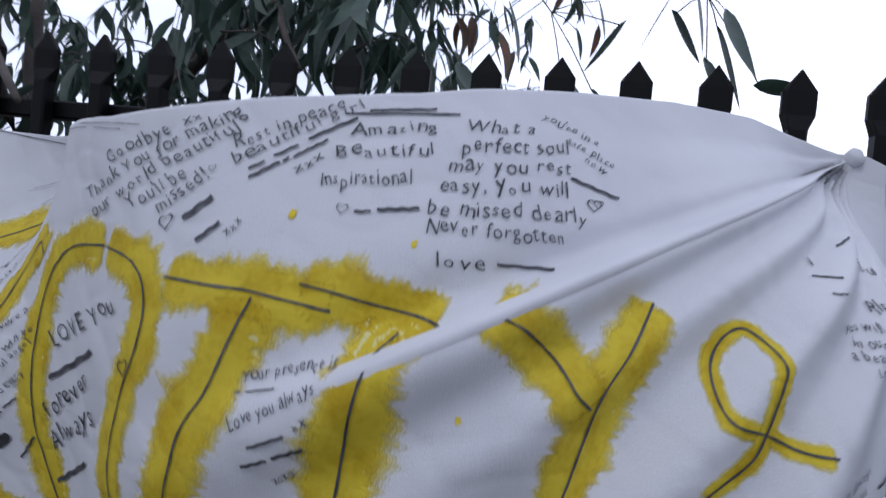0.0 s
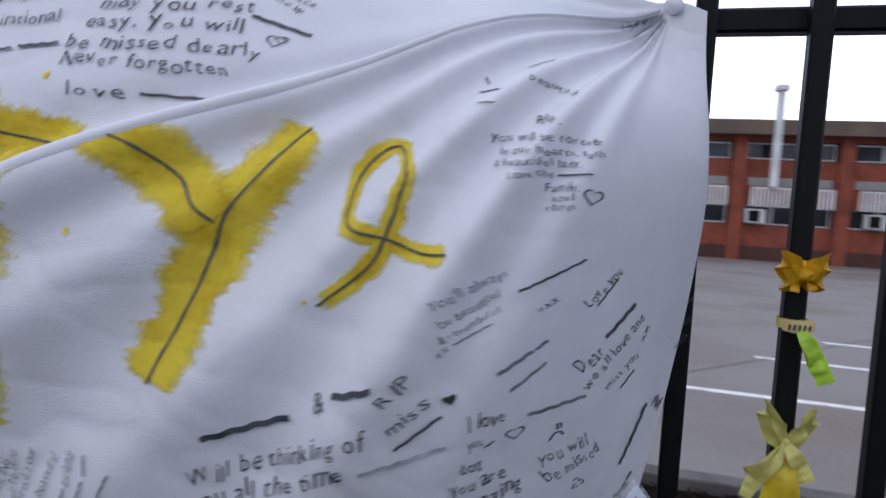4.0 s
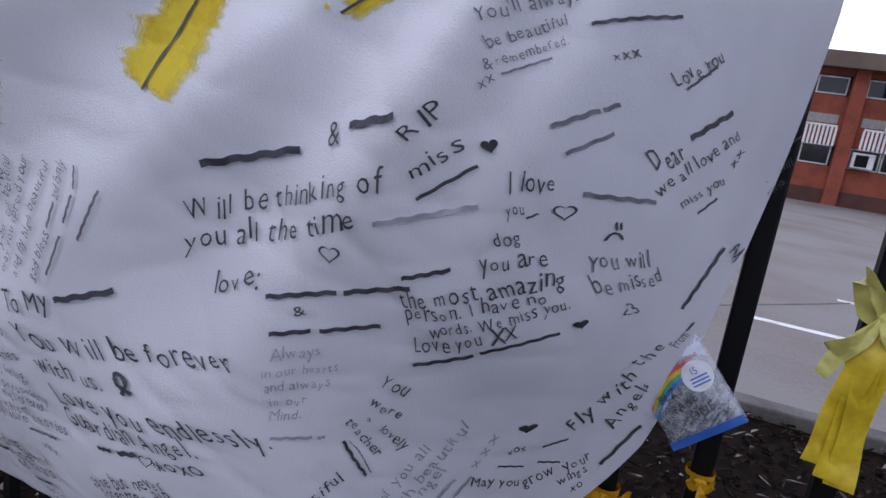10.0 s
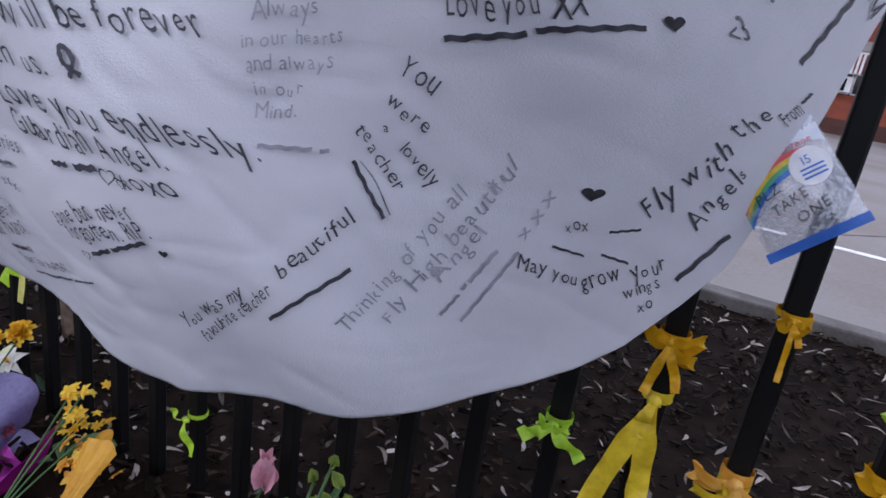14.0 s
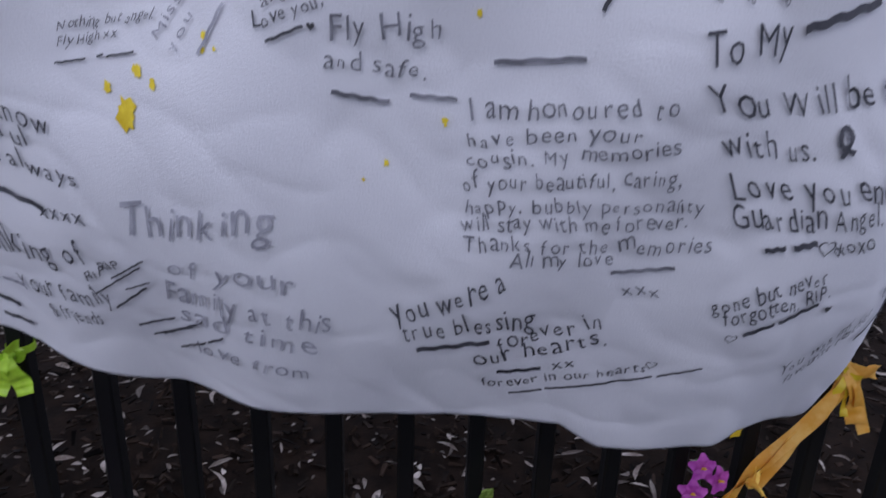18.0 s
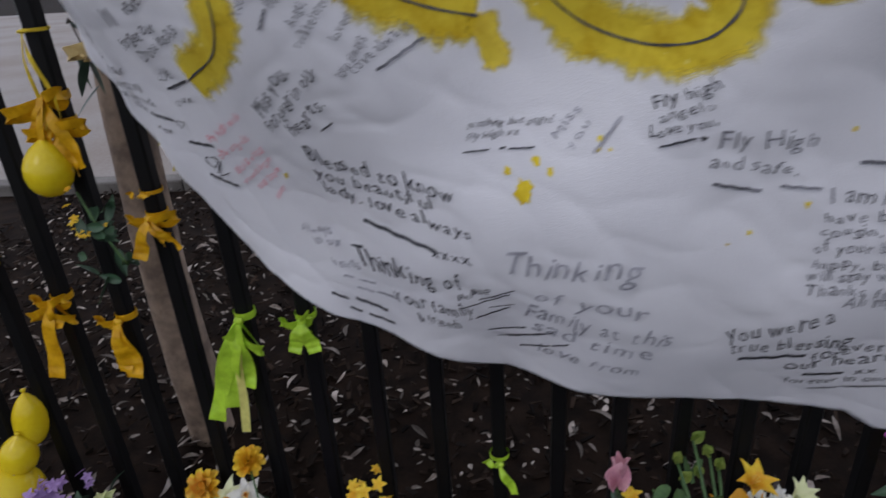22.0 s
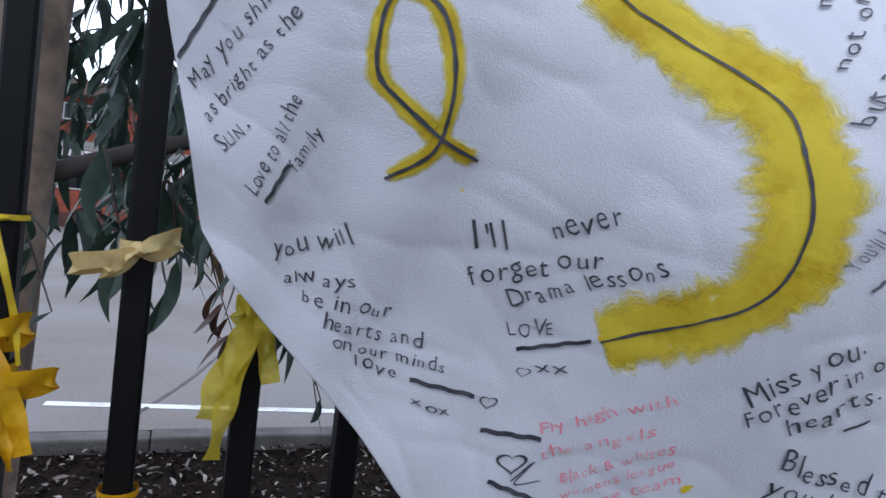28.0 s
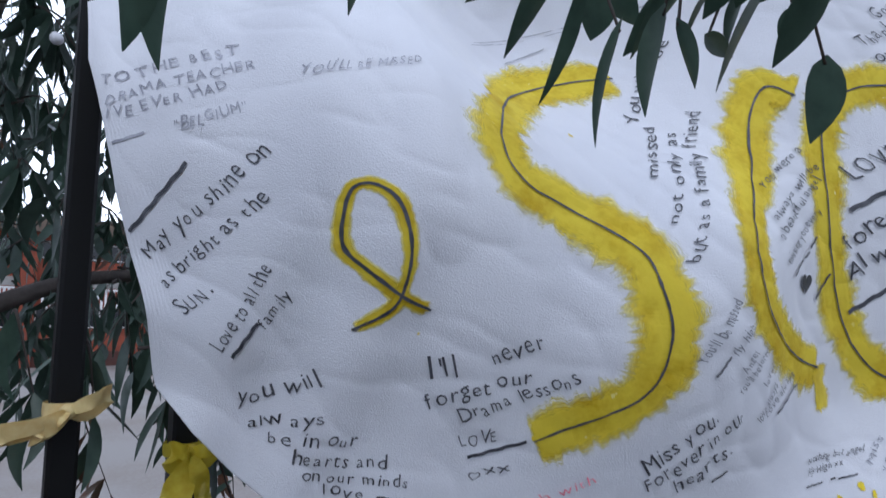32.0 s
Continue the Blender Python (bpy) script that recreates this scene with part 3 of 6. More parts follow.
# the long pleat: a lap of cloth running down from the tied corner
LAP = radians(-152.6)
pv, pf = [], []
for i in range(61):
    r = 0.02 + 0.63 * i / 60
    near = math.sin(math.pi * min(1, max(0.0, (0.66 - r) / 0.30)) / 2)
    for j in range(9):
        t = j / 8
        down = (0.004 + 0.055 * min(r, 0.4)) * t
        x = KNOT[0] + r * math.cos(LAP) - down * math.sin(LAP) * -1
        z = KNOT[1] + r * math.sin(LAP) - down * math.cos(LAP) * -1
        pv.append(sheet(x, z, 0.0006 + 0.012 * near * math.sin(math.pi * (0.5 + 0.5 * t)) * (1 - 0.35 * (1 - t) ** 6)))
    if i:
        o = 9 * (i - 1)
        pf += [(o + j, o + j + 1, o + 10 + j, o + 9 + j) for j in range(8)]
pleat = smooth(part("pleat", (pv, pf), COTTON, banner, "sharp cloth fold running from the tied corner"))

# glyphs of the handwriting, cut into short pieces that follow the sheet
GLYPHS = {}
letters = sorted(set("ABCDEFGHIJKLMNOPQRSTUVWXYZabcdefghijklmnopqrstuvwxyz0123456789.,!':&<\"?"))
cut = []
for ch in letters:
    c = bpy.data.curves.new("glyph", "FONT")
    c.body, c.size, c.resolution_u, c.offset = ch, 1.0, 2, -0.004
    cut.append((ch, new("glyph", c)))
bpy.context.view_layer.update()
deps = bpy.context.evaluated_depsgraph_get()
for ch, ob in cut:
    me = bpy.data.meshes.new_from_object(ob.evaluated_get(deps))
    vs = [v.co.copy() for v in me.vertices]
    GLYPHS[ch] = (vs, [tuple(p.vertices) for p in me.polygons], (max(v.x for v in vs) if vs else 0.3) + 0.105)
    c = ob.data
    bpy.data.objects.remove(ob)
    bpy.data.curves.remove(c)
    bpy.data.meshes.remove(me)
CAP = 0.69


def message(ink, *lines):
    """One message: lines of (x, z) start, (x, z) end, cap height, lean and words; an underscore run is a plain bar."""
    rng = random.Random(int(1000 * lines[0][0] + 77 * lines[0][1] * 100))
    for x0, z0, x1, z1, h, lean, words in lines:
        verts, faces = [], []
        w, cells = 0.0, []
        k = 0
        while k < len(words):
            ch = words[k]
            if ch == " ":
                w += 0.34
            elif ch == "_":
                n = 1
                while k + n < len(words) and words[k + n] == "_":
                    n += 1
                cells.append((w, None, 0.52 * n))
                w += 0.52 * n + 0.05
                k += n - 1
            else:
                cells.append((w, ch, 0))
                w += GLYPHS[ch][2] if ch in GLYPHS else 0.4
            k += 1
        along = Vector((x1 - x0, z1 - z0))
        kx = along.length / max(w, 0.1)
        along.normalize()
        up = Vector((-along.y, along.x))
        kz = h / CAP
        for start, ch, n in cells:
            jig, tilt, grow, slip = rng.gauss(0, 0.05), rng.gauss(0, 0.10), 1 + rng.gauss(0, 0.10), rng.uniform(0, 60)
            if ch is None:
                ns = max(3, int(n * 4))
                vs = []
                for i in range(ns + 1):
                    wob = 0.03 * math.sin(i * 1.7 + start)
                    vs += [Vector((n * i / ns, 0.19 + wob, 0)), Vector((n * i / ns, 0.36 + wob, 0))]
                fs = [(2 * i, 2 * i + 2, 2 * i + 3, 2 * i + 1) for i in range(ns)]
            elif ch in GLYPHS:
                vs, fs = GLYPHS[ch][0], GLYPHS[ch][1]
            else:
                continue
            b = len(verts)
            for v in vs:
                gx, gz = v.x * grow, v.y * grow + jig
                if ch:
                    gx, gz = gx - gz * tilt, gz + gx * tilt
                    shake = noise.noise_vector(Vector((v.x * 2.3, v.y * 2.3, slip)))
                    gx, gz = gx + 0.07 * shake.x, gz + 0.07 * shake.y
                s = (start + gx) * kx + lean * gz * kz
                p = along * s + up * (gz * kz)
                verts.append(sheet(x0 + p.x, z0 + p.y, 0.0024))
            faces += [tuple(i + b for i in f) for f in fs]
        part("inscription", (verts, faces), INKS[ink], banner)


def pen_line(width, *pts, ink="ink", lift=0.0024):
    n = 10 * (len(pts) - 1)
    c = curve_points([(p[0], p[1], 0) for p in pts], n)
    verts, faces = [], []
    for i, p in enumerate(c):
        w = (c[min(i + 1, n)] - c[max(i - 1, 0)]).normalized()
        s = Vector((-w.y, w.x, 0)) * width / 2 * (0.75 + 0.35 * noise.noise(Vector((i * 0.35, p.x * 9, 0))))
        for q in (p - s, p + s):
            verts.append(sheet(q.x, q.y, lift))
        if i:
            faces.append((2 * i - 2, 2 * i, 2 * i + 1, 2 * i - 1))
    return part("pen_stroke", (verts, faces), INKS[ink], banner)


def paint(width, pts, ragged, lift=0.0011, mat=None):
    n = max(16, int(sum((Vector(b) - Vector(a)).length for a, b in zip(pts, pts[1:])) / 0.0022))
    c = curve_points([(p[0], p[1], 0) for p in pts], n)
    verts, faces, marks, across = [], [], [], 8
    run = pts[0][0] * 3.1
    rng = random.Random(int(pts[0][0] * 9000))
    left = right = 0.0
    for i, p in enumerate(c):
        w = (c[min(i + 1, n)] - c[max(i - 1, 0)]).normalized()
        s = Vector((-w.y, w.x, 0))
        left, right = 0.8 * left + 0.45 * rng.gauss(0, ragged), 0.8 * right + 0.45 * rng.gauss(0, ragged)
        slow = 0.16 * noise.noise(Vector((p.x * 25, p.y * 25, 2)))
        cap = min(1.0, min(i, n - i) * 0.0022 / (0.3 * width))
        for j in range(across + 1):
            t = 2 * j / across - 1
            half = width / 2 * (0.9 + slow + (right if t > 0 else left)) * (0.55 + 0.45 * math.sqrt(max(0.0, 1 - (1 - cap) ** 2)))
            q = p + s * t * half
            verts.append(sheet(q.x, q.y, lift))
            ends = max(0.0, 1 - min(i, n - i) / 7)
            marks += [run, math.copysign(max(abs(t), ends), t), t]
        if i:
            run += (p - c[i - 1]).length
            o = (across + 1) * (i - 1)
            faces += [(o + j, o + j + 1, o + across + 2 + j, o + across + 1 + j) for j in range(across)]
    ob = part("paint_stroke", (verts, faces), mat or PAINT, banner, "brushed yellow paint")
    ob.data.attributes.new("stroke", "FLOAT_VECTOR", "POINT").data.foreach_set("vector", marks)
    return ob


def paint_bar(width, *pts):
    """A plain bar of brushed yellow paint with a marker line along it."""
    paint(width * 1.5, pts, 0.16, 0.0007, WASH)
    paint(width * 1.32, pts, 0.10)
    pen_line(0.0028, *pts)


def ribbon_sign(width, *pts):
    """A looped awareness ribbon: a marker outline on a yellow stroke."""
    paint(width * 1.15, pts, 0.14, 0.0007, WASH)
    paint(width * 0.95, pts, 0.10)
    pen_line(0.0030, *pts)


def heart(x, z, size, filled, turn):
    n = 36
    verts, faces = [], []
    ca, sa = math.cos(radians(turn)), math.sin(radians(turn))

    def spot(t, k):
        hx = 16 * math.sin(t) ** 3 / 34 * size * k
        hz = (13 * math.cos(t) - 5 * math.cos(2 * t) - 2 * math.cos(3 * t) - math.cos(4 * t)) / 34 * size * k
        return sheet(x + hx * ca - hz * sa, z + hx * sa + hz * ca, 0.0024)
    inner = 0.0 if filled else 0.8
    for i in range(n):
        t = 2 * math.pi * i / n
        verts += [spot(t, 1.0), spot(t, inner)]
    for i in range(n):
        a, b = 2 * i, 2 * ((i + 1) % n)
        faces.append((a, b, b + 1, a + 1))
    return part("drawn_heart", (verts, faces), INKS["bold_ink" if filled else "ink"], banner)


def splash(x, z, r):
    n = 18
    rng = random.Random(int(x * 7000 + z * 100))
    verts = [sheet(x, z, 0.0012)] + [sheet(x + r * k * math.cos(6.283 * i / n) * 0.7, z + r * k * math.sin(6.283 * i / n), 0.0012) for i in range(n) for k in (rng.uniform(0.5, 1.15),)]
    return part("paint_splash", (verts, [(0, 1 + i, 1 + (i + 1) % n) for i in range(n)]), SPLASH, banner)


ribbon_sign(0.0130, (-0.448, 1.191), (-0.427, 1.210), (-0.424, 1.239), (-0.430, 1.274), (-0.441, 1.299), (-0.455, 1.309), (-0.465, 1.300), (-0.464, 1.263), (-0.449, 1.241), (-0.424, 1.219), (-0.400, 1.208))
ribbon_sign(0.0206, (0.679, 1.318), (0.717, 1.352), (0.729, 1.377), (0.739, 1.412), (0.741, 1.435), (0.719, 1.456), (0.698, 1.444), (0.688, 1.418), (0.698, 1.386), (0.730, 1.376), (0.757, 1.366), (0.783, 1.367))
paint_bar(0.0470, (-0.131, 1.477), (-0.163, 1.474), (-0.210, 1.459), (-0.275, 1.426), (-0.331, 1.383), (-0.348, 1.344), (-0.336, 1.318), (-0.306, 1.302), (-0.262, 1.277), (-0.238, 1.256), (-0.229, 1.231), (-0.223, 1.210), (-0.219, 1.185), (-0.221, 1.158), (-0.232, 1.135), (-0.252, 1.119), (-0.277, 1.106), (-0.296, 1.095))
paint_bar(0.0440, (-0.001, 1.447), (-0.025, 1.457), (-0.048, 1.423), (-0.074, 1.365), (-0.118, 1.292), (-0.124, 1.250), (-0.113, 1.219), (-0.094, 1.200), (-0.061, 1.181), (-0.020, 1.165), (0.020, 1.156))
paint_bar(0.0420, (0.125, 1.468), (0.065, 1.461), (0.030, 1.434), (0.017, 1.385), (0.020, 1.292), (0.042, 1.226), (0.068, 1.182), (0.096, 1.155), (0.127, 1.140), (0.160, 1.134), (0.193, 1.143), (0.206, 1.172), (0.185, 1.220), (0.172, 1.275), (0.188, 1.345), (0.203, 1.388), (0.205, 1.420), (0.192, 1.446), (0.165, 1.461), (0.130, 1.467))
paint_bar(0.0428, (0.220, 1.450), (0.266, 1.449), (0.305, 1.449), (0.341, 1.445), (0.377, 1.440))
paint_bar(0.0580, (0.311, 1.444), (0.299, 1.402), (0.288, 1.366), (0.272, 1.337), (0.265, 1.294), (0.256, 1.250), (0.244, 1.205), (0.230, 1.168))
paint_bar(0.0490, (0.348, 1.459), (0.378, 1.455), (0.407, 1.449), (0.437, 1.444), (0.465, 1.439))
paint_bar(0.0570, (0.433, 1.430), (0.421, 1.412), (0.415, 1.380), (0.408, 1.334), (0.404, 1.286), (0.401, 1.240), (0.398, 1.203))
paint_bar(0.0460, (0.499, 1.455), (0.527, 1.445), (0.548, 1.426), (0.565, 1.408), (0.576, 1.394), (0.588, 1.382))
paint_bar(0.0450, (0.637, 1.470), (0.617, 1.429), (0.596, 1.392), (0.584, 1.353), (0.574, 1.318), (0.561, 1.283), (0.549, 1.248))
paint(0.0320, ((0.022, 1.160), (0.029, 1.136), (0.034, 1.108)), 0.15)
splash(0.057, 1.004, 0.0136)
splash(0.042, 1.020, 0.0055)
splash(0.068, 1.033, 0.0058)
splash(0.080, 1.024, 0.0044)
splash(0.293, 1.075, 0.0025)
splash(0.240, 0.983, 0.0028)
splash(0.225, 0.971, 0.0018)
splash(0.276, 1.012, 0.0033)
splash(-0.205, 0.987, 0.0053)
splash(0.432, 1.500, 0.0044)
splash(0.488, 1.371, 0.0034)
splash(0.325, 1.515, 0.0052)
splash(0.120, 1.057, 0.0033)
splash(0.119, 1.048, 0.0027)
splash(-0.236, 1.384, 0.0027)
splash(-0.403, 1.189, 0.0015)
splash(0.670, 1.321, 0.0026)
splash(0.128, 1.049, 0.0020)
message('ink', (0.104, 1.546, 0.178, 1.582, 0.0170, -0.36, 'Goodbye'),
        (0.190, 1.588, 0.210, 1.597, 0.0100, -0.36, 'xx'))
message('ink', (0.080, 1.510, 0.253, 1.603, 0.0144, -0.33, 'Thank You for making'),
        (0.097, 1.492, 0.252, 1.588, 0.0144, -0.31, 'our world beautiful'),
        (0.155, 1.503, 0.213, 1.539, 0.0155, -0.34, "You'll be"),
        (0.192, 1.502, 0.237, 1.542, 0.0155, -0.20, 'missed!'),
        (0.229, 1.495, 0.254, 1.518, 0.0209, -0.16, '____'),
        (0.247, 1.480, 0.269, 1.501, 0.0178, -0.14, '____'),
        (0.273, 1.490, 0.285, 1.505, 0.0093, -0.07, 'xxx'))
message('ink', (0.252, 1.568, 0.343, 1.621, 0.0137, -0.07, 'Rest in peace'),
        (0.256, 1.553, 0.360, 1.623, 0.0123, -0.04, 'beautiful girl'),
        (0.273, 1.549, 0.358, 1.605, 0.0121, -0.05, '__ ___ _____'),
        (0.278, 1.539, 0.343, 1.586, 0.0119, -0.05, '_____ _ _______'),
        (0.316, 1.551, 0.341, 1.568, 0.0094, -0.05, 'xxx'))
message('ink', (0.364, 1.616, 0.425, 1.628, 0.0103, -0.09, '______'))
message('ink', (0.354, 1.591, 0.429, 1.607, 0.0122, -0.10, 'Amazing'),
        (0.347, 1.569, 0.432, 1.582, 0.0127, -0.13, 'Beautiful'),
        (0.341, 1.542, 0.419, 1.552, 0.0130, -0.16, 'Inspirational'),
        (0.378, 1.518, 0.427, 1.525, 0.0113, -0.13, '___ ______'))
message('ink', (0.451, 1.610, 0.515, 1.622, 0.0135, 0.11, 'What a'),
        (0.452, 1.586, 0.549, 1.605, 0.0158, 0.08, 'perfect soul'),
        (0.444, 1.567, 0.553, 1.586, 0.0146, 0.05, 'may you rest'),
        (0.441, 1.547, 0.553, 1.562, 0.0143, 0.03, 'easy, you will'),
        (0.435, 1.527, 0.573, 1.536, 0.0135, -0.03, 'be missed dearly'),
        (0.438, 1.510, 0.554, 1.515, 0.0130, -0.06, 'Never forgotten'),
        (0.451, 1.484, 0.553, 1.486, 0.0124, -0.04, 'love _____'))
message('ink', (0.517, 1.642, 0.577, 1.623, 0.0085, 0.10, "you're in a"),
        (0.543, 1.620, 0.595, 1.599, 0.0089, 0.01, 'safe place'),
        (0.563, 1.602, 0.585, 1.590, 0.0079, 0.03, 'now'),
        (0.551, 1.577, 0.603, 1.563, 0.0130, 0.06, '______'))
message('grey_ink', (-0.112, 1.593, 0.113, 1.582, 0.0035, 0.29, '____ _____ ___'),
        (-0.421, 1.614, -0.183, 1.590, 0.0065, -1.46, '_____'),
        (0.024, 1.590, 0.122, 1.587, 0.0030, 0.74, '_______'))
message('ink', (0.050, 1.357, 0.165, 1.412, 0.0205, -0.50, 'LOVE You'),
        (0.052, 1.318, 0.132, 1.362, 0.0210, -0.37, '______'),
        (0.050, 1.280, 0.130, 1.337, 0.0210, -0.26, 'forever'),
        (0.055, 1.248, 0.138, 1.302, 0.0206, -0.10, 'Always'),
        (0.065, 1.205, 0.128, 1.247, 0.0200, 0.05, '______'))
message('ink', (0.319, 1.380, 0.395, 1.402, 0.0086, -0.01, 'Your presence is'),
        (0.316, 1.370, 0.356, 1.381, 0.0053, -0.09, '_ ______'),
        (0.320, 1.345, 0.386, 1.384, 0.0100, -0.04, 'Love you always'),
        (0.339, 1.332, 0.372, 1.348, 0.0104, -0.19, '______'),
        (0.373, 1.355, 0.384, 1.360, 0.0076, -0.07, 'xx'),
        (0.334, 1.316, 0.382, 1.337, 0.0109, -0.19, '_____ _____'),
        (0.359, 1.309, 0.375, 1.318, 0.0071, -0.15, 'xoxo'))
message('ink', (0.784, 1.520, 0.790, 1.520, 0.0082, -0.29, 'I'),
        (0.825, 1.524, 0.866, 1.519, 0.0067, -0.08, 'beautiful'),
        (0.782, 1.508, 0.803, 1.509, 0.0057, -0.19, '____'),
        (0.789, 1.494, 0.806, 1.495, 0.0058, -0.36, '____'),
        (0.819, 1.540, 0.838, 1.551, 0.0052, 0.34, '____'))
message('ink', (0.834, 1.483, 0.859, 1.483, 0.0094, -0.18, 'RIP.'),
        (0.802, 1.464, 0.895, 1.469, 0.0079, -0.14, 'you will be forever'),
        (0.810, 1.452, 0.897, 1.458, 0.0071, -0.03, 'in our hearts, such'),
        (0.807, 1.441, 0.878, 1.447, 0.0073, -0.10, 'a beautiful lady.'),
        (0.822, 1.431, 0.891, 1.439, 0.0073, -0.04, 'Love the ________'),
        (0.849, 1.421, 0.878, 1.424, 0.0082, -0.00, 'Family.'),
        (0.855, 1.412, 0.875, 1.416, 0.0066, 0.11, 'xoxo'),
        (0.851, 1.404, 0.877, 1.407, 0.0066, 0.06, 'xoxoxo.'))
message('grey_ink', (0.776, 1.322, 0.828, 1.349, 0.0082, 0.09, "You'll always"),
        (0.783, 1.307, 0.823, 1.332, 0.0069, 0.10, 'be beautiful'),
        (0.782, 1.294, 0.826, 1.320, 0.0068, 0.08, '& remembered.'),
        (0.780, 1.282, 0.823, 1.308, 0.0068, 0.09, 'xx _______'))
message('ink', (0.837, 1.331, 0.894, 1.357, 0.0107, 0.11, '__________'),
        (0.852, 1.314, 0.867, 1.322, 0.0075, 0.04, 'xxx'))
message('ink', (0.892, 1.306, 0.923, 1.339, 0.0111, 0.14, 'Love you'),
        (0.901, 1.305, 0.920, 1.330, 0.0080, 0.17, '_____'))
message('grey_ink', (0.826, 1.258, 0.862, 1.281, 0.0130, 0.13, '_____ __'),
        (0.835, 1.240, 0.857, 1.256, 0.0099, 0.26, '____'))
message('ink', (0.742, 1.240, 0.766, 1.265, 0.0103, -0.00, 'RIP'),
        (0.744, 1.215, 0.776, 1.240, 0.0102, 0.14, 'miss'),
        (0.749, 1.198, 0.784, 1.227, 0.0095, 0.16, '_____'))
message('ink', (0.592, 1.193, 0.664, 1.216, 0.0232, 0.14, '_______'),
        (0.680, 1.229, 0.691, 1.233, 0.0145, 0.15, '&'),
        (0.698, 1.235, 0.733, 1.246, 0.0196, 0.16, '____'),
        (0.578, 1.154, 0.728, 1.205, 0.0169, 0.25, 'Will be thinking of'),
        (0.574, 1.131, 0.709, 1.172, 0.0160, 0.29, 'you all the time'),
        (0.596, 1.100, 0.636, 1.111, 0.0169, 0.40, 'love:'),
        (0.641, 1.099, 0.741, 1.123, 0.0160, 0.22, '_______ ______'),
        (0.662, 1.091, 0.672, 1.095, 0.0087, 0.24, '&'),
        (0.644, 1.068, 0.724, 1.087, 0.0161, 0.24, '____ ______'))
message('faint_ink', (0.721, 1.172, 0.778, 1.192, 0.0124, 0.22, '_________'))
message('ink', (0.803, 1.214, 0.830, 1.216, 0.0160, 0.03, 'I love'),
        (0.803, 1.195, 0.814, 1.197, 0.0114, 0.05, 'you'),
        (0.815, 1.192, 0.823, 1.197, 0.0075, 0.30, '___'),
        (0.797, 1.169, 0.813, 1.174, 0.0114, 0.14, 'dog'))
message('grey_ink', (0.846, 1.207, 0.895, 1.199, 0.0165, -0.25, '_______'),
        (0.854, 1.146, 0.899, 1.138, 0.0182, -0.37, 'You will'),
        (0.861, 1.118, 0.913, 1.116, 0.0179, -0.33, 'be missed'),
        (0.887, 1.081, 0.898, 1.087, 0.0164, -0.05, '<3'))
message('ink', (0.738, 1.134, 0.776, 1.148, 0.0159, 0.26, '______'),
        (0.789, 1.148, 0.829, 1.155, 0.0155, 0.08, 'you are'),
        (0.737, 1.110, 0.841, 1.134, 0.0164, 0.10, 'the most amazing'),
        (0.740, 1.099, 0.831, 1.118, 0.0139, 0.11, 'person. I have no'),
        (0.756, 1.085, 0.846, 1.108, 0.0122, 0.11, 'words. We miss you.'),
        (0.743, 1.068, 0.813, 1.082, 0.0148, 0.15, 'Love you XX'),
        (0.743, 1.051, 0.843, 1.075, 0.0150, 0.06, '______ ________'))
message('ink', (0.891, 1.232, 0.910, 1.249, 0.0190, 0.19, 'Dear'),
        (0.915, 1.259, 0.941, 1.284, 0.0166, 0.17, '______'),
        (0.895, 1.211, 0.955, 1.273, 0.0127, 0.23, 'we all love and'),
        (0.915, 1.199, 0.949, 1.226, 0.0108, 0.12, 'miss you'),
        (0.931, 1.190, 0.946, 1.205, 0.0099, 0.19, '____'),
        (0.953, 1.241, 0.963, 1.260, 0.0071, 0.15, 'xx'))
message('ink', (0.981, 1.285, 1.019, 1.321, 0.0136, 0.00, 'Fly high'),
        (1.001, 1.269, 1.018, 1.292, 0.0125, 0.09, 'Miss'),
        (0.987, 1.241, 1.027, 1.286, 0.0086, 0.22, 'xx _____'),
        (0.996, 1.224, 1.023, 1.250, 0.0102, 0.22, 'we will'),
        (1.005, 1.209, 1.020, 1.229, 0.0084, 0.07, 'miss you'))
message('ink', (0.941, 1.071, 0.975, 1.153, 0.0194, 0.36, '_________'))
message('ink', (0.852, 0.922, 0.910, 0.987, 0.0214, 0.47, 'Fly with'),
        (0.909, 1.002, 0.930, 1.028, 0.0198, 0.13, 'the'),
        (0.891, 0.905, 0.926, 0.970, 0.0198, 0.41, 'Angels'),
        (0.889, 0.836, 0.926, 0.891, 0.0220, 0.41, '_____'),
        (0.942, 1.018, 0.953, 1.033, 0.0146, 0.08, 'From'),
        (0.952, 1.038, 0.959, 1.050, 0.0124, 0.07, '_____'))
message('ink', (0.800, 0.913, 0.815, 0.913, 0.0129, -0.05, 'xox'),
        (0.792, 0.893, 0.815, 0.878, 0.0115, -0.57, '_____'),
        (0.828, 0.905, 0.850, 0.906, 0.0121, -0.07, '______'),
        (0.823, 0.878, 0.842, 0.865, 0.0104, -0.60, '_____'),
        (0.771, 0.879, 0.808, 0.849, 0.0131, -0.64, 'May you'),
        (0.850, 0.845, 0.874, 0.863, 0.0198, 0.37, 'your'),
        (0.844, 0.822, 0.872, 0.836, 0.0176, 0.23, 'wings'),
        (0.857, 0.803, 0.869, 0.810, 0.0151, 0.29, 'xo'))
message('bold_ink', (0.812, 0.840, 0.840, 0.852, 0.0211, 0.19, 'grow'))
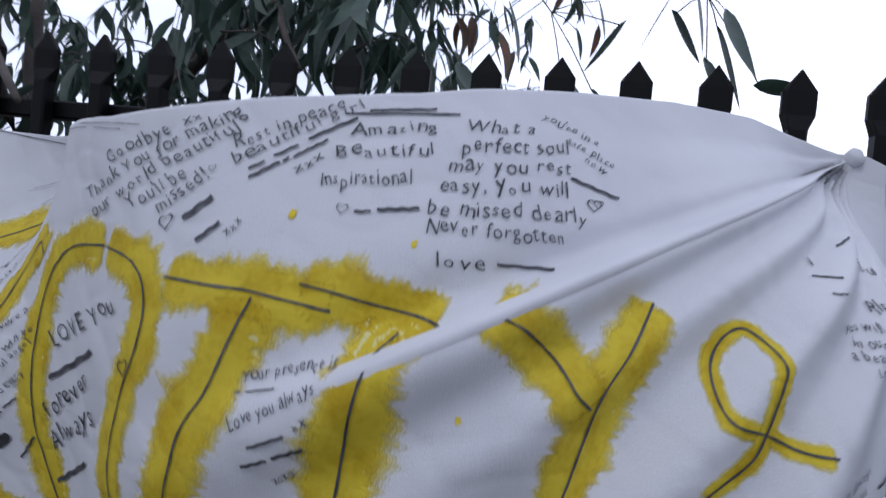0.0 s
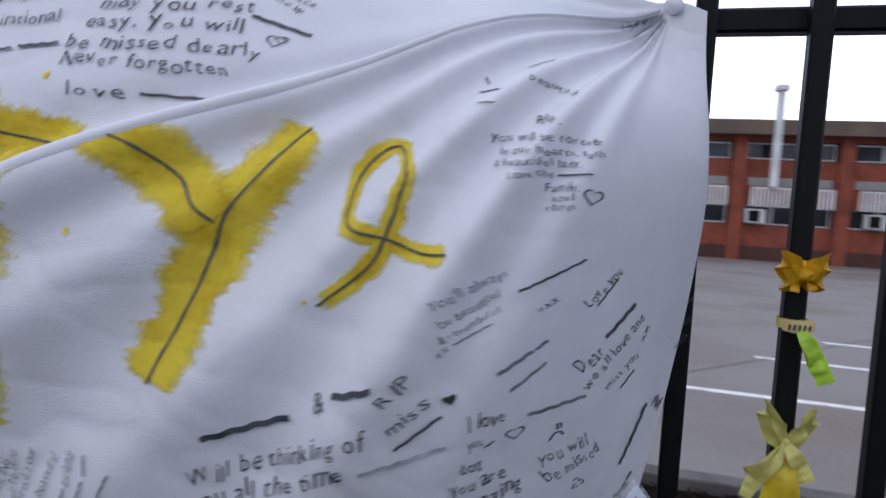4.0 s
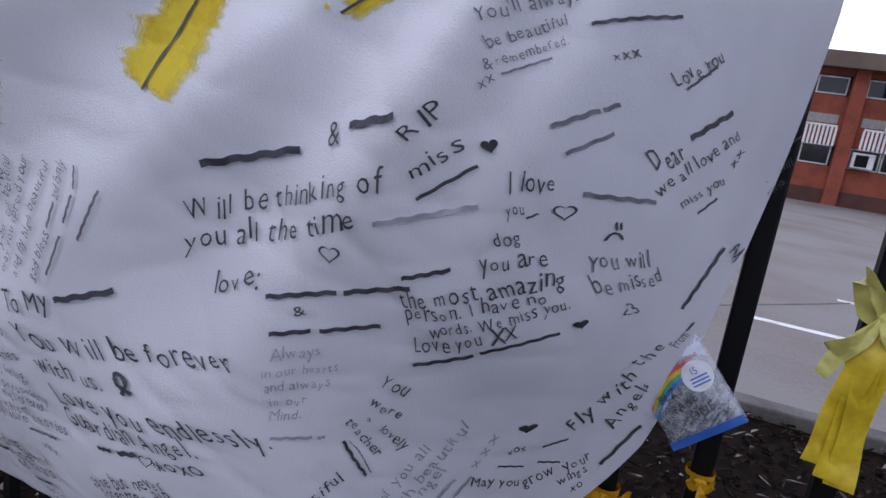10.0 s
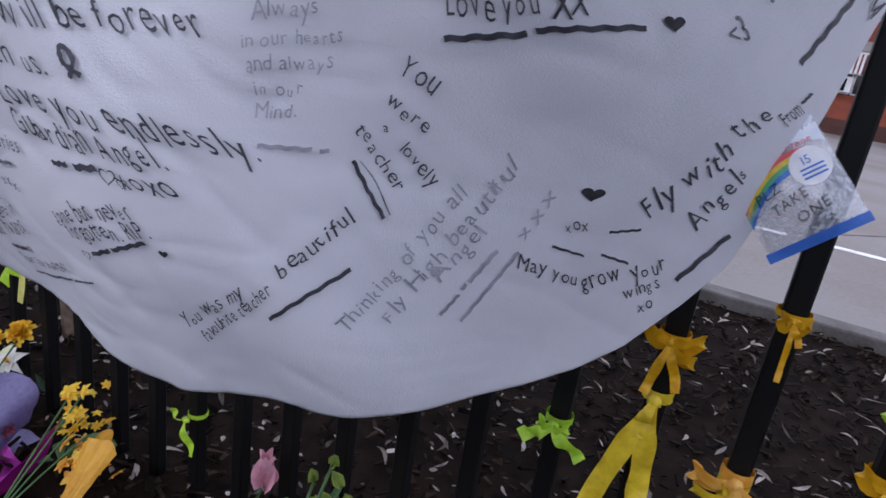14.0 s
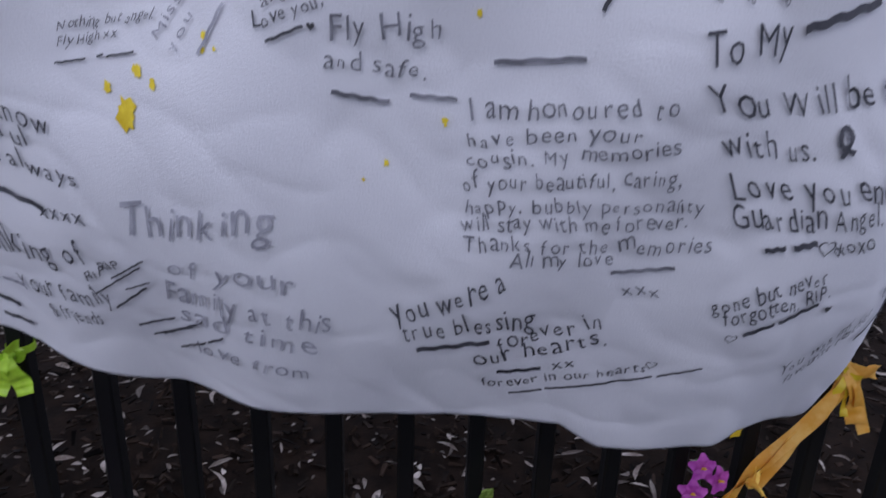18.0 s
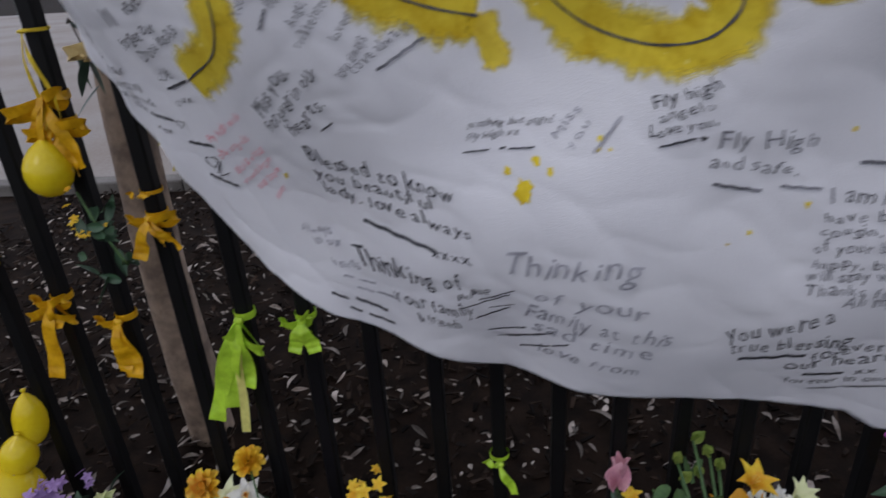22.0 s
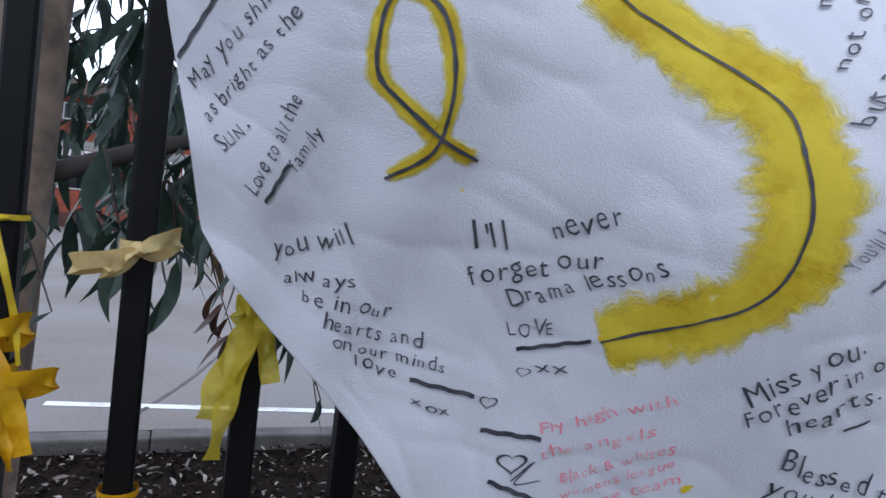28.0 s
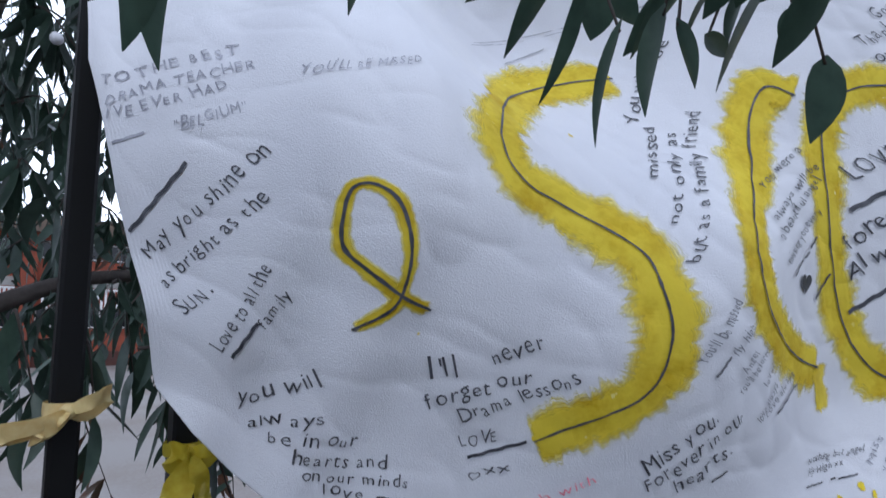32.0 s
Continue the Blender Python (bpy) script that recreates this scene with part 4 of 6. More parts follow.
message('ink', (0.717, 1.032, 0.734, 1.020, 0.0154, -0.11, 'You'),
        (0.709, 1.012, 0.729, 0.993, 0.0113, -0.23, 'were'),
        (0.706, 0.993, 0.711, 0.991, 0.0091, -0.04, 'a'),
        (0.713, 0.981, 0.728, 0.952, 0.0097, -0.54, 'lovely'),
        (0.691, 0.991, 0.710, 0.947, 0.0086, -0.44, 'teacher'),
        (0.684, 0.964, 0.698, 0.923, 0.0095, -0.56, '_______'))
message('faint_ink', (0.676, 0.819, 0.748, 0.949, 0.0094, 0.63, 'Thinking of you all'),
        (0.699, 0.827, 0.776, 0.972, 0.0093, 0.67, 'Fly High beautiful'),
        (0.730, 0.865, 0.758, 0.916, 0.0091, 0.59, 'Angel'),
        (0.728, 0.828, 0.761, 0.889, 0.0085, 0.71, '_____ _ ______'),
        (0.738, 0.817, 0.771, 0.883, 0.0071, 0.83, '__________'),
        (0.777, 0.905, 0.796, 0.950, 0.0077, 0.84, 'xxx'))
message('faint_ink', (0.644, 1.051, 0.679, 1.059, 0.0103, 0.32, 'Always'),
        (0.637, 1.034, 0.690, 1.046, 0.0080, 0.33, 'in our hearts'),
        (0.637, 1.019, 0.683, 1.029, 0.0089, 0.29, 'and always'),
        (0.640, 1.005, 0.666, 1.010, 0.0082, 0.27, 'in our'),
        (0.638, 0.990, 0.662, 0.995, 0.0091, 0.37, 'Mind.'),
        (0.638, 0.967, 0.676, 0.969, 0.0126, 0.22, '______ _'))
message('ink', (0.561, 0.804, 0.617, 0.850, 0.0112, 0.57, 'You was my'),
        (0.573, 0.792, 0.637, 0.856, 0.0104, 0.60, 'favourite teacher'),
        (0.642, 0.869, 0.689, 0.924, 0.0109, 0.59, 'beautiful'),
        (0.632, 0.826, 0.681, 0.874, 0.0117, 0.55, '________'))
message('ink', (0.158, 1.085, 0.203, 1.105, 0.0097, 0.03, 'Fly high'),
        (0.163, 1.075, 0.192, 1.087, 0.0084, 0.11, 'angel'),
        (0.156, 1.061, 0.203, 1.077, 0.0081, 0.18, 'Love you,'),
        (0.165, 1.052, 0.190, 1.062, 0.0075, 0.09, '_____'))
message('grey_ink', (0.204, 1.057, 0.275, 1.060, 0.0137, 0.06, 'Fly High'),
        (0.200, 1.041, 0.265, 1.037, 0.0105, 0.07, 'and safe.'),
        (0.204, 1.020, 0.242, 1.015, 0.0126, 0.08, '______'),
        (0.254, 1.023, 0.279, 1.022, 0.0084, -0.01, '_____'))
message('grey_ink', (0.304, 1.043, 0.354, 1.047, 0.0115, -0.06, '_____'),
        (0.291, 1.014, 0.412, 1.022, 0.0130, -0.02, 'I am honoured to'),
        (0.290, 0.997, 0.393, 1.007, 0.0099, 0.06, 'have been your'),
        (0.291, 0.983, 0.418, 0.999, 0.0099, -0.10, 'cousin. My memories'),
        (0.289, 0.968, 0.423, 0.979, 0.0109, -0.01, 'of your beautiful, caring,'),
        (0.291, 0.953, 0.443, 0.961, 0.0100, -0.07, 'happy, bubbly personality'),
        (0.290, 0.940, 0.436, 0.948, 0.0111, -0.06, 'will stay with me forever.'),
        (0.292, 0.925, 0.457, 0.931, 0.0133, -0.07, 'Thanks for the memories'),
        (0.323, 0.915, 0.394, 0.919, 0.0114, -0.08, 'All my love'),
        (0.394, 0.907, 0.436, 0.913, 0.0114, -0.13, '_______'),
        (0.405, 0.894, 0.432, 0.896, 0.0103, -0.26, 'xxx'))
message('ink', (0.419, 1.051, 0.469, 1.060, 0.0186, -0.05, 'To My'),
        (0.476, 1.063, 0.525, 1.080, 0.0205, 0.07, '______'),
        (0.433, 1.020, 0.622, 1.037, 0.0178, -0.45, 'You Will be forever'),
        (0.446, 0.997, 0.510, 0.996, 0.0164, -0.47, 'with us.'),
        (0.457, 0.972, 0.644, 0.961, 0.0181, -0.72, 'Love you endlessly.'),
        (0.466, 0.949, 0.588, 0.945, 0.0174, -0.51, 'Guardian Angel.'),
        (0.495, 0.927, 0.533, 0.932, 0.0185, -0.33, '____ ____'),
        (0.550, 0.928, 0.592, 0.925, 0.0134, -0.77, 'xoxo'))
message('ink', (0.471, 0.881, 0.556, 0.904, 0.0152, -0.16, 'gone but never'),
        (0.484, 0.869, 0.564, 0.890, 0.0141, -0.16, 'forgotten. RIP.'),
        (0.504, 0.855, 0.559, 0.880, 0.0143, -0.04, '____ ______'))
message('bold_ink', (0.318, 1.102, 0.355, 1.130, 0.0143, -0.03, 'LOVE'),
        (0.340, 1.088, 0.363, 1.117, 0.0135, -0.04, 'YOU'),
        (0.363, 1.077, 0.386, 1.129, 0.0121, 0.05, '______'))
message('grey_ink', (0.402, 1.124, 0.428, 1.170, 0.0096, 0.05, 'THINKING'),
        (0.406, 1.086, 0.424, 1.123, 0.0095, 0.13, 'of you'),
        (0.427, 1.131, 0.436, 1.180, 0.0084, 0.20, 'our beautiful'),
        (0.421, 1.084, 0.453, 1.185, 0.0079, 0.10, 'may you spread your'),
        (0.438, 1.084, 0.476, 1.183, 0.0085, 0.13, 'and fly high beautiful'),
        (0.457, 1.084, 0.480, 1.129, 0.0084, 0.15, 'god bless'),
        (0.481, 1.132, 0.488, 1.153, 0.0085, 0.22, '____'),
        (0.489, 1.157, 0.492, 1.186, 0.0083, 0.40, 'and family'),
        (0.474, 1.092, 0.496, 1.136, 0.0084, 0.17, '_____'),
        (0.497, 1.139, 0.505, 1.164, 0.0085, 0.32, '_____'),
        (0.506, 1.167, 0.504, 1.187, 0.0074, 0.67, '____'),
        (0.506, 1.127, 0.524, 1.167, 0.0074, 0.33, '_________'))
message('faint_ink', (0.084, 1.053, 0.107, 1.081, 0.0072, -0.11, 'Miss'),
        (0.097, 1.046, 0.113, 1.070, 0.0065, -0.28, 'you'),
        (0.119, 1.044, 0.138, 1.075, 0.0076, -0.29, '_____'))
message('ink', (0.006, 1.057, 0.083, 1.067, 0.0064, 0.63, 'Nothing but angel.'),
        (0.004, 1.046, 0.053, 1.054, 0.0064, 0.48, 'Fly High xx'),
        (0.000, 1.031, 0.068, 1.042, 0.0072, 0.57, '______ _ _____'))
message('faint_ink', (0.034, 0.906, 0.162, 0.925, 0.0271, 0.33, 'Thinking'),
        (0.065, 0.878, 0.174, 0.876, 0.0180, 0.18, 'of your'),
        (0.057, 0.848, 0.199, 0.841, 0.0216, 0.12, 'Family at this'),
        (0.065, 0.827, 0.187, 0.814, 0.0197, 0.11, 'sad time'),
        (0.071, 0.790, 0.180, 0.786, 0.0165, 0.14, 'love from'))
message('ink', (-0.015, 0.852, 0.007, 0.867, 0.0071, 0.65, 'RIP'),
        (-0.011, 0.839, 0.044, 0.877, 0.0063, 0.61, '_________'),
        (0.005, 0.824, 0.042, 0.853, 0.0079, 0.49, '_____'),
        (0.040, 0.795, 0.083, 0.822, 0.0084, 0.61, '______'),
        (0.053, 0.783, 0.103, 0.812, 0.0088, 0.54, '______ ___'))
message('ink', (0.247, 0.857, 0.327, 0.893, 0.0210, 0.16, 'you were a'),
        (0.254, 0.837, 0.349, 0.862, 0.0193, 0.04, 'true blessing'),
        (0.265, 0.820, 0.318, 0.833, 0.0184, 0.05, '______'),
        (0.326, 0.834, 0.399, 0.865, 0.0159, 0.06, 'forever in'),
        (0.309, 0.814, 0.406, 0.849, 0.0160, 0.05, 'our hearts.'),
        (0.329, 0.802, 0.362, 0.809, 0.0150, -0.00, '_____'),
        (0.370, 0.816, 0.387, 0.823, 0.0114, 0.06, 'xx'))
message('ink', (0.319, 0.786, 0.441, 0.822, 0.0102, 0.02, 'forever in our hearts'),
        (0.342, 0.779, 0.485, 0.824, 0.0077, 0.02, '_____ _________ ______ _______'))
message('ink', (-0.163, 1.015, -0.008, 0.982, 0.0164, -0.34, 'Blessed to know'),
        (-0.161, 0.995, -0.031, 0.973, 0.0137, -0.31, 'you beautiful'),
        (-0.154, 0.975, 0.007, 0.942, 0.0137, -0.27, 'lady. love always'),
        (-0.115, 0.935, -0.044, 0.914, 0.0166, -0.29, '_______'),
        (-0.039, 0.914, 0.005, 0.911, 0.0122, -0.28, 'xxxx'))
message('ink', (-0.133, 0.872, -0.004, 0.869, 0.0258, -0.20, 'Thinking of'),
        (-0.093, 0.832, 0.005, 0.830, 0.0192, -0.21, 'Your family'),
        (-0.065, 0.807, -0.012, 0.806, 0.0153, -0.21, '& friends'))
message('ink', (0.004, 0.867, 0.025, 0.875, 0.0082, -0.05, 'RIP'),
        (0.011, 0.858, 0.055, 0.887, 0.0072, 0.11, '_________'),
        (0.021, 0.848, 0.051, 0.862, 0.0060, 0.02, '_____'),
        (0.019, 0.805, 0.063, 0.825, 0.0098, -0.00, '______'),
        (0.030, 0.793, 0.075, 0.816, 0.0073, 0.06, '________'))
message('faint_ink', (-0.207, 0.908, -0.163, 0.912, 0.0124, 0.00, 'Always'),
        (-0.191, 0.891, -0.150, 0.898, 0.0127, -0.01, 'in our'),
        (-0.171, 0.861, -0.133, 0.868, 0.0139, 0.00, 'hearts'),
        (-0.159, 0.844, -0.110, 0.847, 0.0129, -0.11, '__ ____'),
        (-0.144, 0.831, -0.086, 0.829, 0.0129, -0.11, '____ _____'))
message('ink', (-0.185, 0.808, -0.103, 0.794, 0.0222, -0.19, '___ _____'),
        (-0.162, 0.787, -0.097, 0.777, 0.0180, -0.22, '__ ____'))
message('ink', (-0.501, 1.122, -0.454, 1.143, 0.0146, 0.10, 'you will'),
        (-0.491, 1.100, -0.446, 1.109, 0.0115, 0.03, 'always'),
        (-0.478, 1.088, -0.420, 1.089, 0.0126, -0.03, 'be in our'),
        (-0.462, 1.070, -0.396, 1.069, 0.0129, -0.10, 'hearts and'),
        (-0.454, 1.056, -0.379, 1.053, 0.0101, -0.12, 'on our minds'),
        (-0.435, 1.042, -0.406, 1.038, 0.0123, -0.13, 'love'),
        (-0.399, 1.035, -0.356, 1.031, 0.0154, -0.18, '_____'),
        (-0.396, 1.020, -0.367, 1.017, 0.0083, -0.25, 'xox'))
message('ink', (-0.386, 1.149, -0.366, 1.152, 0.0208, -0.18, "I'll"),
        (-0.344, 1.162, -0.308, 1.179, 0.0175, -0.11, 'never'),
        (-0.381, 1.124, -0.310, 1.148, 0.0152, -0.10, 'forget our'),
        (-0.355, 1.112, -0.276, 1.148, 0.0144, -0.16, 'Drama lessons'),
        (-0.348, 1.088, -0.321, 1.096, 0.0116, -0.09, 'LOVE'),
        (-0.339, 1.076, -0.300, 1.090, 0.0123, -0.10, '______'),
        (-0.324, 1.062, -0.304, 1.068, 0.0092, -0.16, 'xx'))
message('ink', (-0.345, 1.001, -0.305, 1.002, 0.0169, -0.11, '_____'),
        (-0.332, 0.960, -0.288, 0.947, 0.0178, -0.17, '______'))
message('pink_ink', (-0.308, 1.014, -0.237, 1.057, 0.0093, 0.07, 'Fly high with'),
        (-0.301, 0.992, -0.239, 1.029, 0.0097, 0.18, 'the angels'),
        (-0.282, 0.972, -0.224, 1.017, 0.0094, 0.31, 'Black & whites'),
        (-0.277, 0.958, -0.218, 1.005, 0.0084, 0.28, 'womens league'),
        (-0.255, 0.957, -0.210, 0.992, 0.0084, 0.27, 'tag team'),
        (-0.230, 0.946, -0.214, 0.967, 0.0087, 0.26, 'xxxx'))
message('ink', (-0.202, 1.063, -0.155, 1.115, 0.0173, 0.11, 'Miss you.'),
        (-0.196, 1.046, -0.123, 1.114, 0.0151, 0.10, 'Forever in our'),
        (-0.170, 1.044, -0.125, 1.082, 0.0146, 0.11, 'hearts.'),
        (-0.136, 1.052, -0.117, 1.066, 0.0112, 0.03, '__'))
message('grey_ink', (-0.186, 1.165, -0.153, 1.220, 0.0117, -0.23, "You'll be missed"),
        (-0.168, 1.152, -0.156, 1.172, 0.0103, -0.16, '______'),
        (-0.154, 1.172, -0.132, 1.199, 0.0106, -0.34, 'fly high'),
        (-0.138, 1.156, -0.122, 1.175, 0.0101, -0.34, 'Angel'),
        (-0.135, 1.136, -0.100, 1.182, 0.0100, -0.22, "You'll be forever"),
        (-0.101, 1.142, -0.086, 1.163, 0.0088, -0.17, 'loved'),
        (-0.101, 1.108, -0.076, 1.143, 0.0103, -0.08, 'love always'))
message('faint_ink', (-0.617, 1.423, -0.521, 1.440, 0.0104, 0.10, 'TO THE BEST'),
        (-0.613, 1.402, -0.512, 1.423, 0.0102, 0.18, 'DRAMA TEACHER'),
        (-0.612, 1.386, -0.529, 1.403, 0.0107, 0.06, "I'VE EVER HAD"),
        (-0.605, 1.359, -0.583, 1.366, 0.0099, 0.03, '____'),
        (-0.566, 1.368, -0.520, 1.380, 0.0103, 0.18, '"BELGIUM"'))
message('faint_ink', (-0.494, 1.406, -0.405, 1.421, 0.0083, 0.59, "YOU'LL BE MISSED"))
message('ink', (-0.585, 1.273, -0.555, 1.329, 0.0120, 0.43, '________'),
        (-0.572, 1.250, -0.509, 1.339, 0.0136, 0.42, 'May you shine on'),
        (-0.560, 1.225, -0.508, 1.299, 0.0115, 0.36, 'as bright as the'),
        (-0.546, 1.200, -0.530, 1.222, 0.0137, 0.26, 'SUN.'),
        (-0.521, 1.168, -0.501, 1.240, 0.0103, 0.48, 'Love to all the'),
        (-0.510, 1.161, -0.501, 1.188, 0.0095, 0.39, '_____'),
        (-0.498, 1.189, -0.485, 1.220, 0.0097, 0.39, 'family'))
message('ink', (-0.190, 1.336, -0.134, 1.408, 0.0091, -0.91, 'missed'),
        (-0.202, 1.288, -0.123, 1.400, 0.0093, -0.75, 'not only as'),
        (-0.197, 1.252, -0.088, 1.428, 0.0112, -0.78, 'but as a family friend'),
        (-0.146, 1.408, -0.079, 1.523, 0.0083, -0.34, 'You will be'))
message('grey_ink', (-0.253, 1.521, -0.091, 1.568, 0.0026, 3.54, '____ __ _____'),
        (-0.260, 1.515, -0.135, 1.551, 0.0020, 3.86, '___ ____ ___'),
        (-0.219, 1.497, -0.177, 1.519, 0.0030, 1.44, '______'))
message('ink', (-0.077, 1.333, -0.005, 1.384, 0.0086, -0.10, 'You were a'),
        (-0.074, 1.301, 0.011, 1.368, 0.0089, -0.27, 'always will be'),
        (-0.071, 1.281, 0.011, 1.354, 0.0101, -0.47, 'a beautiful angel'),
        (-0.062, 1.258, 0.007, 1.319, 0.0108, -0.53, 'missing you every'),
        (-0.046, 1.246, 0.005, 1.291, 0.0103, -0.50, '_____ __ ____'),
        (0.010, 1.225, 0.033, 1.258, 0.0143, -0.28, '_____'))
message('grey_ink', (-0.092, 1.113, -0.035, 1.151, 0.0107, -0.38, 'Love always'),
        (-0.068, 1.112, -0.020, 1.141, 0.0113, -0.27, '_______'))
heart(0.203, 1.497, 0.0180, False, 20)
heart(0.366, 1.524, 0.0112, False, 0)
heart(0.581, 1.558, 0.0108, False, 0)
heart(0.186, 1.366, 0.0180, False, 20)
heart(0.236, 1.549, 0.0084, False, 20)
heart(0.889, 1.419, 0.0185, False, -10)
heart(0.577, 1.556, 0.0159, False, 0)
heart(0.689, 1.150, 0.0161, False, 0)
heart(0.853, 1.087, 0.0118, True, 10)
heart(0.836, 1.200, 0.0151, False, 0)
heart(0.789, 1.245, 0.0114, True, 20)
heart(0.816, 0.950, 0.0156, True, -10)
heart(0.551, 0.930, 0.0084, False, 0)
heart(0.568, 0.878, 0.0071, True, 0)
heart(0.196, 1.090, 0.0059, False, 0)
heart(0.194, 1.065, 0.0055, True, 0)
heart(0.493, 0.857, 0.0100, False, 0)
heart(0.442, 0.828, 0.0095, False, 0)
heart(0.540, 0.933, 0.0149, False, 0)
heart(-0.347, 1.034, 0.0131, False, 0)
heart(-0.319, 0.985, 0.0224, False, 10)
heart(-0.332, 1.063, 0.0096, False, 0)
heart(-0.020, 1.243, 0.0241, True, 0)
pen_line(0.0025, (0.862, 1.173), (0.866, 1.179), (0.871, 1.178), (0.874, 1.172))
pen_line(0.0020, (0.868, 1.190), (0.869, 1.182))
pen_line(0.0020, (0.871, 1.189), (0.872, 1.182))
pen_line(0.0025, (0.974, 1.139), (0.983, 1.149), (0.981, 1.132), (0.991, 1.141), (0.982, 1.125))
pen_line(0.0015, (-0.316, 0.969), (-0.304, 0.989), (-0.313, 0.967), (-0.296, 0.973))
pen_line(0.0049, (0.526, 0.997), (0.530, 1.008), (0.526, 1.015), (0.521, 1.016), (0.521, 1.010), (0.524, 1.005), (0.535, 1.000))
pen_line(0.0009, (0.692, 0.969), (0.700, 0.953), (0.706, 0.929))
pen_line(0.0028, (0.343, 1.613), (0.442, 1.628))


# ---- ribbons and bows on the pickets ----
def band_data(pts, ups, widths, thick=0.0008):
    """A soft ribbon along pts whose width runs along ups."""
    verts, faces = [], []
    n = len(pts) - 1
    for i, p in enumerate(pts):
        way = (pts[min(i + 1, n)] - pts[max(i - 1, 0)]).normalized()
        up = Vector(ups[i] if isinstance(ups, list) else ups)
        up = (up - way * up.dot(way))
        up = up.normalized() if up.length > 1e-6 else way.orthogonal().normalized()
        out = way.cross(up).normalized()
        crease = widths[i] * 0.05 * math.sin(i * 1.3)
        for back in (0, 1):
            for s in (-1, -0.4, 0.3, 1):
                verts.append(p + up * (s * widths[i] / 2) + out * (back * thick + (crease if abs(s) < 1 else 0)))
        if i:
            o = 8 * (i - 1)
            faces += [(o + k, o + k + 1, o + 9 + k, o + 8 + k) for k in (0, 1, 2)] + [(o + k, o + 8 + k, o + 9 + k, o + k + 1) for k in (4, 5, 6)]
    return verts, faces


BOWS = "ribbons tied to the fence pickets"


def ribbon_loop(ob, mat, reach, rise, h, droop):
    """One loop of a bow: out from the knot and back."""
    s = 1 if reach > 0 else -1
    pts = curve_points([(0, -0.004, 0), (reach * 0.5, -0.022, rise * 0.6), (reach, -0.012, rise), (reach * 1.02, 0.0, rise - droop * 0.5), (reach * 0.55, 0.004, rise * 0.4 - droop), (0, -0.002, -0.002)], 22)
    w = [h * (0.35 + 0.65 * math.sin(math.pi * (i / 22)) ** 0.6) for i in range(23)]
    ups = [Vector((0.25 * s * math.sin(i / 3.5), -0.35, 1)) for i in range(23)]
    return smooth(part("loop", band_data(pts, ups, w), mat, ob))


def ribbon_tail(ob, mat, dx, dz, w, turn=0.5, start=(0, -0.006, 0), mid=0.0):
    n = 22
    pts = curve_points([start, (start[0] + dx * 0.35 + mid, -0.02, start[2] + dz * 0.3), (start[0] + dx * 0.75 + mid * 0.7, -0.012, start[2] + dz * 0.7), (start[0] + dx, -0.018, start[2] + dz)], n)
    ups = [Vector((math.cos(turn * math.sin(i * 0.32 + dx * 40)), -math.sin(turn * math.sin(i * 0.32 + dx * 40)), 0.15)) for i in range(n + 1)]
    ws = [w * (0.4 + 0.6 * min(1, i / 7)) for i in range(n + 1)]
    return smooth(part("tail", band_data(pts, ups, ws), mat, ob))


def knot_band(ob, mat, h, wide=HALF + 0.003):
    """The turn of ribbon round the picket, and the knot in front."""
    ring = [Vector((wide * math.cos(a) * 1.15, 0.03 + wide * math.sin(a) * 1.15, 0)) for a in [2 * math.pi * i / 14 for i in range(15)]]
    smooth(part("band", band_data(ring, (0, 0, 1), [h * 0.7] * 15), mat, ob))
    bm = bmesh.new()
    bmesh.ops.create_uvsphere(bm, u_segments=12, v_segments=8, radius=1)
    for v in bm.verts:
        k = 1 + 0.2 * noise.noise(v.co * 2.5)
        v.co = Vector((v.co.x * 0.010 * k, -0.004 + v.co.y * 0.007 * k, v.co.z * h * 0.42 * k))
    smooth(part("knot", bm, mat, ob))


def bow(k, z, colour, label, loops=((0.05, 0.01), (-0.05, 0.01)), tails=((0.02, -0.07, 0.02), (-0.02, -0.06, 0.02)), h=0.02, droop=0.02, knot=True):
    mat = SATIN[colour]
    ob = thing("ribbon_bow", label, "ribbon bow", (picket_x(k), -0.03, z), BOWS)
    if knot:
        knot_band(ob, mat, h)
    for reach, rise in loops:
        ribbon_loop(ob, mat, reach, rise, h, droop)
    for t in tails:
        ribbon_tail(ob, mat, *t)
    return ob


bow(9, 1.335, "gold", "gold crocheted bow tied round a black fence picket", ((0.026, 0.012), (-0.026, 0.012), (0.022, -0.012), (-0.022, -0.014)), ((0.012, -0.03, 0.012), (-0.012, -0.034, 0.012)), 0.024)
print_band = bow(9, 1.25, "pale", "pale printed ribbon tied on with lime tails", (), ((0.04, -0.075, 0.024), (0.028, -0.06, 0.02)), 0.02)
smooth(part("printed_band", band_data([Vector((-0.018, -0.002, 0.002)), Vector((-0.006, -0.010, 0)), Vector((0.008, -0.010, 0)), Vector((0.022, -0.002, 0.003))], (0, 0, 1), [0.017] * 4), SATIN["peach"], print_band, "cream band with black print"))
for i in range(5):
    smooth(part("print_mark", band_data([Vector((-0.013 + i * 0.0065, -0.0135, -0.004)), Vector((-0.012 + i * 0.0065, -0.0137, 0.004))], (1, 0, 0), [0.0032] * 2, 0.0004), INKS["ink"], print_band))
for o in print_band.children:
    if o.name.startswith("tail"):
        o.data.materials[0] = SATIN["lime"]
pale = bow(9, 1.08, "pale", "pale satin bow with long yellow tails on the fence", ((0.03, 0.045), (-0.03, 0.05), (-0.045, -0.05)), ((0.028, -0.05, 0.024), (-0.052, -0.085, 0.022)), 0.024)
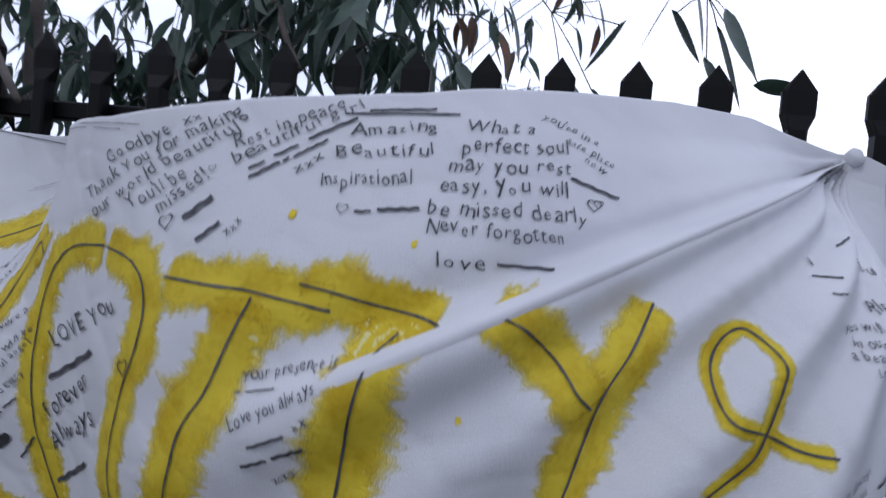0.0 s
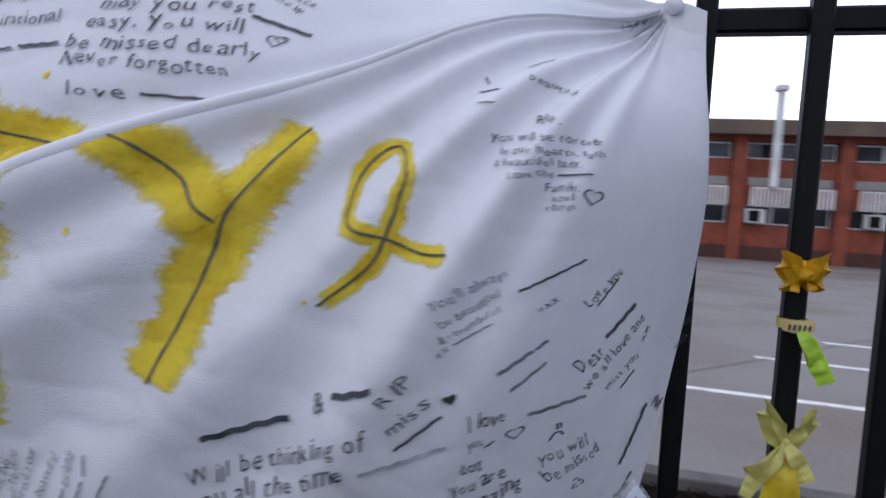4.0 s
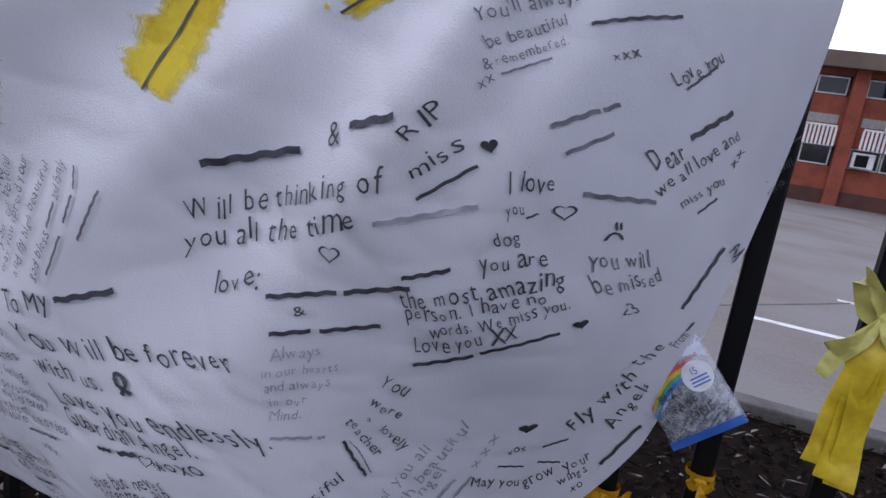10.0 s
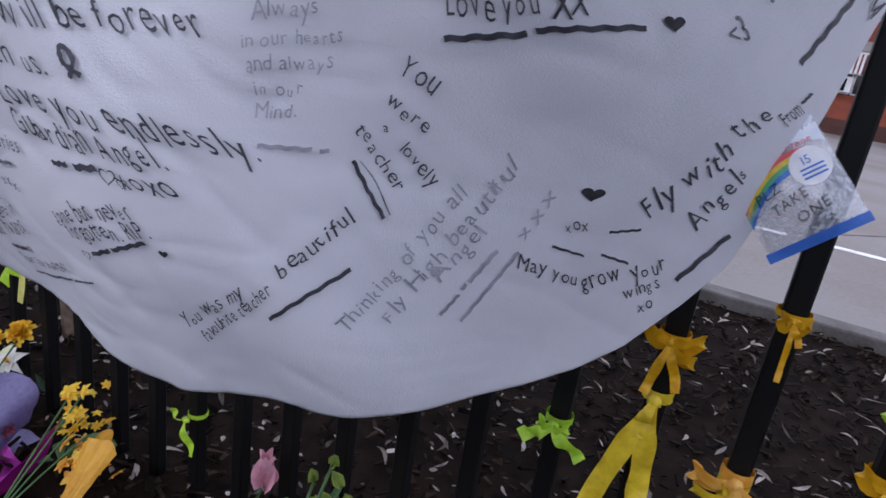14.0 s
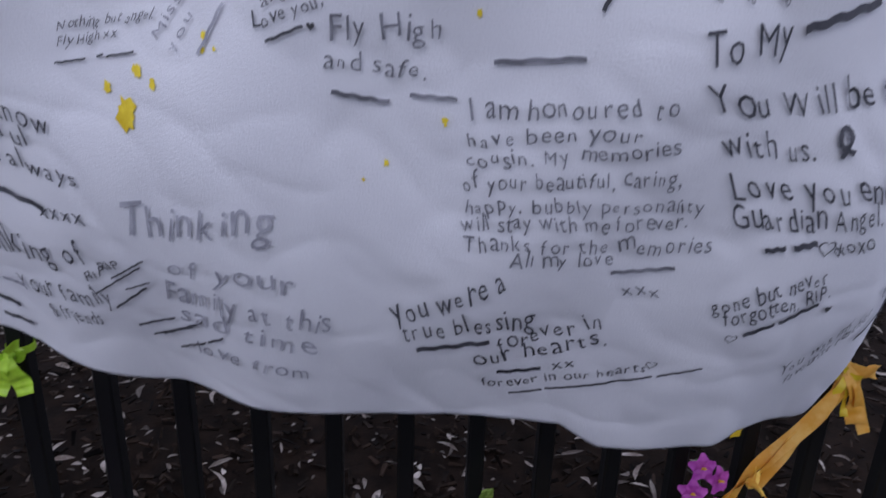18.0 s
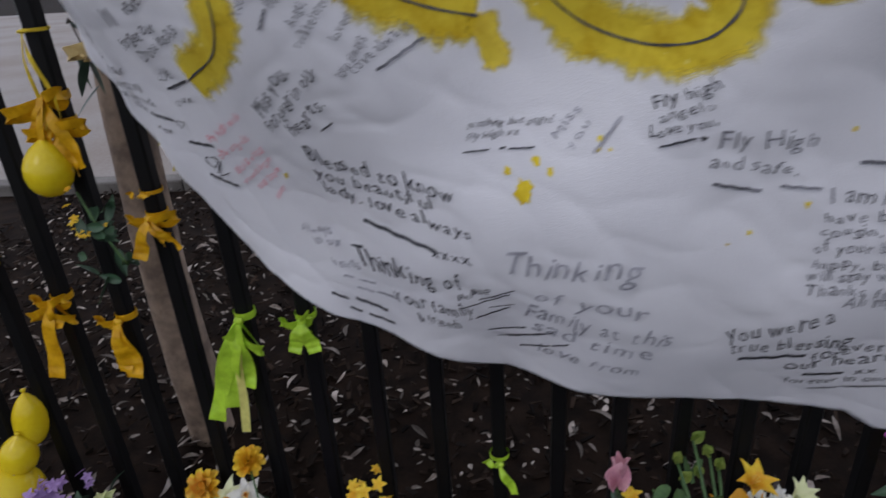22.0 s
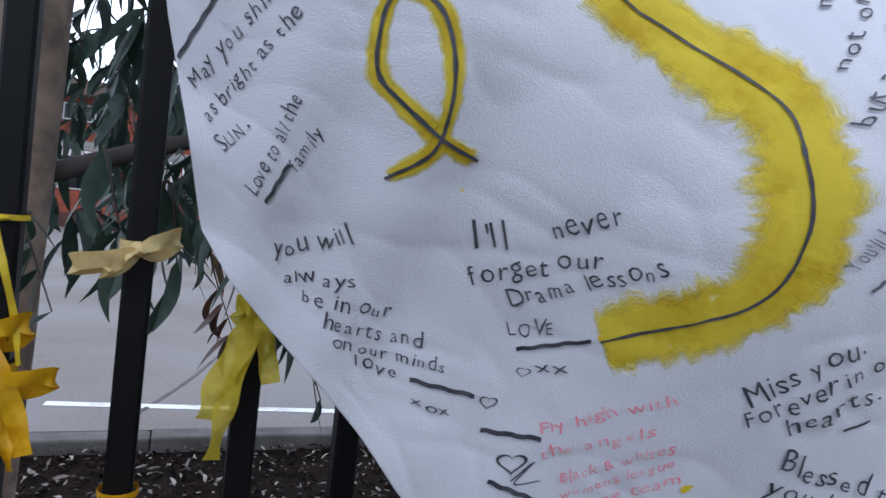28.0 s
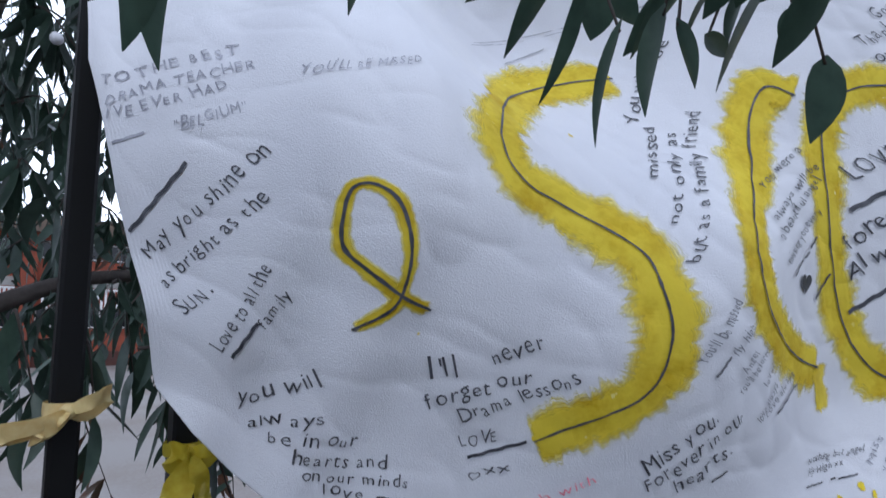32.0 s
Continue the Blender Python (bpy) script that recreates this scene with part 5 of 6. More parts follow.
for dx, w in ((-0.03, 0.034), (0.005, 0.036), (-0.012, 0.03)):
    o = ribbon_tail(pale, SATIN["yellow"], dx, -0.235 + abs(dx), w, 0.4)
    o["label"] = "long yellow satin tail"
bow(7, 0.715, "gold", "gold braided bow with two tails on a picket", ((0.034, 0.02), (-0.034, 0.022), (0.03, -0.012)), ((0.022, -0.06, 0.013), (-0.016, -0.075, 0.013)), 0.017)
bow(8, 0.79, "gold", "small gold bow with a long hanging tail", ((0.016, 0.008), (-0.014, 0.008)), ((0.002, -0.075, 0.007), (0.012, -0.025, 0.008)), 0.011)
bow(9, 0.72, "lime", "lime satin ribbon hanging in a loop on a picket", ((-0.03, 0.006),), ((0.045, -0.06, 0.024), (0.03, -0.10, 0.022, 0.9)), 0.018)
bow(9, 0.62, "gold", "gold bow tied low on a black picket", ((0.03, 0.02), (-0.03, 0.02)), ((0.02, -0.055, 0.016), (-0.02, -0.06, 0.016)), 0.018)
amber = bow(8, 0.55, "amber", "amber organza bow with long streamers on the fence", ((0.05, -0.01), (-0.05, 0.005)), ((0.035, -0.11, 0.03), (0.055, -0.13, 0.02)), 0.026)
for a, w in (((-0.20, -0.30), 0.026), ((-0.17, -0.27), 0.020), ((-0.12, -0.24), 0.016)):
    ribbon_tail(amber, SATIN["amber"], *a, w, 0.9, mid=0.03)["label"] = "sheer amber streamer"
bow(8, 0.535, "yellow", "bright yellow bow of narrow ribbon on a picket", ((0.03, -0.005), (-0.045, -0.004), (-0.02, 0.02)), ((-0.03, -0.07, 0.012), (0.01, -0.08, 0.012)), 0.013)
bow(7, 0.625, "yellow", "flat yellow ribbon hanging long from a picket", (), ((0.012, -0.16, 0.03, 0.6), (-0.012, -0.05, 0.02), (-0.055, -0.21, 0.03, 0.5)), 0.024)
bow(6, 0.53, "lime", "wide yellow-green satin bow on a black picket", ((0.02, 0.010), (-0.02, 0.008)), ((0.052, -0.03, 0.02, 0.3), (-0.042, -0.028, 0.022, 0.3)), 0.016)
bow(0, 0.204, "lime", "small lime ribbon tied at the fence foot", (), ((-0.03, 0.022, 0.014), (0.032, -0.07, 0.018)), 0.014)
bow(-2, 0.68, "lime", "lime ribbon hanging from a picket", (), ((0.022, -0.10, 0.026, 0.7), (0.034, -0.035, 0.014, 0.4)), 0.014)
bow(-3, 0.562, "lime", "lime satin bow with two short tails", ((-0.036, 0.006), (0.016, 0.022)), ((-0.018, -0.062, 0.026, 0.2), (0.024, -0.062, 0.03, 0.2)), 0.018)
long_lime = bow(-4, 0.565, "lime", "bunch of long pale lime ribbons on a picket", ((0.032, -0.06), (-0.03, -0.04)), ((-0.088, -0.235, 0.036, 0.4), (-0.045, -0.2, 0.034, 0.5), (0.0, -0.15, 0.03)), 0.022)
ribbon_tail(long_lime, SATIN["pale"], -0.03, -0.265, 0.018, 0.2)["label"] = "narrow printed tail"
chiffon = bow(-4, 1.045, "sheer", "sheer yellow chiffon ribbon hanging from the fence", ((0.028, 0.008), (-0.02, 0.006)), ((-0.045, -0.12, 0.034, 0.9), (-0.035, -0.165, 0.024, 1.0), (0.02, -0.08, 0.022)), 0.022)
bow(-5, 1.10, "peach", "cream peach ribbon bow tied across a picket", ((0.034, 0.018), (-0.056, -0.016), (-0.03, -0.018)), ((-0.03, -0.02, 0.014),), 0.02, 0.012)
bow(-5, 0.785, "gold", "gold and pale curled bow on a picket", ((0.05, 0.012), (-0.035, 0.006), (0.03, -0.03)), ((-0.03, -0.075, 0.026), (0.055, -0.055, 0.012), (0.026, -0.05, 0.010, 1.2)), 0.018)
bow(-5, 0.83, "gold", "narrow gold band tied round a picket", (), ((0.022, 0.008, 0.009), (-0.02, 0.012, 0.009)), 0.01)
bow(-6, 1.12, "yellow", "thin yellow string tied round a picket", (), ((0.03, -0.14, 0.007, 0.9), (-0.004, -0.16, 0.006, 0.6)), 0.008)
bow(-6, 0.965, "gold", "gold ribbon bow with a curling tail", ((0.055, 0.004), (-0.05, -0.012)), ((0.03, -0.09, 0.014, 1.1), (-0.01, -0.06, 0.02)), 0.02)
bow(-6, 0.565, "gold", "flat golden ribbon knotted on a picket", ((-0.036, 0.01),), ((0.012, -0.125, 0.042, 0.3), (-0.004, -0.11, 0.03, 0.4)), 0.02)
bow(-7, 0.61, "gold", "golden satin bow with a broad tail", ((0.035, -0.03), (-0.05, -0.025), (-0.03, 0.014), (0.03, 0.016)), ((-0.035, -0.17, 0.032, 0.2), (0.01, -0.05, 0.022)), 0.02)
bow(-8, 0.74, "yellow", "yellow ribbon bow on a black picket", ((0.04, 0.01), (-0.04, 0.012)), ((0.015, -0.11, 0.026), (-0.02, -0.09, 0.024)), 0.022)


# ---- balloons ----
def balloon(x, y, z, r, label, tip=(0, 0, 1), longer=1.15):
    """A tied balloon: a drop-shaped skin, its neck and knot; tip points from the belly to the neck."""
    ob = thing("balloon", label, "balloon", (x, y, z), "yellow balloons")
    prof = [(0.0, -1.0 * longer), (0.35, -0.95 * longer), (0.66, -0.78 * longer), (0.88, -0.5 * longer), (0.99, -0.15 * longer), (0.98, 0.2 * longer), (0.84, 0.56 * longer), (0.58, 0.88 * longer), (0.3, 1.1 * longer), (0.11, 1.22 * longer), (0.07, 1.27 * longer)]
    q = Vector(tip).normalized().to_track_quat("Z", "Y").to_matrix().to_4x4()
    n = 24
    verts, faces = [], []
    for rr, h in prof:
        verts += [q @ Vector((rr * r * math.cos(2 * math.pi * i / n), rr * r * math.sin(2 * math.pi * i / n), h * r)) for i in range(n)]
    for j in range(len(prof) - 1):
        faces += [(j * n + i, j * n + (i + 1) % n, (j + 1) * n + (i + 1) % n, (j + 1) * n + i) for i in range(n)]
    smooth(part("skin", (verts, faces), BALLOON, ob))
    top_at = q @ Vector((0, 0, 1.27 * longer * r))
    pts = [top_at, top_at + (q @ Vector((0, 0, 0.05 * r))), top_at + (q @ Vector((0, 0, 0.2 * r)))]
    smooth(part("knot", tube_data(pts, [0.07 * r, 0.11 * r, 0.16 * r], 10), BALLOON, ob))
    return ob


balloon(-1.03, -0.13, 0.19, 0.068, "round yellow balloon resting among the flowers", (-0.4, 0.1, 1), 1.02)
balloon(-1.005, -0.10, 0.275, 0.038, "small yellow balloon above a larger one", (0.3, 0, 1), 1.2)
balloon(-0.985, -0.06, 0.335, 0.034, "half-deflated yellow balloon hanging on string", (0.15, 0, 1), 1.8)
lemon = balloon(-0.755, -0.055, 0.89, 0.040, "small pear-shaped yellow balloon hanging by a ribbon", (0.05, 0.1, 1), 1.15)
smooth(part("ribbon", band_data(curve_points([(0.005, 0.0, 0.055), (0.014, 0.0, 0.09), (0.02, 0.01, 0.125)], 8), (1, 0, 0), [0.012] * 9), SATIN["gold"], lemon))
bow(-6, 1.01, "gold", "wide gold bow holding a hanging balloon", ((0.03, 0.012), (-0.075, -0.022)), ((-0.03, -0.055, 0.016), (0.04, -0.12, 0.02)), 0.022)
balloon(0.93, -0.09, 0.085, 0.062, "plain yellow balloon at the foot of the fence", (0.6, 0.2, -0.4), 1.0)
balloon(1.07, -0.10, 0.06, 0.055, "yellow balloon lying beside another on the ground", (0.8, -0.2, 0.2), 1.0)
balloon(-0.98, -0.05, 0.70, 0.04, "small yellow balloon tied to the fence", (0.2, 0.8, 0.4), 1.2)


# ---- flowers ----
def petal_data(m, length, width, cup, curl, n=5, tip=0.25):
    """A curved petal growing along local y, cupped across and curled towards z."""
    verts, faces = [], []
    for i in range(n + 1):
        t = i / n
        w = width * (math.sin(math.pi * (0.12 + 0.88 * t) ** 0.9) if t < 1 else tip * 0.4)
        w = max(w, width * 0.12)
        for s in (-1, -0.5, 0, 0.5, 1):
            verts.append(m @ Vector((s * w / 2, length * t * math.cos(curl * t), cup * width * s * s * (1 - 0.4 * t) + length * math.sin(curl * t) * t)))
        if i:
            o = 5 * (i - 1)
            faces += [(o + k, o + k + 1, o + k + 6, o + k + 5) for k in range(4)]
    return verts, faces


def facing(at, way, roll=0.0):
    return Matrix.Translation(at) @ Vector(way).normalized().to_track_quat("Z", "Y").to_matrix().to_4x4() @ Matrix.Rotation(roll, 4, "Z")


def rose(ob, at, way, r, mat, rim=None):
    """Petals in a spiral from a closed heart to open outer ones."""
    rng = random.Random(int(at[0] * 5000))
    base = facing(at, way)
    for name, ring, m in (("bloom", ((4, 0.34, 1.25), (5, 0.55, 1.0), (6, 0.8, 0.72)), mat), ("outer_petals", ((6, 1.0, 0.42), (6, 1.15, 0.18)), rim or mat)):
        pieces = []
        for count, rr, lift in ring:
            for i in range(count):
                a = 2 * math.pi * (i + rng.uniform(-0.15, 0.15)) / count + rr * 4
                q = base @ Matrix.Rotation(a, 4, "Z") @ Matrix.Translation((0, 0.08 * r, -0.1 * r * rr)) @ Matrix.Rotation(lift, 4, "X")
                pieces.append(petal_data(q, r * (0.75 + 0.35 * rr), r * (0.75 + 0.3 * rr), 0.32, -0.55 * rr + 0.25, 5, 0.9))
        smooth(part(name, join(*pieces), m, ob))


def lily(ob, at, way, r, mat, stamen=True, shut=0.0, count=6):
    base = facing(at, way)
    pieces = []
    for i in range(count):
        q = base @ Matrix.Rotation(2 * math.pi * i / count + 0.2 * (i % 2), 4, "Z") @ Matrix.Rotation(0.75 + shut, 4, "X")
        pieces.append(petal_data(q, r, r * 0.52 * (1.15 if i % 2 else 0.9), 0.3, -0.9 + shut, 6, 0.2))
    smooth(part("petals", join(*pieces), mat, ob))
    if stamen:
        sp = [tube_data([base @ Vector((0, 0, 0)), base @ Vector((0.12 * r * math.cos(i), 0.12 * r * math.sin(i), 0.5 * r))], [0.0012, 0.002], 5) for i in range(0, 6)]
        part("stamens", join(*sp), PETAL["orange"], ob)


def small_flowers(ob, centre, spread, count, size, mat, seed, name="blossom", up=(0, -0.5, 1)):
    rng = random.Random(seed)
    for i in range(count):
        at = Vector(centre) + Vector((rng.gauss(0, spread[0]), rng.gauss(0, spread[1]), rng.gauss(0, spread[2])))
        at.z = max(at.z, 0.02)
        base = facing(at, Vector(up) + Vector((rng.gauss(0, 0.5), rng.gauss(0, 0.4), rng.gauss(0, 0.3))))
        n = rng.choice((5, 5, 6))
        s = size * rng.uniform(0.75, 1.25)
        pieces = [petal_data(base @ Matrix.Rotation(2 * math.pi * j / n, 4, "Z") @ Matrix.Rotation(0.35, 4, "X"), s, s * 0.7, 0.2, -0.35, 3, 0.6) for j in range(n)]
        smooth(part(name, join(*pieces), mat, ob))


def stems(ob, root, heads, r=0.0022):
    for h in heads:
        mid = (Vector(root) + Vector(h)) / 2 + Vector((0.01, 0.0, 0.015))
        smooth(part("stem", tube_data(curve_points([root, mid, h], 6), [r] * 7, 6), STEM, ob))


def foliage(ob, centre, spread, count, length, seed, mat=None):
    rng = random.Random(seed)
    for i in range(count):
        at = Vector(centre) + Vector((rng.gauss(0, spread[0]), rng.gauss(0, spread[1]), rng.gauss(0, spread[2])))
        at.z = max(at.z, 0.03)
        m = facing(at, (rng.gauss(0, 0.6), -0.6 + rng.gauss(0, 0.4), 0.7 + rng.gauss(0, 0.3)), rng.uniform(0, 6.28))
        smooth(part("leaf", petal_data(m, length * rng.uniform(0.7, 1.3), length * 0.42, 0.15, rng.uniform(-0.6, 0.2), 5, 0.15), mat or ROSELEAF, ob))


def wrap(ob, root, head, r, mat, seed, turn=0.0, sweep=5.4, name="wrapping", start_r=0.018, ruffle=0.16):
    """Paper folded round the stems: a crumpled cone open to one side, with a pleated, uneven rim."""
    root, head = Vector(root), Vector(head)
    axis = head - root
    base = Matrix.Translation(root) @ axis.normalized().to_track_quat("Z", "Y").to_matrix().to_4x4()
    nu, nv = 44, 12
    verts, faces = [], []
    for j in range(nv + 1):
        t = j / nv
        for i in range(nu + 1):
            a = turn + sweep * (i / nu - 0.5)
            crumple = noise.noise(Vector((a * 1.6, t * 2.5, seed)))
            fine = noise.noise(Vector((a * 5, t * 7, seed + 4)))
            rad = start_r + (r - start_r) * t ** 1.25 * (1 + 0.30 * crumple + ruffle * t * math.sin(a * 5 + seed)) + 0.006 * fine
            h = axis.length * t * (1 + 0.22 * t * noise.noise(Vector((a * 1.1, 9, seed))) + 0.10 * t * math.sin(a * 3 + seed))
            p = base @ Vector((rad * math.cos(a), rad * math.sin(a), h))
            p.z = max(p.z, 0.008 + 0.004 * fine)
            verts.append(p)
    for j in range(nv):
        for i in range(nu):
            o = j * (nu + 1) + i
            faces.append((o, o + 1, o + nu + 2, o + nu + 1))
    return smooth(part(name, (verts, faces), mat, ob))


G = "bouquets laid at the fence"


def bouquet(label):
    return thing("bouquet", label, "bouquet", (0, 0, 0), G)


# lilac paper, magenta foil, roses and lilies
b = bouquet("lilac-wrapped bouquet with yellow rose, orange rose and white lilies")
wrap(b, (-0.34, -0.38, 0.0), (-0.455, -0.18, 0.085), 0.145, WRAP["lilac"], 1.3, 0.4)
wrap(b, (-0.25, -0.38, 0.0), (-0.345, -0.23, 0.11), 0.125, WRAP["magenta"], 5.7, -1.4, 3.6, "foil")
rose(b, (-0.53, -0.045, 0.215), (0.1, -0.7, 0.8), 0.030, PETAL["yellow"])
rose(b, (-0.645, -0.055, 0.145), (-0.1, -0.8, 0.7), 0.036, PETAL["orange"], PETAL["yellow"])
lily(b, (-0.585, -0.06, 0.12), (0, -0.8, 0.6), 0.052, PETAL["cream"])
lily(b, (-0.54, -0.07, 0.14), (0.3, -0.6, 0.7), 0.045, PETAL["white"])
lily(b, (-0.56, -0.13, 0.06), (-0.2, -0.8, 0.4), 0.046, PETAL["cream"])
rose(b, (-0.385, -0.20, 0.12), (0.2, -0.6, 0.8), 0.026, PETAL["wine"])
rose(b, (-0.35, -0.20, 0.11), (0.4, -0.6, 0.8), 0.022, PETAL["wine"])
stems(b, (-0.36, -0.38, 0.03), [(-0.53, -0.045, 0.205), (-0.645, -0.055, 0.135), (-0.585, -0.06, 0.11), (-0.54, -0.07, 0.13), (-0.405, -0.1, 0.09)])
foliage(b, (-0.54, -0.13, 0.09), (0.06, 0.04, 0.03), 12, 0.05, 3)
small_flowers(b, (-0.69, -0.12, 0.05), (0.03, 0.03, 0.02), 10, 0.009, PETAL["white"], 5)

# yellow kangaroo-paw bunch in golden paper
b = bouquet("bunch of small yellow flowers in golden paper")
wrap(b, (-0.11, -0.25, 0.0), (-0.12, -0.11, 0.11), 0.05, WRAP["gold"], 2.2, 0.8, 3.4)
small_flowers(b, (-0.27, -0.08, 0.13), (0.035, 0.025, 0.035), 26, 0.016, PETAL["yellow"], 8)
small_flowers(b, (-0.20, -0.13, 0.07), (0.04, 0.03, 0.02), 10, 0.022, PETAL["orange"], 18)
stems(b, (-0.2, -0.32, 0.02), [(-0.3, -0.08, 0.15), (-0.27, -0.07, 0.16), (-0.24, -0.08, 0.13), (-0.21, -0.1, 0.1)])
foliage(b, (-0.25, -0.12, 0.06), (0.04, 0.03, 0.02), 14, 0.045, 9, STEM)

# plum bouquet with pink and mauve flowers
b = bouquet("plum-wrapped bouquet of mauve, pink and white flowers")
wrap(b, (-0.87, -0.31, 0.0), (-0.92, -0.16, 0.15), 0.13, WRAP["plum"], 3.1, 0.2)
small_flowers(b, (-0.93, -0.13, 0.19), (0.05, 0.04, 0.025), 30, 0.016, material("mauve_petal", (0.42, 0.28, 0.55), 0.55, (0.3, 0.18, 0.42), 26, through_light=0.2), 21)
rose(b, (-0.96, -0.23, 0.15), (0.1, -0.8, 0.6), 0.036, material("coral_petal", (0.75, 0.10, 0.16), 0.55, (0.55, 0.05, 0.1), 26, through_light=0.2))
lily(b, (-0.91, -0.23, 0.14), (0.5, -0.6, 0.5), 0.055, PETAL["pink"], False, 0.55, 5)
lily(b, (-0.85, -0.12, 0.17), (0.9, -0.2, 0.5), 0.055, PETAL["cream"], False, 0.7, 4)
foliage(b, (-0.93, -0.15, 0.15), (0.07, 0.05, 0.03), 16, 0.05, 31)

# spotted gift paper and orange lilies in front
b = bouquet("bouquet of yellow lilies in spotted gift paper")
wrap(b, (-0.62, -0.42, 0.0), (-0.65, -0.30, 0.12), 0.10, WRAP["spotted"], 7.7, 0.3)
for i, (x, y, z, c) in enumerate(((-0.80, -0.24, 0.09, "yellow"), (-0.74, -0.2, 0.11, "yellow"), (-0.86, -0.3, 0.06, "orange"), (-0.69, -0.22, 0.10, "orange"))):
    lily(b, (x, y, z), (0.1 * i, -0.7, 0.8), 0.05, PETAL[c])
foliage(b, (-0.76, -0.27, 0.06), (0.06, 0.05, 0.02), 12, 0.05, 41)

b = bouquet("low mixed posy of orange, white and yellow flowers")
small_flowers(b, (-0.74, -0.40, 0.07), (0.07, 0.05, 0.02), 18, 0.02, PETAL["yellow"], 141)
small_flowers(b, (-0.82, -0.46, 0.06), (0.05, 0.04, 0.02), 12, 0.022, PETAL["orange"], 143)
small_flowers(b, (-0.58, -0.34, 0.06), (0.05, 0.04, 0.02), 14, 0.014, PETAL["white"], 145)
foliage(b, (-0.72, -0.38, 0.05), (0.09, 0.06, 0.015), 22, 0.055, 147)

# cut lilies in bud
b = bouquet("green lily stems with unopened buds and yellow lily")
heads = [(0.37, -0.06, 0.245), (0.40, -0.05, 0.29), (0.43, -0.06, 0.265), (0.45, -0.065, 0.235), (0.38, -0.07, 0.205), (0.415, -0.07, 0.22)]
stems(b, (0.41, -0.30, 0.02), heads, 0.003)
for i, h in enumerate(heads):
    lily(b, h, (0.5 * math.sin(i * 2.1), -0.3, 0.9), 0.036, material("lily_bud", (0.34, 0.40, 0.10), 0.5, (0.22, 0.32, 0.06), 30, through_light=0.2), False, 0.82, 4)
foliage(b, (0.405, -0.09, 0.13), (0.03, 0.03, 0.05), 16, 0.06, 51, STEM)
lily(b, (0.515, -0.07, 0.195), (0.2, -0.3, 0.9), 0.055, PETAL["yellow"], True, 0.35)
lily(b, (0.43, -0.12, 0.13), (-0.2, -0.7, 0.5), 0.06, PETAL["yellow"])

# golden-wrapped bunch with white flowers
b = bouquet("golden-paper bunch with small white flowers")
wrap(b, (0.50, -0.2, 0.0), (0.49, -0.09, 0.17), 0.05, WRAP["gold"], 4.4, 0.9, 3.6)
small_flowers(b, (0.56, -0.09, 0.14), (0.035, 0.03, 0.025), 20, 0.014, PETAL["white"], 61)
small_flowers(b, (0.30, -0.09, 0.10), (0.04, 0.03, 0.015), 14, 0.022, PETAL["yellow"], 63)
small_flowers(b, (0.26, -0.13, 0.07), (0.04, 0.03, 0.015), 12, 0.014, PETAL["white"], 65)
lily(b, (0.60, -0.08, 0.17), (0.3, -0.3, 0.9), 0.05, PETAL["cream"], False, 0.5)
foliage(b, (0.5, -0.13, 0.08), (0.07, 0.03, 0.02), 14, 0.05, 67)

b = bouquet("single pale pink lily bud with leaves")
lily(b, (0.255, -0.06, 0.17), (0.05, 0, 1), 0.085, PETAL["pink"], False, 0.74, 4)
stems(b, (0.27, -0.3, 0.02), [(0.255, -0.06, 0.175)], 0.003)
foliage(b, (0.265, -0.1, 0.08), (0.03, 0.03, 0.03), 12, 0.05, 71)
lily(b, (0.16, -0.12, 0.07), (-0.3, -0.7, 0.6), 0.06, PETAL["pink"], False, 0.4)

# orchid spray
b = bouquet("purple orchid spray with golden throats at the fence")
spine = [(0.84, -0.30, 0.03), (0.815, -0.12, 0.16), (0.795, -0.06, 0.27), (0.775, -0.05, 0.37)]
smooth(part("stem", tube_data(curve_points(spine, 12), [0.003] * 13, 6), STEM, b))
for i, (x, y, z) in enumerate(((0.715, -0.07, 0.285), (0.745, -0.075, 0.265), (0.70, -0.08, 0.245), (0.74, -0.09, 0.215), (0.715, -0.09, 0.195), (0.755, -0.10, 0.165), (0.725, -0.11, 0.145), (0.76, -0.12, 0.11), (0.735, -0.13, 0.09))):
    base = facing((x + 0.06, y, z * 1.1 + 0.055), (0.4 * math.sin(i * 1.9), -1, 0.25))
    pieces = [petal_data(base @ Matrix.Rotation(2 * math.pi * j / 5, 4, "Z") @ Matrix.Rotation(0.25, 4, "X"), 0.026, 0.025, 0.12, -0.3, 4, 0.8) for j in range(5)]
    fl = smooth(part("orchid_bloom", join(*pieces), PETAL["orchid"], b))
    smooth(part("throat", petal_data(base @ Matrix.Rotation(0.9, 4, "X"), 0.014, 0.010, 0.5, 0.4, 4, 0.5), PETAL["yellow"], fl))
lily(b, (0.845, -0.09, 0.35), (0.8, -0.4, 0.4), 0.04, PETAL["orange"], False, 0.4, 4)
lily(b, (0.855, -0.1, 0.27), (0.8, -0.4, 0.2), 0.045, PETAL["yellow"], False, 0.3, 5)
foliage(b, (0.83, -0.12, 0.14), (0.03, 0.04, 0.06), 18, 0.06, 81)

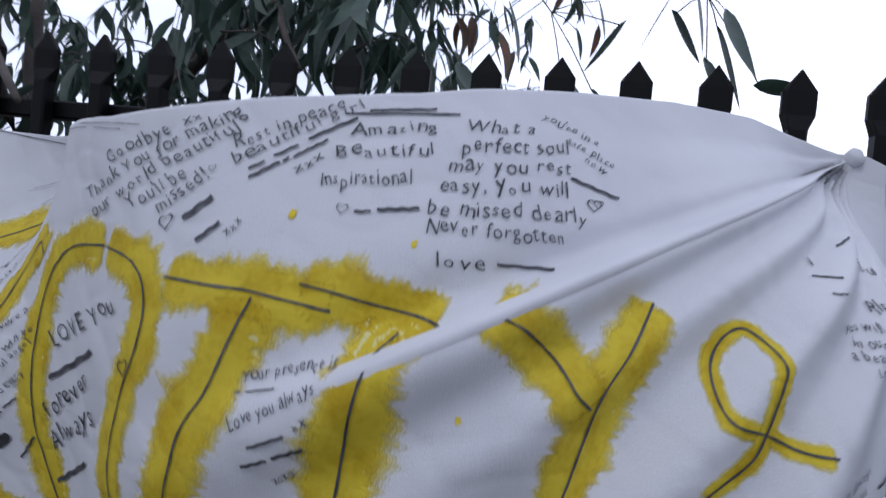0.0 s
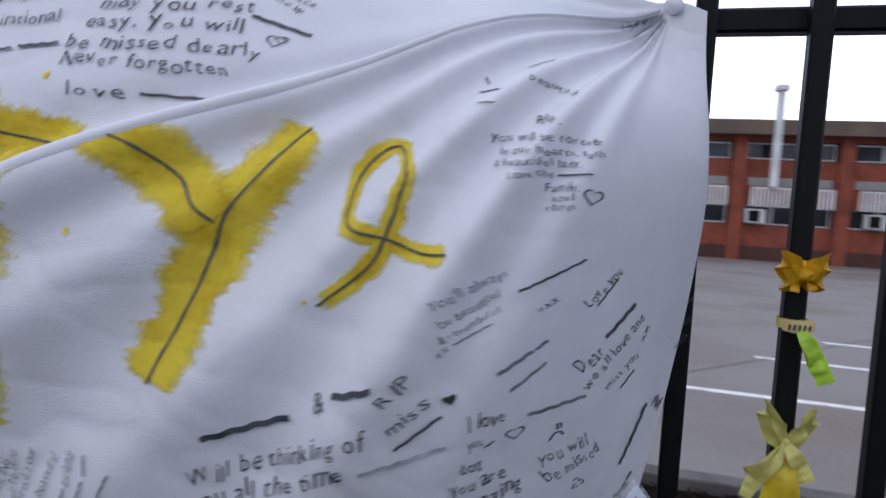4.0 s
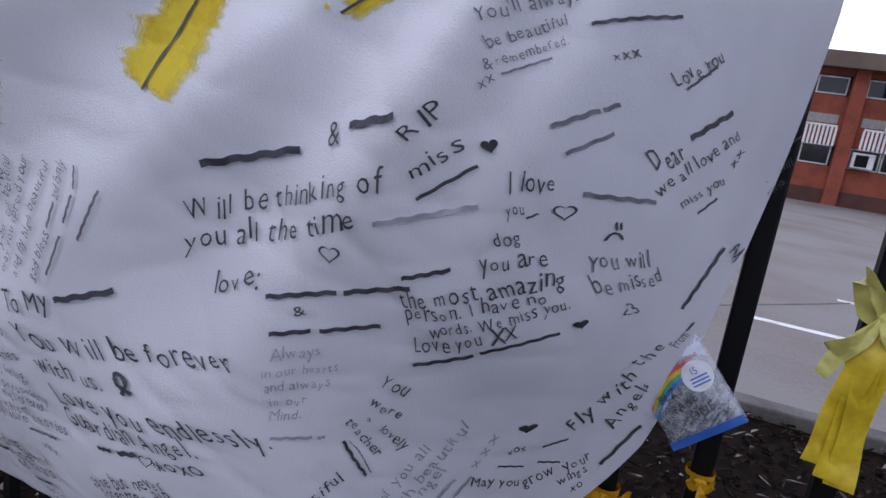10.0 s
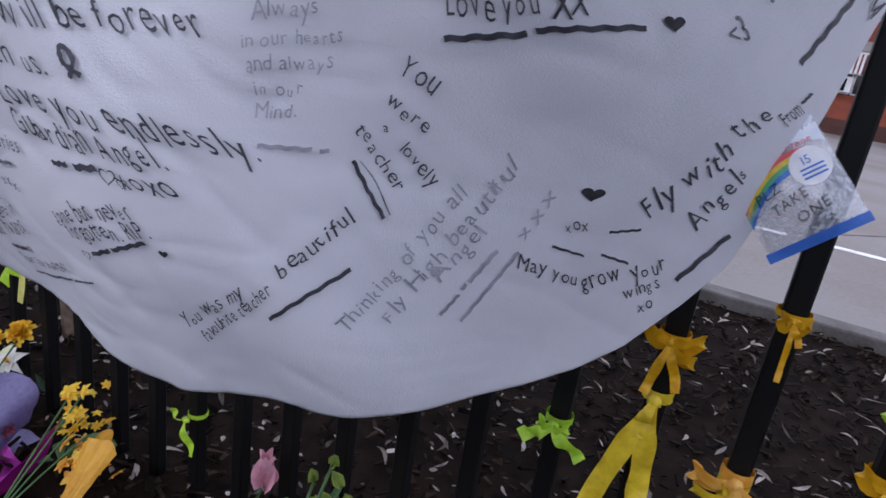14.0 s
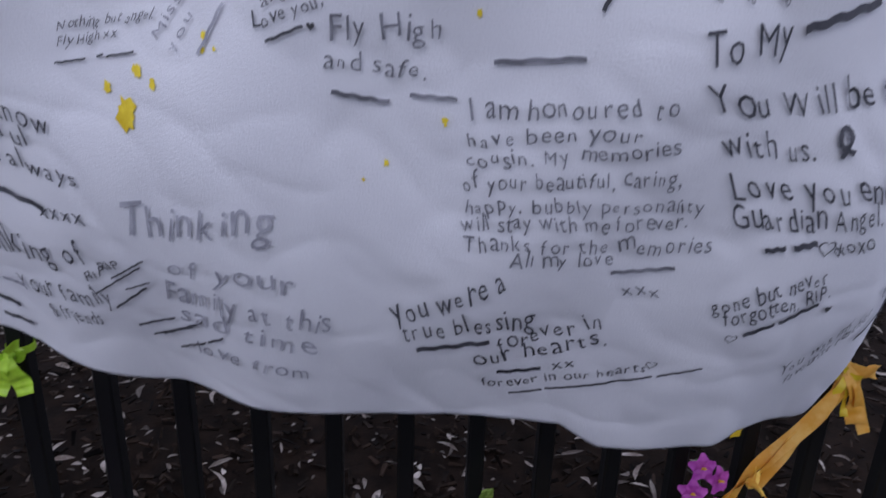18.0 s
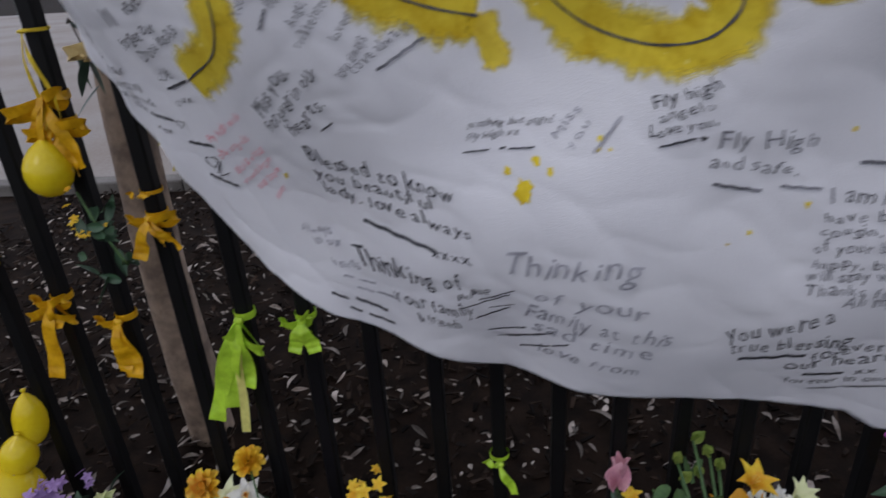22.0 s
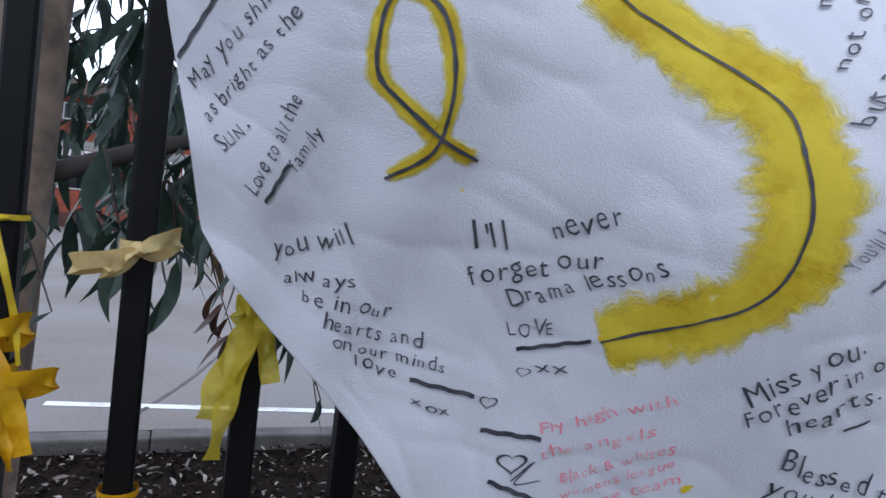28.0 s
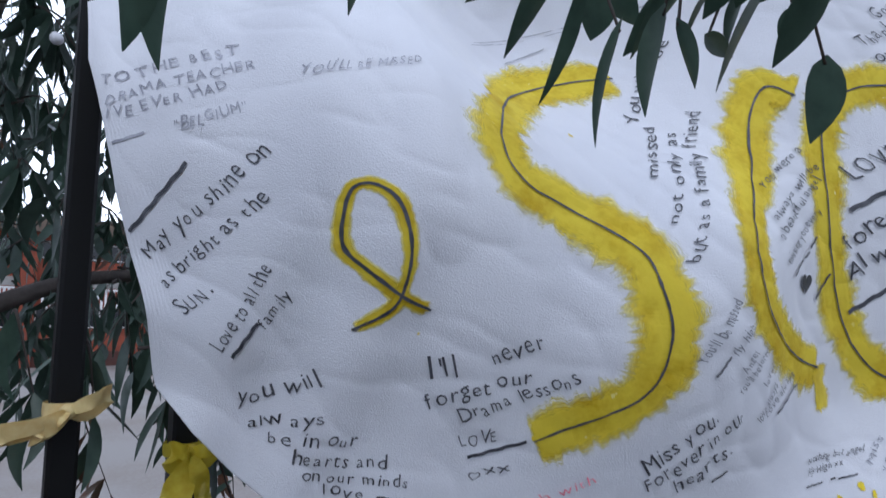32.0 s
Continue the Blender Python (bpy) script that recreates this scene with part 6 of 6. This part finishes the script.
b = bouquet("mixed bunch of yellow and cream flowers by the balloons")
wrap(b, (1.12, -0.26, 0.0), (1.12, -0.13, 0.14), 0.08, WRAP["lilac"], 8.8, 0.2, 4.0)
small_flowers(b, (1.12, -0.10, 0.17), (0.05, 0.03, 0.03), 24, 0.018, PETAL["yellow"], 91)
small_flowers(b, (1.16, -0.12, 0.12), (0.05, 0.03, 0.03), 14, 0.016, PETAL["cream"], 93)
foliage(b, (1.12, -0.13, 0.1), (0.06, 0.04, 0.03), 14, 0.05, 95)

# sprig with rose leaves tied high on the fence
b = thing("flower_sprig", "sprig of dark rose leaves with small yellow flowers", "flower", (0, 0, 0))
smooth(part("stem", tube_data(curve_points([(-0.735, -0.03, 0.84), (-0.70, -0.05, 0.78), (-0.665, -0.05, 0.70)], 8), [0.0025] * 9, 6), STEM, b))
foliage(b, (-0.69, -0.05, 0.755), (0.022, 0.012, 0.03), 20, 0.045, 97)
small_flowers(b, (-0.725, -0.06, 0.79), (0.02, 0.01, 0.03), 9, 0.009, PETAL["yellow"], 99)

# ---- clear zip bag of balloons ----
FILM = bpy.data.materials.new("clear_plastic_film")
FILM.use_nodes = True
fn, fk = FILM.node_tree.nodes, FILM.node_tree.links
clear, gloss, haze = fn.new("ShaderNodeBsdfTransparent"), fn.new("ShaderNodeBsdfGlossy"), fn.new("ShaderNodeBsdfDiffuse")
clear.inputs["Color"].default_value, haze.inputs["Color"].default_value = (0.93, 0.94, 0.96, 1), (0.7, 0.74, 0.8, 1)
gloss.inputs["Roughness"].default_value = 0.12
m1, m2 = fn.new("ShaderNodeMixShader"), fn.new("ShaderNodeMixShader")
wrinkle = fn.new("ShaderNodeTexNoise")
wrinkle.inputs["Scale"].default_value, wrinkle.inputs["Detail"].default_value = 14, 2
thin = fn.new("ShaderNodeMapRange")
thin.inputs["From Min"].default_value, thin.inputs["From Max"].default_value, thin.inputs["To Min"].default_value, thin.inputs["To Max"].default_value = 0.4, 0.7, 0.10, 0.5
fk.new(wrinkle.outputs["Fac"], thin.inputs["Value"])
fk.new(thin.outputs["Result"], m1.inputs["Fac"])
fk.new(clear.outputs["BSDF"], m1.inputs[1])
fk.new(haze.outputs["BSDF"], m1.inputs[2])
m2.inputs["Fac"].default_value = 0.12
fk.new(m1.outputs["Shader"], m2.inputs[1])
fk.new(gloss.outputs["BSDF"], m2.inputs[2])
fk.new(m2.outputs["Shader"], fn["Material Output"].inputs["Surface"])

bag = thing("party_bag", "clear plastic zip bag of balloons hung on the fence", "plastic bag", (0.959, -0.140, 0.961))
bag.rotation_euler = (radians(-8), radians(-44), radians(-6))
BW, BH = 0.048, 0.064


def bag_point(u, v, out=0.0):
    """Across and up the bag's front, which bulges a little."""
    return Vector((u * BW, -0.012 * (1 - u * u) * (1 - v * v) - 0.002 * noise.noise(Vector((u * 3, v * 3, 1))) - out, v * BH))


def bag_patch(name, rows, mat, label="", out=0.0006, n=16):
    """rows: for each step across, the low and high edge."""
    vs, fs = [], []
    for i in range(n + 1):
        u = rows[0] + (rows[1] - rows[0]) * i / n
        lo, hi = rows[2](u), rows[3](u)
        for j in range(5):
            vs.append(bag_point(u, lo + (hi - lo) * j / 4, out))
        if i:
            o = 5 * (i - 1)
            fs += [(o + j, o + 5 + j, o + 6 + j, o + 1 + j) for j in range(4)]
    return smooth(part(name, (vs, fs), mat, bag, label))


front = bag_patch("film", (-1, 1, lambda u: -1, lambda u: 1), FILM, "clear wrinkled film", 0.0, 20)
back = bag_patch("film", (-1, 1, lambda u: -1, lambda u: 1), FILM, "", -0.012, 20)
SKY = material("printed_blue", (0.05, 0.16, 0.52), 0.35, (0.04, 0.12, 0.42), 40)
bag_patch("zip_strip", (-1.04, 1.04, lambda u: -1.0, lambda u: -0.84), SKY, "blue printed bottom strip", 0.001)
bag_patch("header", (-1, 1, lambda u: 0.60 - 0.22 * u * u, lambda u: 0.98), material("printed_white", (0.72, 0.76, 0.82), 0.35, (0.6, 0.66, 0.76), 60), "white printed header", 0.0006)
for i, c in enumerate(((0.70, 0.10, 0.12), (0.78, 0.55, 0.05), (0.10, 0.42, 0.20), (0.06, 0.20, 0.60))):
    bag_patch("rainbow_stripe", (-1, 0.62, lambda u, i=i: 0.34 - 0.08 * i - 0.30 * u * u + 0.2 * u, lambda u, i=i: 0.42 - 0.08 * i - 0.30 * u * u + 0.2 * u), material("printed_stripe", c, 0.35, None, 60), "", 0.0009)


def bag_word(word, u, v, h, wide, mats, out=0.0016, slant=0.0):
    w = 0.0
    for i, ch in enumerate(word):
        if ch != " ":
            vs, fs, adv = GLYPHS[ch]
            part("printed_letter", ([bag_point(u + (w + p.x) * wide, v + p.y * h + slant * (w + p.x), out) for p in vs], fs), mats[i % len(mats)], bag)
            w += adv
        else:
            w += 0.3


RED, GREEN, PURPLE = material("print_red", (0.62, 0.05, 0.08), 0.4), material("print_green", (0.08, 0.38, 0.14), 0.4), material("print_purple", (0.30, 0.06, 0.42), 0.4)
bag_word("Balloons", -0.92, 0.66, 0.38, 0.40, (RED, SKY, GREEN, PURPLE, RED, SKY))
bag_word("for everyone", -0.35, 0.46, 0.16, 0.19, (RED,))
bag_patch("label", (0.18, 0.94, lambda u: 0.12 - 0.30 * math.sqrt(max(0, 1 - ((u - 0.56) / 0.38) ** 2)), lambda u: 0.12 + 0.30 * math.sqrt(max(0, 1 - ((u - 0.56) / 0.38) ** 2))), material("label_white", (0.80, 0.81, 0.83), 0.4), "round white label", 0.0014, 24)
bag_word("15", 0.42, 0.16, 0.20, 0.24, (SKY,), 0.0022)
for i in range(3):
    bag_patch("print_bar", (0.36, 0.80, lambda u, i=i: 0.08 - i * 0.07, lambda u, i=i: 0.11 - i * 0.07), SKY, "", 0.0022, 6)
bag_word("PLZ", -0.66, -0.12, 0.24, 0.30, (INKS["bold_ink"],), 0.0024, 0.04)
bag_word("TAKE", -0.46, -0.38, 0.24, 0.28, (INKS["bold_ink"],), 0.0024, 0.04)
bag_word("ONE", -0.12, -0.62, 0.24, 0.32, (INKS["bold_ink"],), 0.0024, 0.04)

# ---- gum tree ----
tree = thing("gum_tree", "smooth-barked young gum tree with drooping sickle leaves", "tree", (-0.80, 0.30, 0))
TX, TY = -0.80, 0.30


def limb(pts, r0, r1, mat, name="limb", n=16, sides=10):
    rel = [(x - TX, y - TY, z) for x, y, z in pts]
    c = curve_points(rel, n)
    rad = [(r0 + (r1 - r0) * i / n) * (1 + 0.08 * noise.noise(Vector((i * 0.6, r0 * 90, 2)))) for i in range(n + 1)]
    return smooth(part(name, tube_data(c, rad, sides), mat, tree))


limb([(-0.80, 0.30, -0.05), (-0.815, 0.30, 0.5), (-0.80, 0.31, 1.0), (-0.79, 0.36, 1.5)], 0.062, 0.046, BARK, "trunk", 24, 14)
limb([(-0.79, 0.36, 1.48), (-0.72, 0.6, 1.75), (-0.66, 0.78, 2.1), (-0.62, 0.9, 2.8)], 0.042, 0.02, TWIG)
limb([(-0.79, 0.35, 1.45), (-0.95, 0.45, 1.9), (-1.2, 0.7, 2.5)], 0.034, 0.012, TWIG)
limb([(-0.80, 0.33, 1.15), (-0.5, 0.55, 1.27), (-0.1, 0.75, 1.28), (0.4, 0.9, 1.4)], 0.017, 0.006, TWIG)
limb([(-0.70, 0.65, 1.82), (-0.45, 0.55, 2.0), (-0.2, 0.45, 2.12), (0.1, 0.35, 2.2)], 0.022, 0.008, TWIG)
limb([(-0.66, 0.78, 2.1), (-0.3, 0.8, 2.2), (0.1, 0.7, 2.3), (0.55, 0.45, 2.3)], 0.02, 0.006, TWIG)
limb([(-0.20, 0.45, 2.12), (-0.1, 0.2, 1.95), (0.0, 0.1, 1.82)], 0.012, 0.004, TWIG)
limb([(-0.79, 0.36, 1.5), (-0.7, 0.1, 1.75), (-0.55, -0.1, 1.82), (-0.3, -0.3, 1.72), (-0.1, -0.45, 1.62)], 0.02, 0.004, TWIG)
limb([(0.1, 0.35, 2.2), (0.5, 0.15, 2.25), (0.8, 0.0, 2.2), (1.0, -0.05, 2.05)], 0.008, 0.003, TWIG)


def leaf_at(rng, at, length, width, drop=1.0, heading=None):
    """A hanging leaf: its base at a point, pointing down with a little swing."""
    swing = heading if heading is not None else rng.uniform(0, 6.28)
    pitch_down = drop * rng.uniform(0.75, 1.25) * 1.25
    m = Matrix.Translation(at) @ Matrix.Rotation(swing, 4, "Z") @ Matrix.Rotation(pitch_down, 4, "X") @ Matrix.Rotation(rng.uniform(-1.3, 1.3), 4, "Y")
    return blade_data(length, width, rng.uniform(-0.22, 0.22), m, 7, 0.10)


def spray(a, b, count, size, seed, red=0.0, twig=0.0028):
    """A thin twig from a to b, bowing down, with leaves along it."""
    rng = random.Random(seed)
    rel = [Vector((p[0] - TX, p[1] - TY, p[2])) for p in (a, b)]
    mid = (rel[0] + rel[1]) / 2 + Vector((rng.uniform(-0.03, 0.03), rng.uniform(-0.03, 0.03), 0.05))
    c = curve_points([rel[0], mid, rel[1]], 10)
    t = smooth(part("twig", tube_data(c, [twig * (1 - 0.07 * i) for i in range(11)], 5), TWIG, tree))
    pieces = []
    for i in range(count):
        p = c[min(10, int(rng.uniform(1, 10.9)))]
        pieces.append(leaf_at(rng, p, size * rng.uniform(0.65, 1.25), size * rng.uniform(0.14, 0.24), rng.uniform(0.6, 1.1)))
    smooth(part("leaves", join(*pieces), LEAF_RED if rng.random() < red else LEAF, t))


rng = random.Random(12)
for i in range(105):
    x, y = rng.uniform(-1.5, 0.45), rng.uniform(0.25, 1.7)
    z = rng.uniform(1.72, 2.75) if x > -0.35 or rng.random() < 0.6 else rng.uniform(1.35, 1.9)
    spray((x, y, z), (x + rng.uniform(-0.22, 0.22), y + rng.uniform(-0.2, 0.2), z - rng.uniform(0.05, 0.25)), rng.randint(10, 16), rng.uniform(0.08, 0.13), 100 + i, 0.06)
for i in range(110):
    x, y = rng.uniform(-1.5, 0.25), rng.uniform(-0.02, 0.9)
    z = rng.uniform(1.86, 2.4) if y < 0.12 else rng.uniform(1.74, 2.3)
    spray((x, y, z), (x + rng.uniform(-0.25, 0.25), y + rng.uniform(-0.1, 0.2), z - rng.uniform(0.0, 0.15)), rng.randint(9, 14), rng.uniform(0.09, 0.15), 600 + i, 0.06)
for i in range(95):
    x, y = rng.uniform(-0.72, 0.35), rng.uniform(0.45, 1.7)
    z = rng.uniform(1.0, 1.95)
    spray((x, y, z), (x + rng.uniform(-0.15, 0.15), y + rng.uniform(-0.15, 0.15), z - rng.uniform(0.1, 0.25)), rng.randint(8, 13), rng.uniform(0.08, 0.11), 300 + i, 0.12)
dense = random.Random(77)
for i in range(75):
    x, y, z = dense.uniform(-0.88, -0.12), dense.uniform(0.5, 1.5), dense.uniform(1.14, 1.95)
    spray((x, y, z), (x + dense.uniform(-0.15, 0.15), y + dense.uniform(-0.15, 0.15), z - dense.uniform(0.06, 0.2)), dense.randint(9, 14), dense.uniform(0.08, 0.12), 900 + i, 0.1)
for i, (x, y, z) in enumerate(((-0.66, 0.06, 1.06), (-0.60, 0.05, 1.03), (-0.53, 0.05, 1.02), (-0.46, 0.06, 0.98), (-0.41, 0.07, 0.88), (-0.73, 0.08, 0.98), (-0.56, 0.07, 1.1))):
    spray((x, y, z + 0.14), (x + 0.03, y, z + 0.03), 7, 0.085, 400 + i, 0.1)

# leaves hanging before the sheet, and over its top edge
def leaf_between(ob, a, b, width, turn):
    """A leaf from its base a to its tip b."""
    a, b = (Vector((p[0] - TX, p[1] - TY, p[2])) for p in (a, b))
    a = a + (a - b) * 0.12
    width *= 1.1
    way = b - a
    m = Matrix.Translation(a) @ (-way).normalized().to_track_quat("Y", "Z").to_matrix().to_4x4() @ Matrix.Rotation(turn, 4, "Y")
    return smooth(part("leaf", blade_data(way.length, width, 0.10 * math.sin(turn * 5), m, 8, 0.10), LEAF, ob))


def hanging(a, b, leaves):
    rel = [Vector((p[0] - TX, p[1] - TY, p[2])) for p in (a, tuple((u + v) / 2 for u, v in zip(a, b)), b)]
    c = curve_points(rel, 8)
    t = smooth(part("twig", tube_data(c, [0.003 - 0.0002 * i for i in range(9)], 5), TWIG, tree))
    for i, (p, q, w) in enumerate(leaves):
        base = Vector((p[0] - TX, p[1] - TY, p[2]))
        near = min(c, key=lambda v: (v - base).length)
        smooth(part("petiole", tube_data([near, (near + base) / 2 + Vector((0, 0, 0.006)), base], [0.0012] * 3, 5), TWIG, t))
        leaf_between(t, p, q, w, 0.5 * math.sin(i * 2.4 + p[0] * 20))


hanging((-0.637, -0.368, 1.697), (-0.660, -0.447, 1.465), (((-0.652, -0.456, 1.409), (-0.650, -0.429, 1.348), 0.021), ((-0.632, -0.454, 1.408), (-0.626, -0.426, 1.343), 0.017), ((-0.674, -0.460, 1.407), (-0.670, -0.444, 1.374), 0.02), ((-0.684, -0.423, 1.426), (-0.674, -0.405, 1.390), 0.023), ((-0.659, -0.443, 1.425), (-0.661, -0.425, 1.392), 0.018)))
hanging((-0.511, -0.394, 1.727), (-0.534, -0.473, 1.496), (((-0.566, -0.462, 1.439), (-0.553, -0.449, 1.406), 0.01), ((-0.544, -0.455, 1.452), (-0.539, -0.439, 1.422), 0.013), ((-0.524, -0.507, 1.429), (-0.532, -0.476, 1.386), 0.018), ((-0.475, -0.487, 1.453), (-0.490, -0.459, 1.429), 0.017), ((-0.535, -0.462, 1.436), (-0.496, -0.477, 1.424), 0.014), ((-0.537, -0.486, 1.449), (-0.524, -0.478, 1.427), 0.015), ((-0.553, -0.446, 1.463), (-0.548, -0.430, 1.436), 0.014)))
hanging((-0.345, -0.430, 1.736), (-0.368, -0.509, 1.505), (((-0.399, -0.491, 1.465), (-0.422, -0.451, 1.439), 0.014), ((-0.390, -0.460, 1.503), (-0.398, -0.435, 1.481), 0.018), ((-0.397, -0.527, 1.453), (-0.405, -0.477, 1.391), 0.022), ((-0.375, -0.524, 1.433), (-0.375, -0.481, 1.361), 0.013), ((-0.361, -0.546, 1.399), (-0.353, -0.517, 1.325), 0.012), ((-0.357, -0.524, 1.433), (-0.352, -0.512, 1.407), 0.022), ((-0.301, -0.488, 1.494), (-0.268, -0.496, 1.449), 0.029)))
hanging((-0.290, -0.492, 1.725), (-0.312, -0.571, 1.494), (((-0.302, -0.570, 1.457), (-0.309, -0.515, 1.403), 0.027), ((-0.328, -0.558, 1.416), (-0.316, -0.533, 1.351), 0.022), ((-0.333, -0.573, 1.402), (-0.316, -0.572, 1.361), 0.017), ((-0.280, -0.566, 1.447), (-0.278, -0.539, 1.412), 0.017), ((-0.289, -0.592, 1.466), (-0.283, -0.560, 1.426), 0.025), ((-0.345, -0.564, 1.473), (-0.337, -0.546, 1.441), 0.022)))
hanging((-0.220, -0.525, 1.730), (-0.243, -0.604, 1.499), (((-0.246, -0.593, 1.452), (-0.241, -0.544, 1.384), 0.032), ((-0.229, -0.609, 1.479), (-0.231, -0.572, 1.449), 0.026), ((-0.251, -0.633, 1.436), (-0.247, -0.593, 1.387), 0.031), ((-0.241, -0.571, 1.458), (-0.233, -0.550, 1.418), 0.016), ((-0.206, -0.612, 1.394), (-0.198, -0.594, 1.339), 0.027), ((-0.283, -0.600, 1.477), (-0.275, -0.582, 1.445), 0.023)))
hanging((-0.294, -0.420, 1.808), (-0.317, -0.499, 1.577), (((-0.410, -0.439, 1.527), (-0.414, -0.416, 1.501), 0.024), ((-0.332, -0.450, 1.550), (-0.326, -0.424, 1.512), 0.027), ((-0.338, -0.492, 1.517), (-0.337, -0.467, 1.489), 0.022), ((-0.285, -0.506, 1.540), (-0.274, -0.484, 1.502), 0.026), ((-0.264, -0.537, 1.521), (-0.254, -0.507, 1.473), 0.031), ((-0.273, -0.569, 1.506), (-0.266, -0.539, 1.466), 0.03)))
hanging((-0.209, -0.504, 1.751), (-0.232, -0.583, 1.520), (((-0.237, -0.603, 1.502), (-0.228, -0.585, 1.472), 0.028), ((-0.208, -0.616, 1.502), (-0.201, -0.591, 1.469), 0.032), ((-0.255, -0.585, 1.463), (-0.251, -0.569, 1.441), 0.019), ((-0.198, -0.588, 1.448), (-0.192, -0.575, 1.422), 0.019), ((-0.277, -0.521, 1.460), (-0.281, -0.486, 1.422), 0.022), ((-0.252, -0.546, 1.426), (-0.238, -0.559, 1.409), 0.02), ((-0.194, -0.617, 1.488), (-0.183, -0.597, 1.449), 0.027)))
hanging((0.599, 0.197, 2.198), (0.748, 0.077, 1.983), (((0.698, 0.087, 1.950), (0.747, 0.063, 1.861), 0.035), ((0.786, 0.072, 1.947), (0.834, 0.045, 1.831), 0.046), ((0.769, 0.054, 1.910), (0.813, 0.026, 1.776), 0.039), ((0.755, 0.057, 1.860), (0.791, 0.036, 1.771), 0.045), ((0.840, 0.043, 1.821), (0.917, 0.021, 1.814), 0.036), ((0.728, 0.079, 1.998), (0.749, 0.058, 1.874), 0.039), ((0.689, 0.088, 1.979), (0.643, 0.088, 1.883), 0.02)))
hanging((0.326, 0.325, 2.207), (0.475, 0.206, 1.992), (((0.614, 0.162, 1.954), (0.552, 0.168, 1.863), 0.031), ((0.566, 0.192, 2.011), (0.586, 0.176, 1.929), 0.029), ((0.530, 0.176, 1.946), (0.543, 0.164, 1.883), 0.015), ((0.387, 0.228, 2.010), (0.422, 0.202, 1.883), 0.027), ((0.355, 0.246, 1.978), (0.376, 0.232, 1.917), 0.021), ((0.509, 0.173, 1.856), (0.563, 0.150, 1.789), 0.043), ((0.572, 0.152, 1.822), (0.608, 0.137, 1.782), 0.033), ((0.295, 0.251, 1.886), (0.360, 0.222, 1.796), 0.044)))

# ---- distant tree beside the building ----
far = thing("street_tree", "leafy tree standing beside the brick building", "tree", (13.4, 25, slope(25)))
smooth(part("trunk", tube_data(curve_points([(0, 0, 0), (0.1, 0, 1.6), (0, 0.1, 3.2)], 8), [0.17 - 0.012 * i for i in range(9)], 10), BARK, far))
rng = random.Random(77)
for i in range(9):
    a = rng.uniform(0, 6.28)
    tipp = Vector((1.6 * math.cos(a), 1.6 * math.sin(a), rng.uniform(3.6, 5.2)))
    smooth(part("limb", tube_data(curve_points([(0, 0.05, rng.uniform(1.8, 3.0)), tipp * 0.6 + Vector((0, 0, 1.0)), tipp], 6), [0.07 - 0.009 * j for j in range(7)], 6), BARK, far))
pieces = []
for i in range(1500):
    d = Vector((rng.gauss(0, 1), rng.gauss(0, 1), rng.gauss(0, 0.8)))
    d = d.normalized() * rng.uniform(0.5, 1.0) ** 0.5
    p = Vector((d.x * 2.0, d.y * 2.0, 4.2 + d.z * 1.8))
    if noise.noise(p * 0.9) < -0.12:
        continue
    m = Matrix.Translation(p) @ Euler((rng.uniform(0, 6), rng.uniform(0, 6), rng.uniform(0, 6))).to_matrix().to_4x4()
    pieces.append(blade_data(rng.uniform(0.2, 0.36), rng.uniform(0.09, 0.16), 0.1, m, 3))
part("crown", join(*pieces), LEAF, far)
